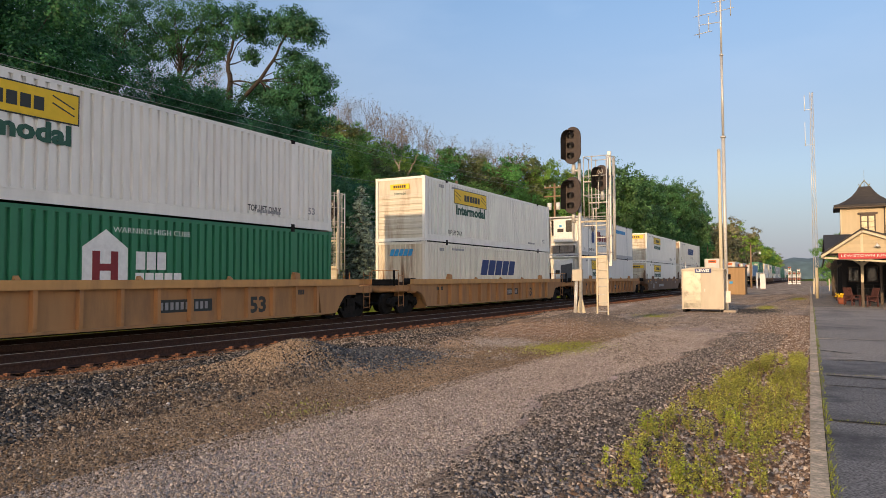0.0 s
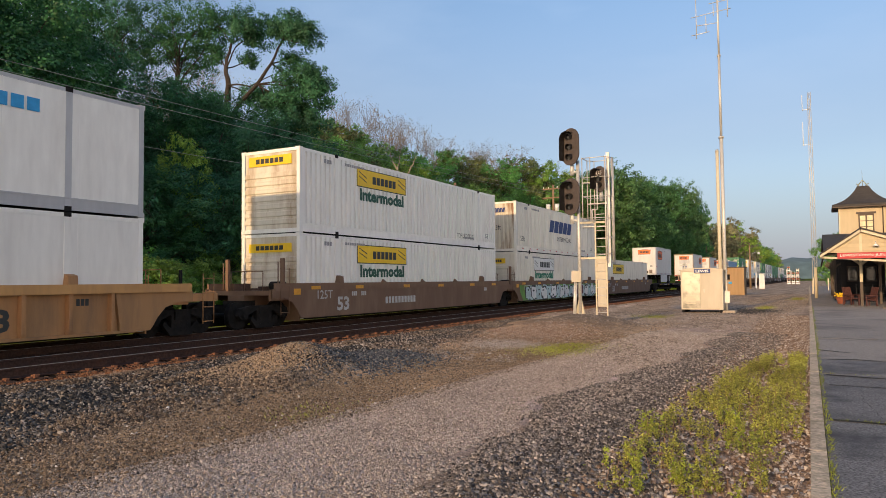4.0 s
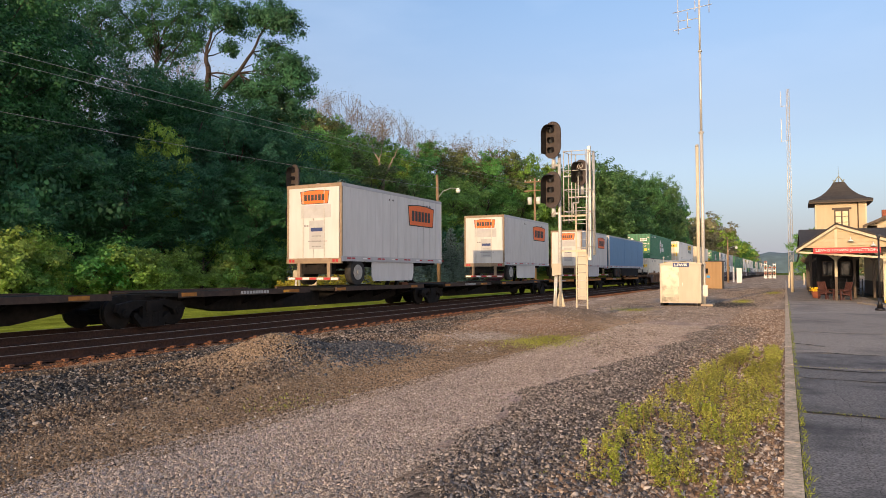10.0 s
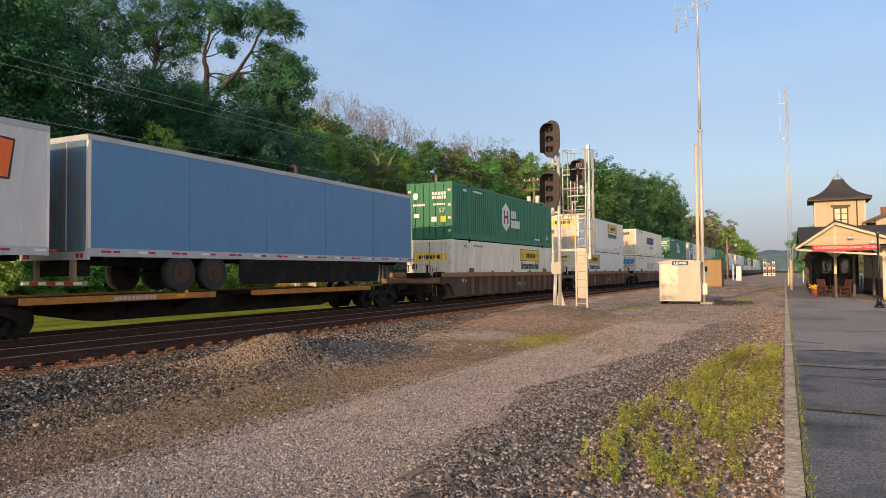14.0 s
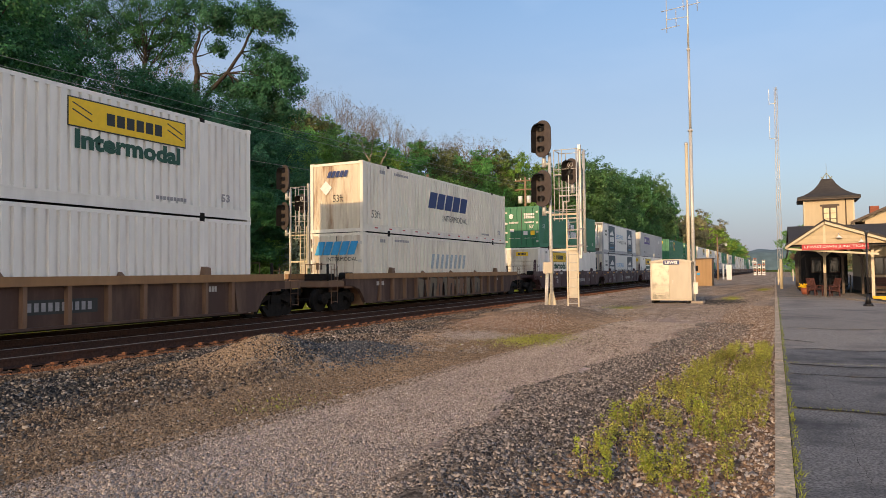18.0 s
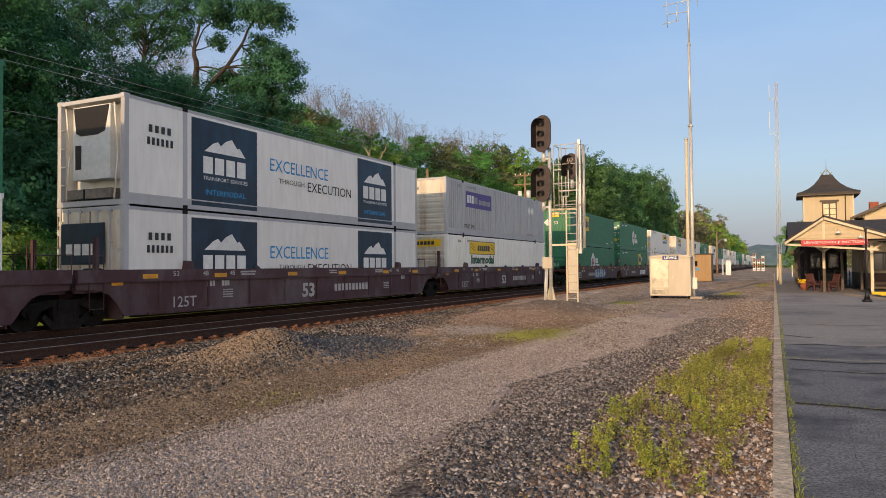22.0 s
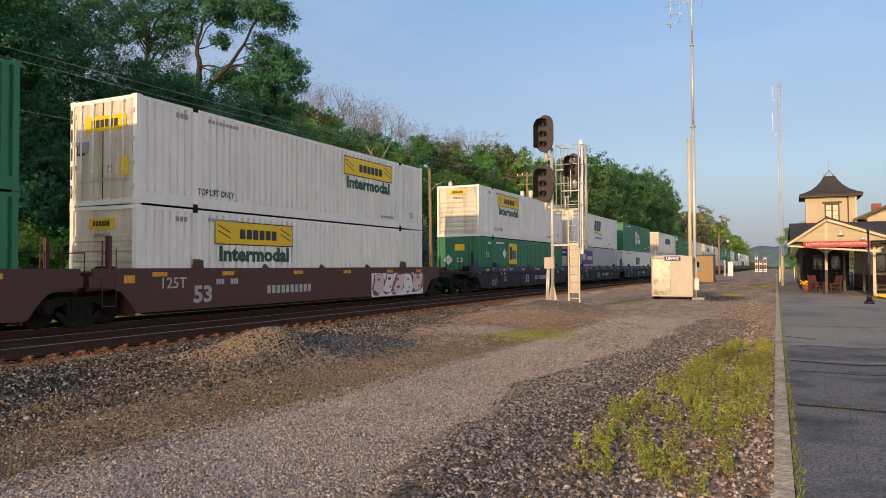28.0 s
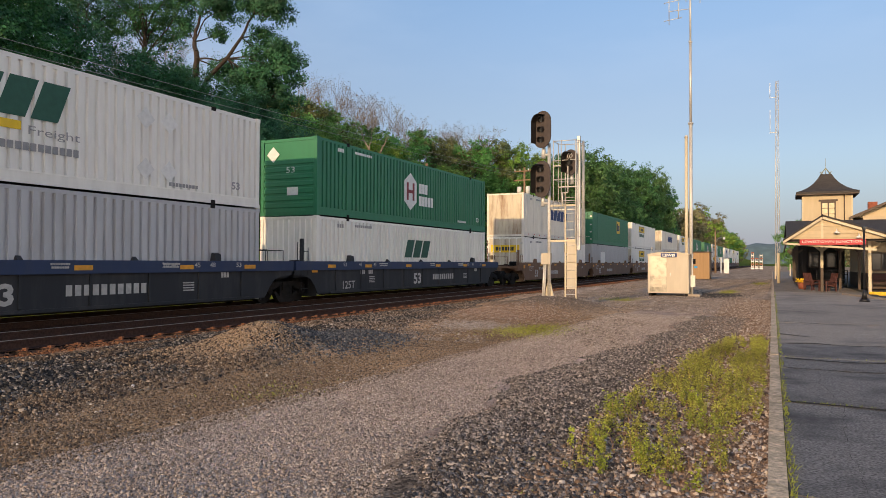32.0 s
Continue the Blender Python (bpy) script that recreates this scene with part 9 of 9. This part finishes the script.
for x, y, s, j in ((-30, 43.2, 1.04, 0), (-31.5, 45.6, 1.2, 1), (-30.5, 49.2, 1.1, 0), (-30, 53, 0.95, 1), (-32, 56.0, 1.0, 0), (-31, 59.5, 0.9, 1), (-31, 64, 0.85, 0), (-31.5, 69.0, 0.9, 1), (-30.5, 40.0, 0.8, 1)):
    x, y, s = x * 0.93, y * 0.93, s * 0.93
    plant("spruce_tree", SPRUCES[j], x, y, "blue-green spruce on the lawn", (s, s, s), group="spruces on the lawn")
for x, y, top, wide, j in ((-31.5, 98, 16.4, 11, 0), (-28.5, 106, 19.4, 13, 1), (-27.6, 118, 20.2, 13, 2), (-27.4, 141, 21.8, 12, 0), (-25.2, 151, 22.0, 11, 1), (-25.6, 165, 20.4, 10, 2), (-31, 130, 17.5, 12, 1), (-34, 112, 18.5, 13, 2), (-32, 148, 19, 13, 0), (-30, 175, 17, 12, 1)):
    stand("roadside_tree", RIGHTS[j], (6.4, 19), x, y, top, wide, "tall rounded green tree beside the tracks", "trees beside the tracks")
for i in range(26):
    x, y = -27 - 12 * rng.random(), 200 + i * 17
    s = 1.25 + 0.5 * rng.random()
    plant("far_tree", FAR[(0, 1, 1, 2)[i % 4]], x, y, "distant tree along the line", (s, s, s), group="distant trees")
for i in range(10):
    x, y = 4 + 26 * rng.random(), 130 + i * 45
    plant("far_tree", FAR[i % 3], x, y, "distant tree beyond the station", (0.7, 0.7, 0.6 + 0.2 * rng.random()), group="distant trees")
plant("broadleaf_tree", MIDS[0], 1.9, 112, "green tree beyond the station platform", (0.5, 0.5, 0.55))
brush = "brush along the bank"
for i in range(34):
    y = 13 + i * 1.0 + rng.uniform(-0.4, 0.4)
    x = -29.8 - 2.2 * rng.random()
    s = 0.6 + 0.5 * rng.random()
    plant("bush", BUSHES[(1, 1, 0, 1)[i % 4]], x, y, "leafy green brush on the bank", (s, s, s * (0.7 + 0.5 * rng.random())), group=brush, sink=0.3)
for i in range(26):
    y = 60 + i * 4.6 + rng.uniform(-1, 1)
    s = 0.9 + 0.7 * rng.random()
    plant("bush", BUSHES[(0, 2, 2)[i % 3]], -33.5 - 2 * rng.random(), y, "dark leafy brush under the trees", (s, s, s * 1.2), group=brush, sink=0.3)
for i in range(14):
    plant("bush", BUSHES[2], -34 - rng.random() * 4, 16 + i * 2.4, "dark leafy brush under the trees", (1.6, 1.6, 2.2), group=brush, sink=0.3)
hd = thing("hedge", pose(-27.4, 39.8, 0), "low clipped yellow-green hedge on the lawn", "hedge")
hc = [(rng.uniform(-0.8, 0.8), y_, (1.5 - 0.012 * y_ * y_) * rng.random() ** 0.5) for y_ in rng.uniform(-6, 6, 640)]
piece("foliage", leaf_mesh("foliage", hc, [0.22] * len(hc), 26, 0.11, HEDGELEAF, 77), hd)
bp = plant("bush", broadleaf(301, 1.4, 1.8, 7, 8, 50, 0.12, leafy("purple_leaf", (0.11, 0.025, 0.03)), 0.0), -27.5, 66, "dark red-leaved shrub on the lawn", (1, 1, 1))

# ---- distance ----
hills = bpy.data.meshes.new("hills")
hv, hf = [], []
for i in range(121):
    x = -1700 + i * 30
    h = 46 + 16 * noise.noise((x * 0.004, 3.0, 0)) + 5 * noise.noise((x * 0.03, 0, 0)) - 26 * max(0, min(1, (-60 - x) / 120)) * (x > -400)
    hv += [(x, 1500, -5), (x, 1560, h * 0.75), (x, 1700, h), (x, 2000, 0)]
for i in range(120):
    for q in range(3):
        hf.append((i * 4 + q, i * 4 + 4 + q, i * 4 + 5 + q, i * 4 + 1 + q))
hills.from_pydata(hv, [], hf)
hills.polygons.foreach_set("use_smooth", [True] * len(hills.polygons))
# no haze in the air here: its blue is put into the ridge's colour
hills.materials.append(mat("hazy_woods", (0.095, 0.15, 0.165), 1.0, 0, (0.05, 0.25), (0.012, 0.4, (0.15, 0.22, 0.26)), 0))
tagged(new("backdrop", hills), "long wooded ridge in the haze", "hills", kind="structure")


def motions():
    for ob, s, z in MOVERS:
        walk(ob, [(0.0, pose(XT, s, z)), (16.0, pose(XT, s - SPEED * 16, z)), (32.0, pose(XT, s - SPEED * 32, z))])
    # the wheels roll; alike wheelsets share one set of keys
    turns = {}
    for w, k in WHEELS:
        if k not in turns:
            walk(w, [(i / FPS, pose(0, k, 0, math.degrees(SPEED / 0.42) * i / FPS)) for i in range(32 * FPS + 1)])
            turns[k] = w
        else:
            w.rotation_mode = "QUATERNION"
            w.animation_data_create()
            w.animation_data.action = turns[k].animation_data.action
            w.animation_data.action_slot = turns[k].animation_data.action_slot


motions()
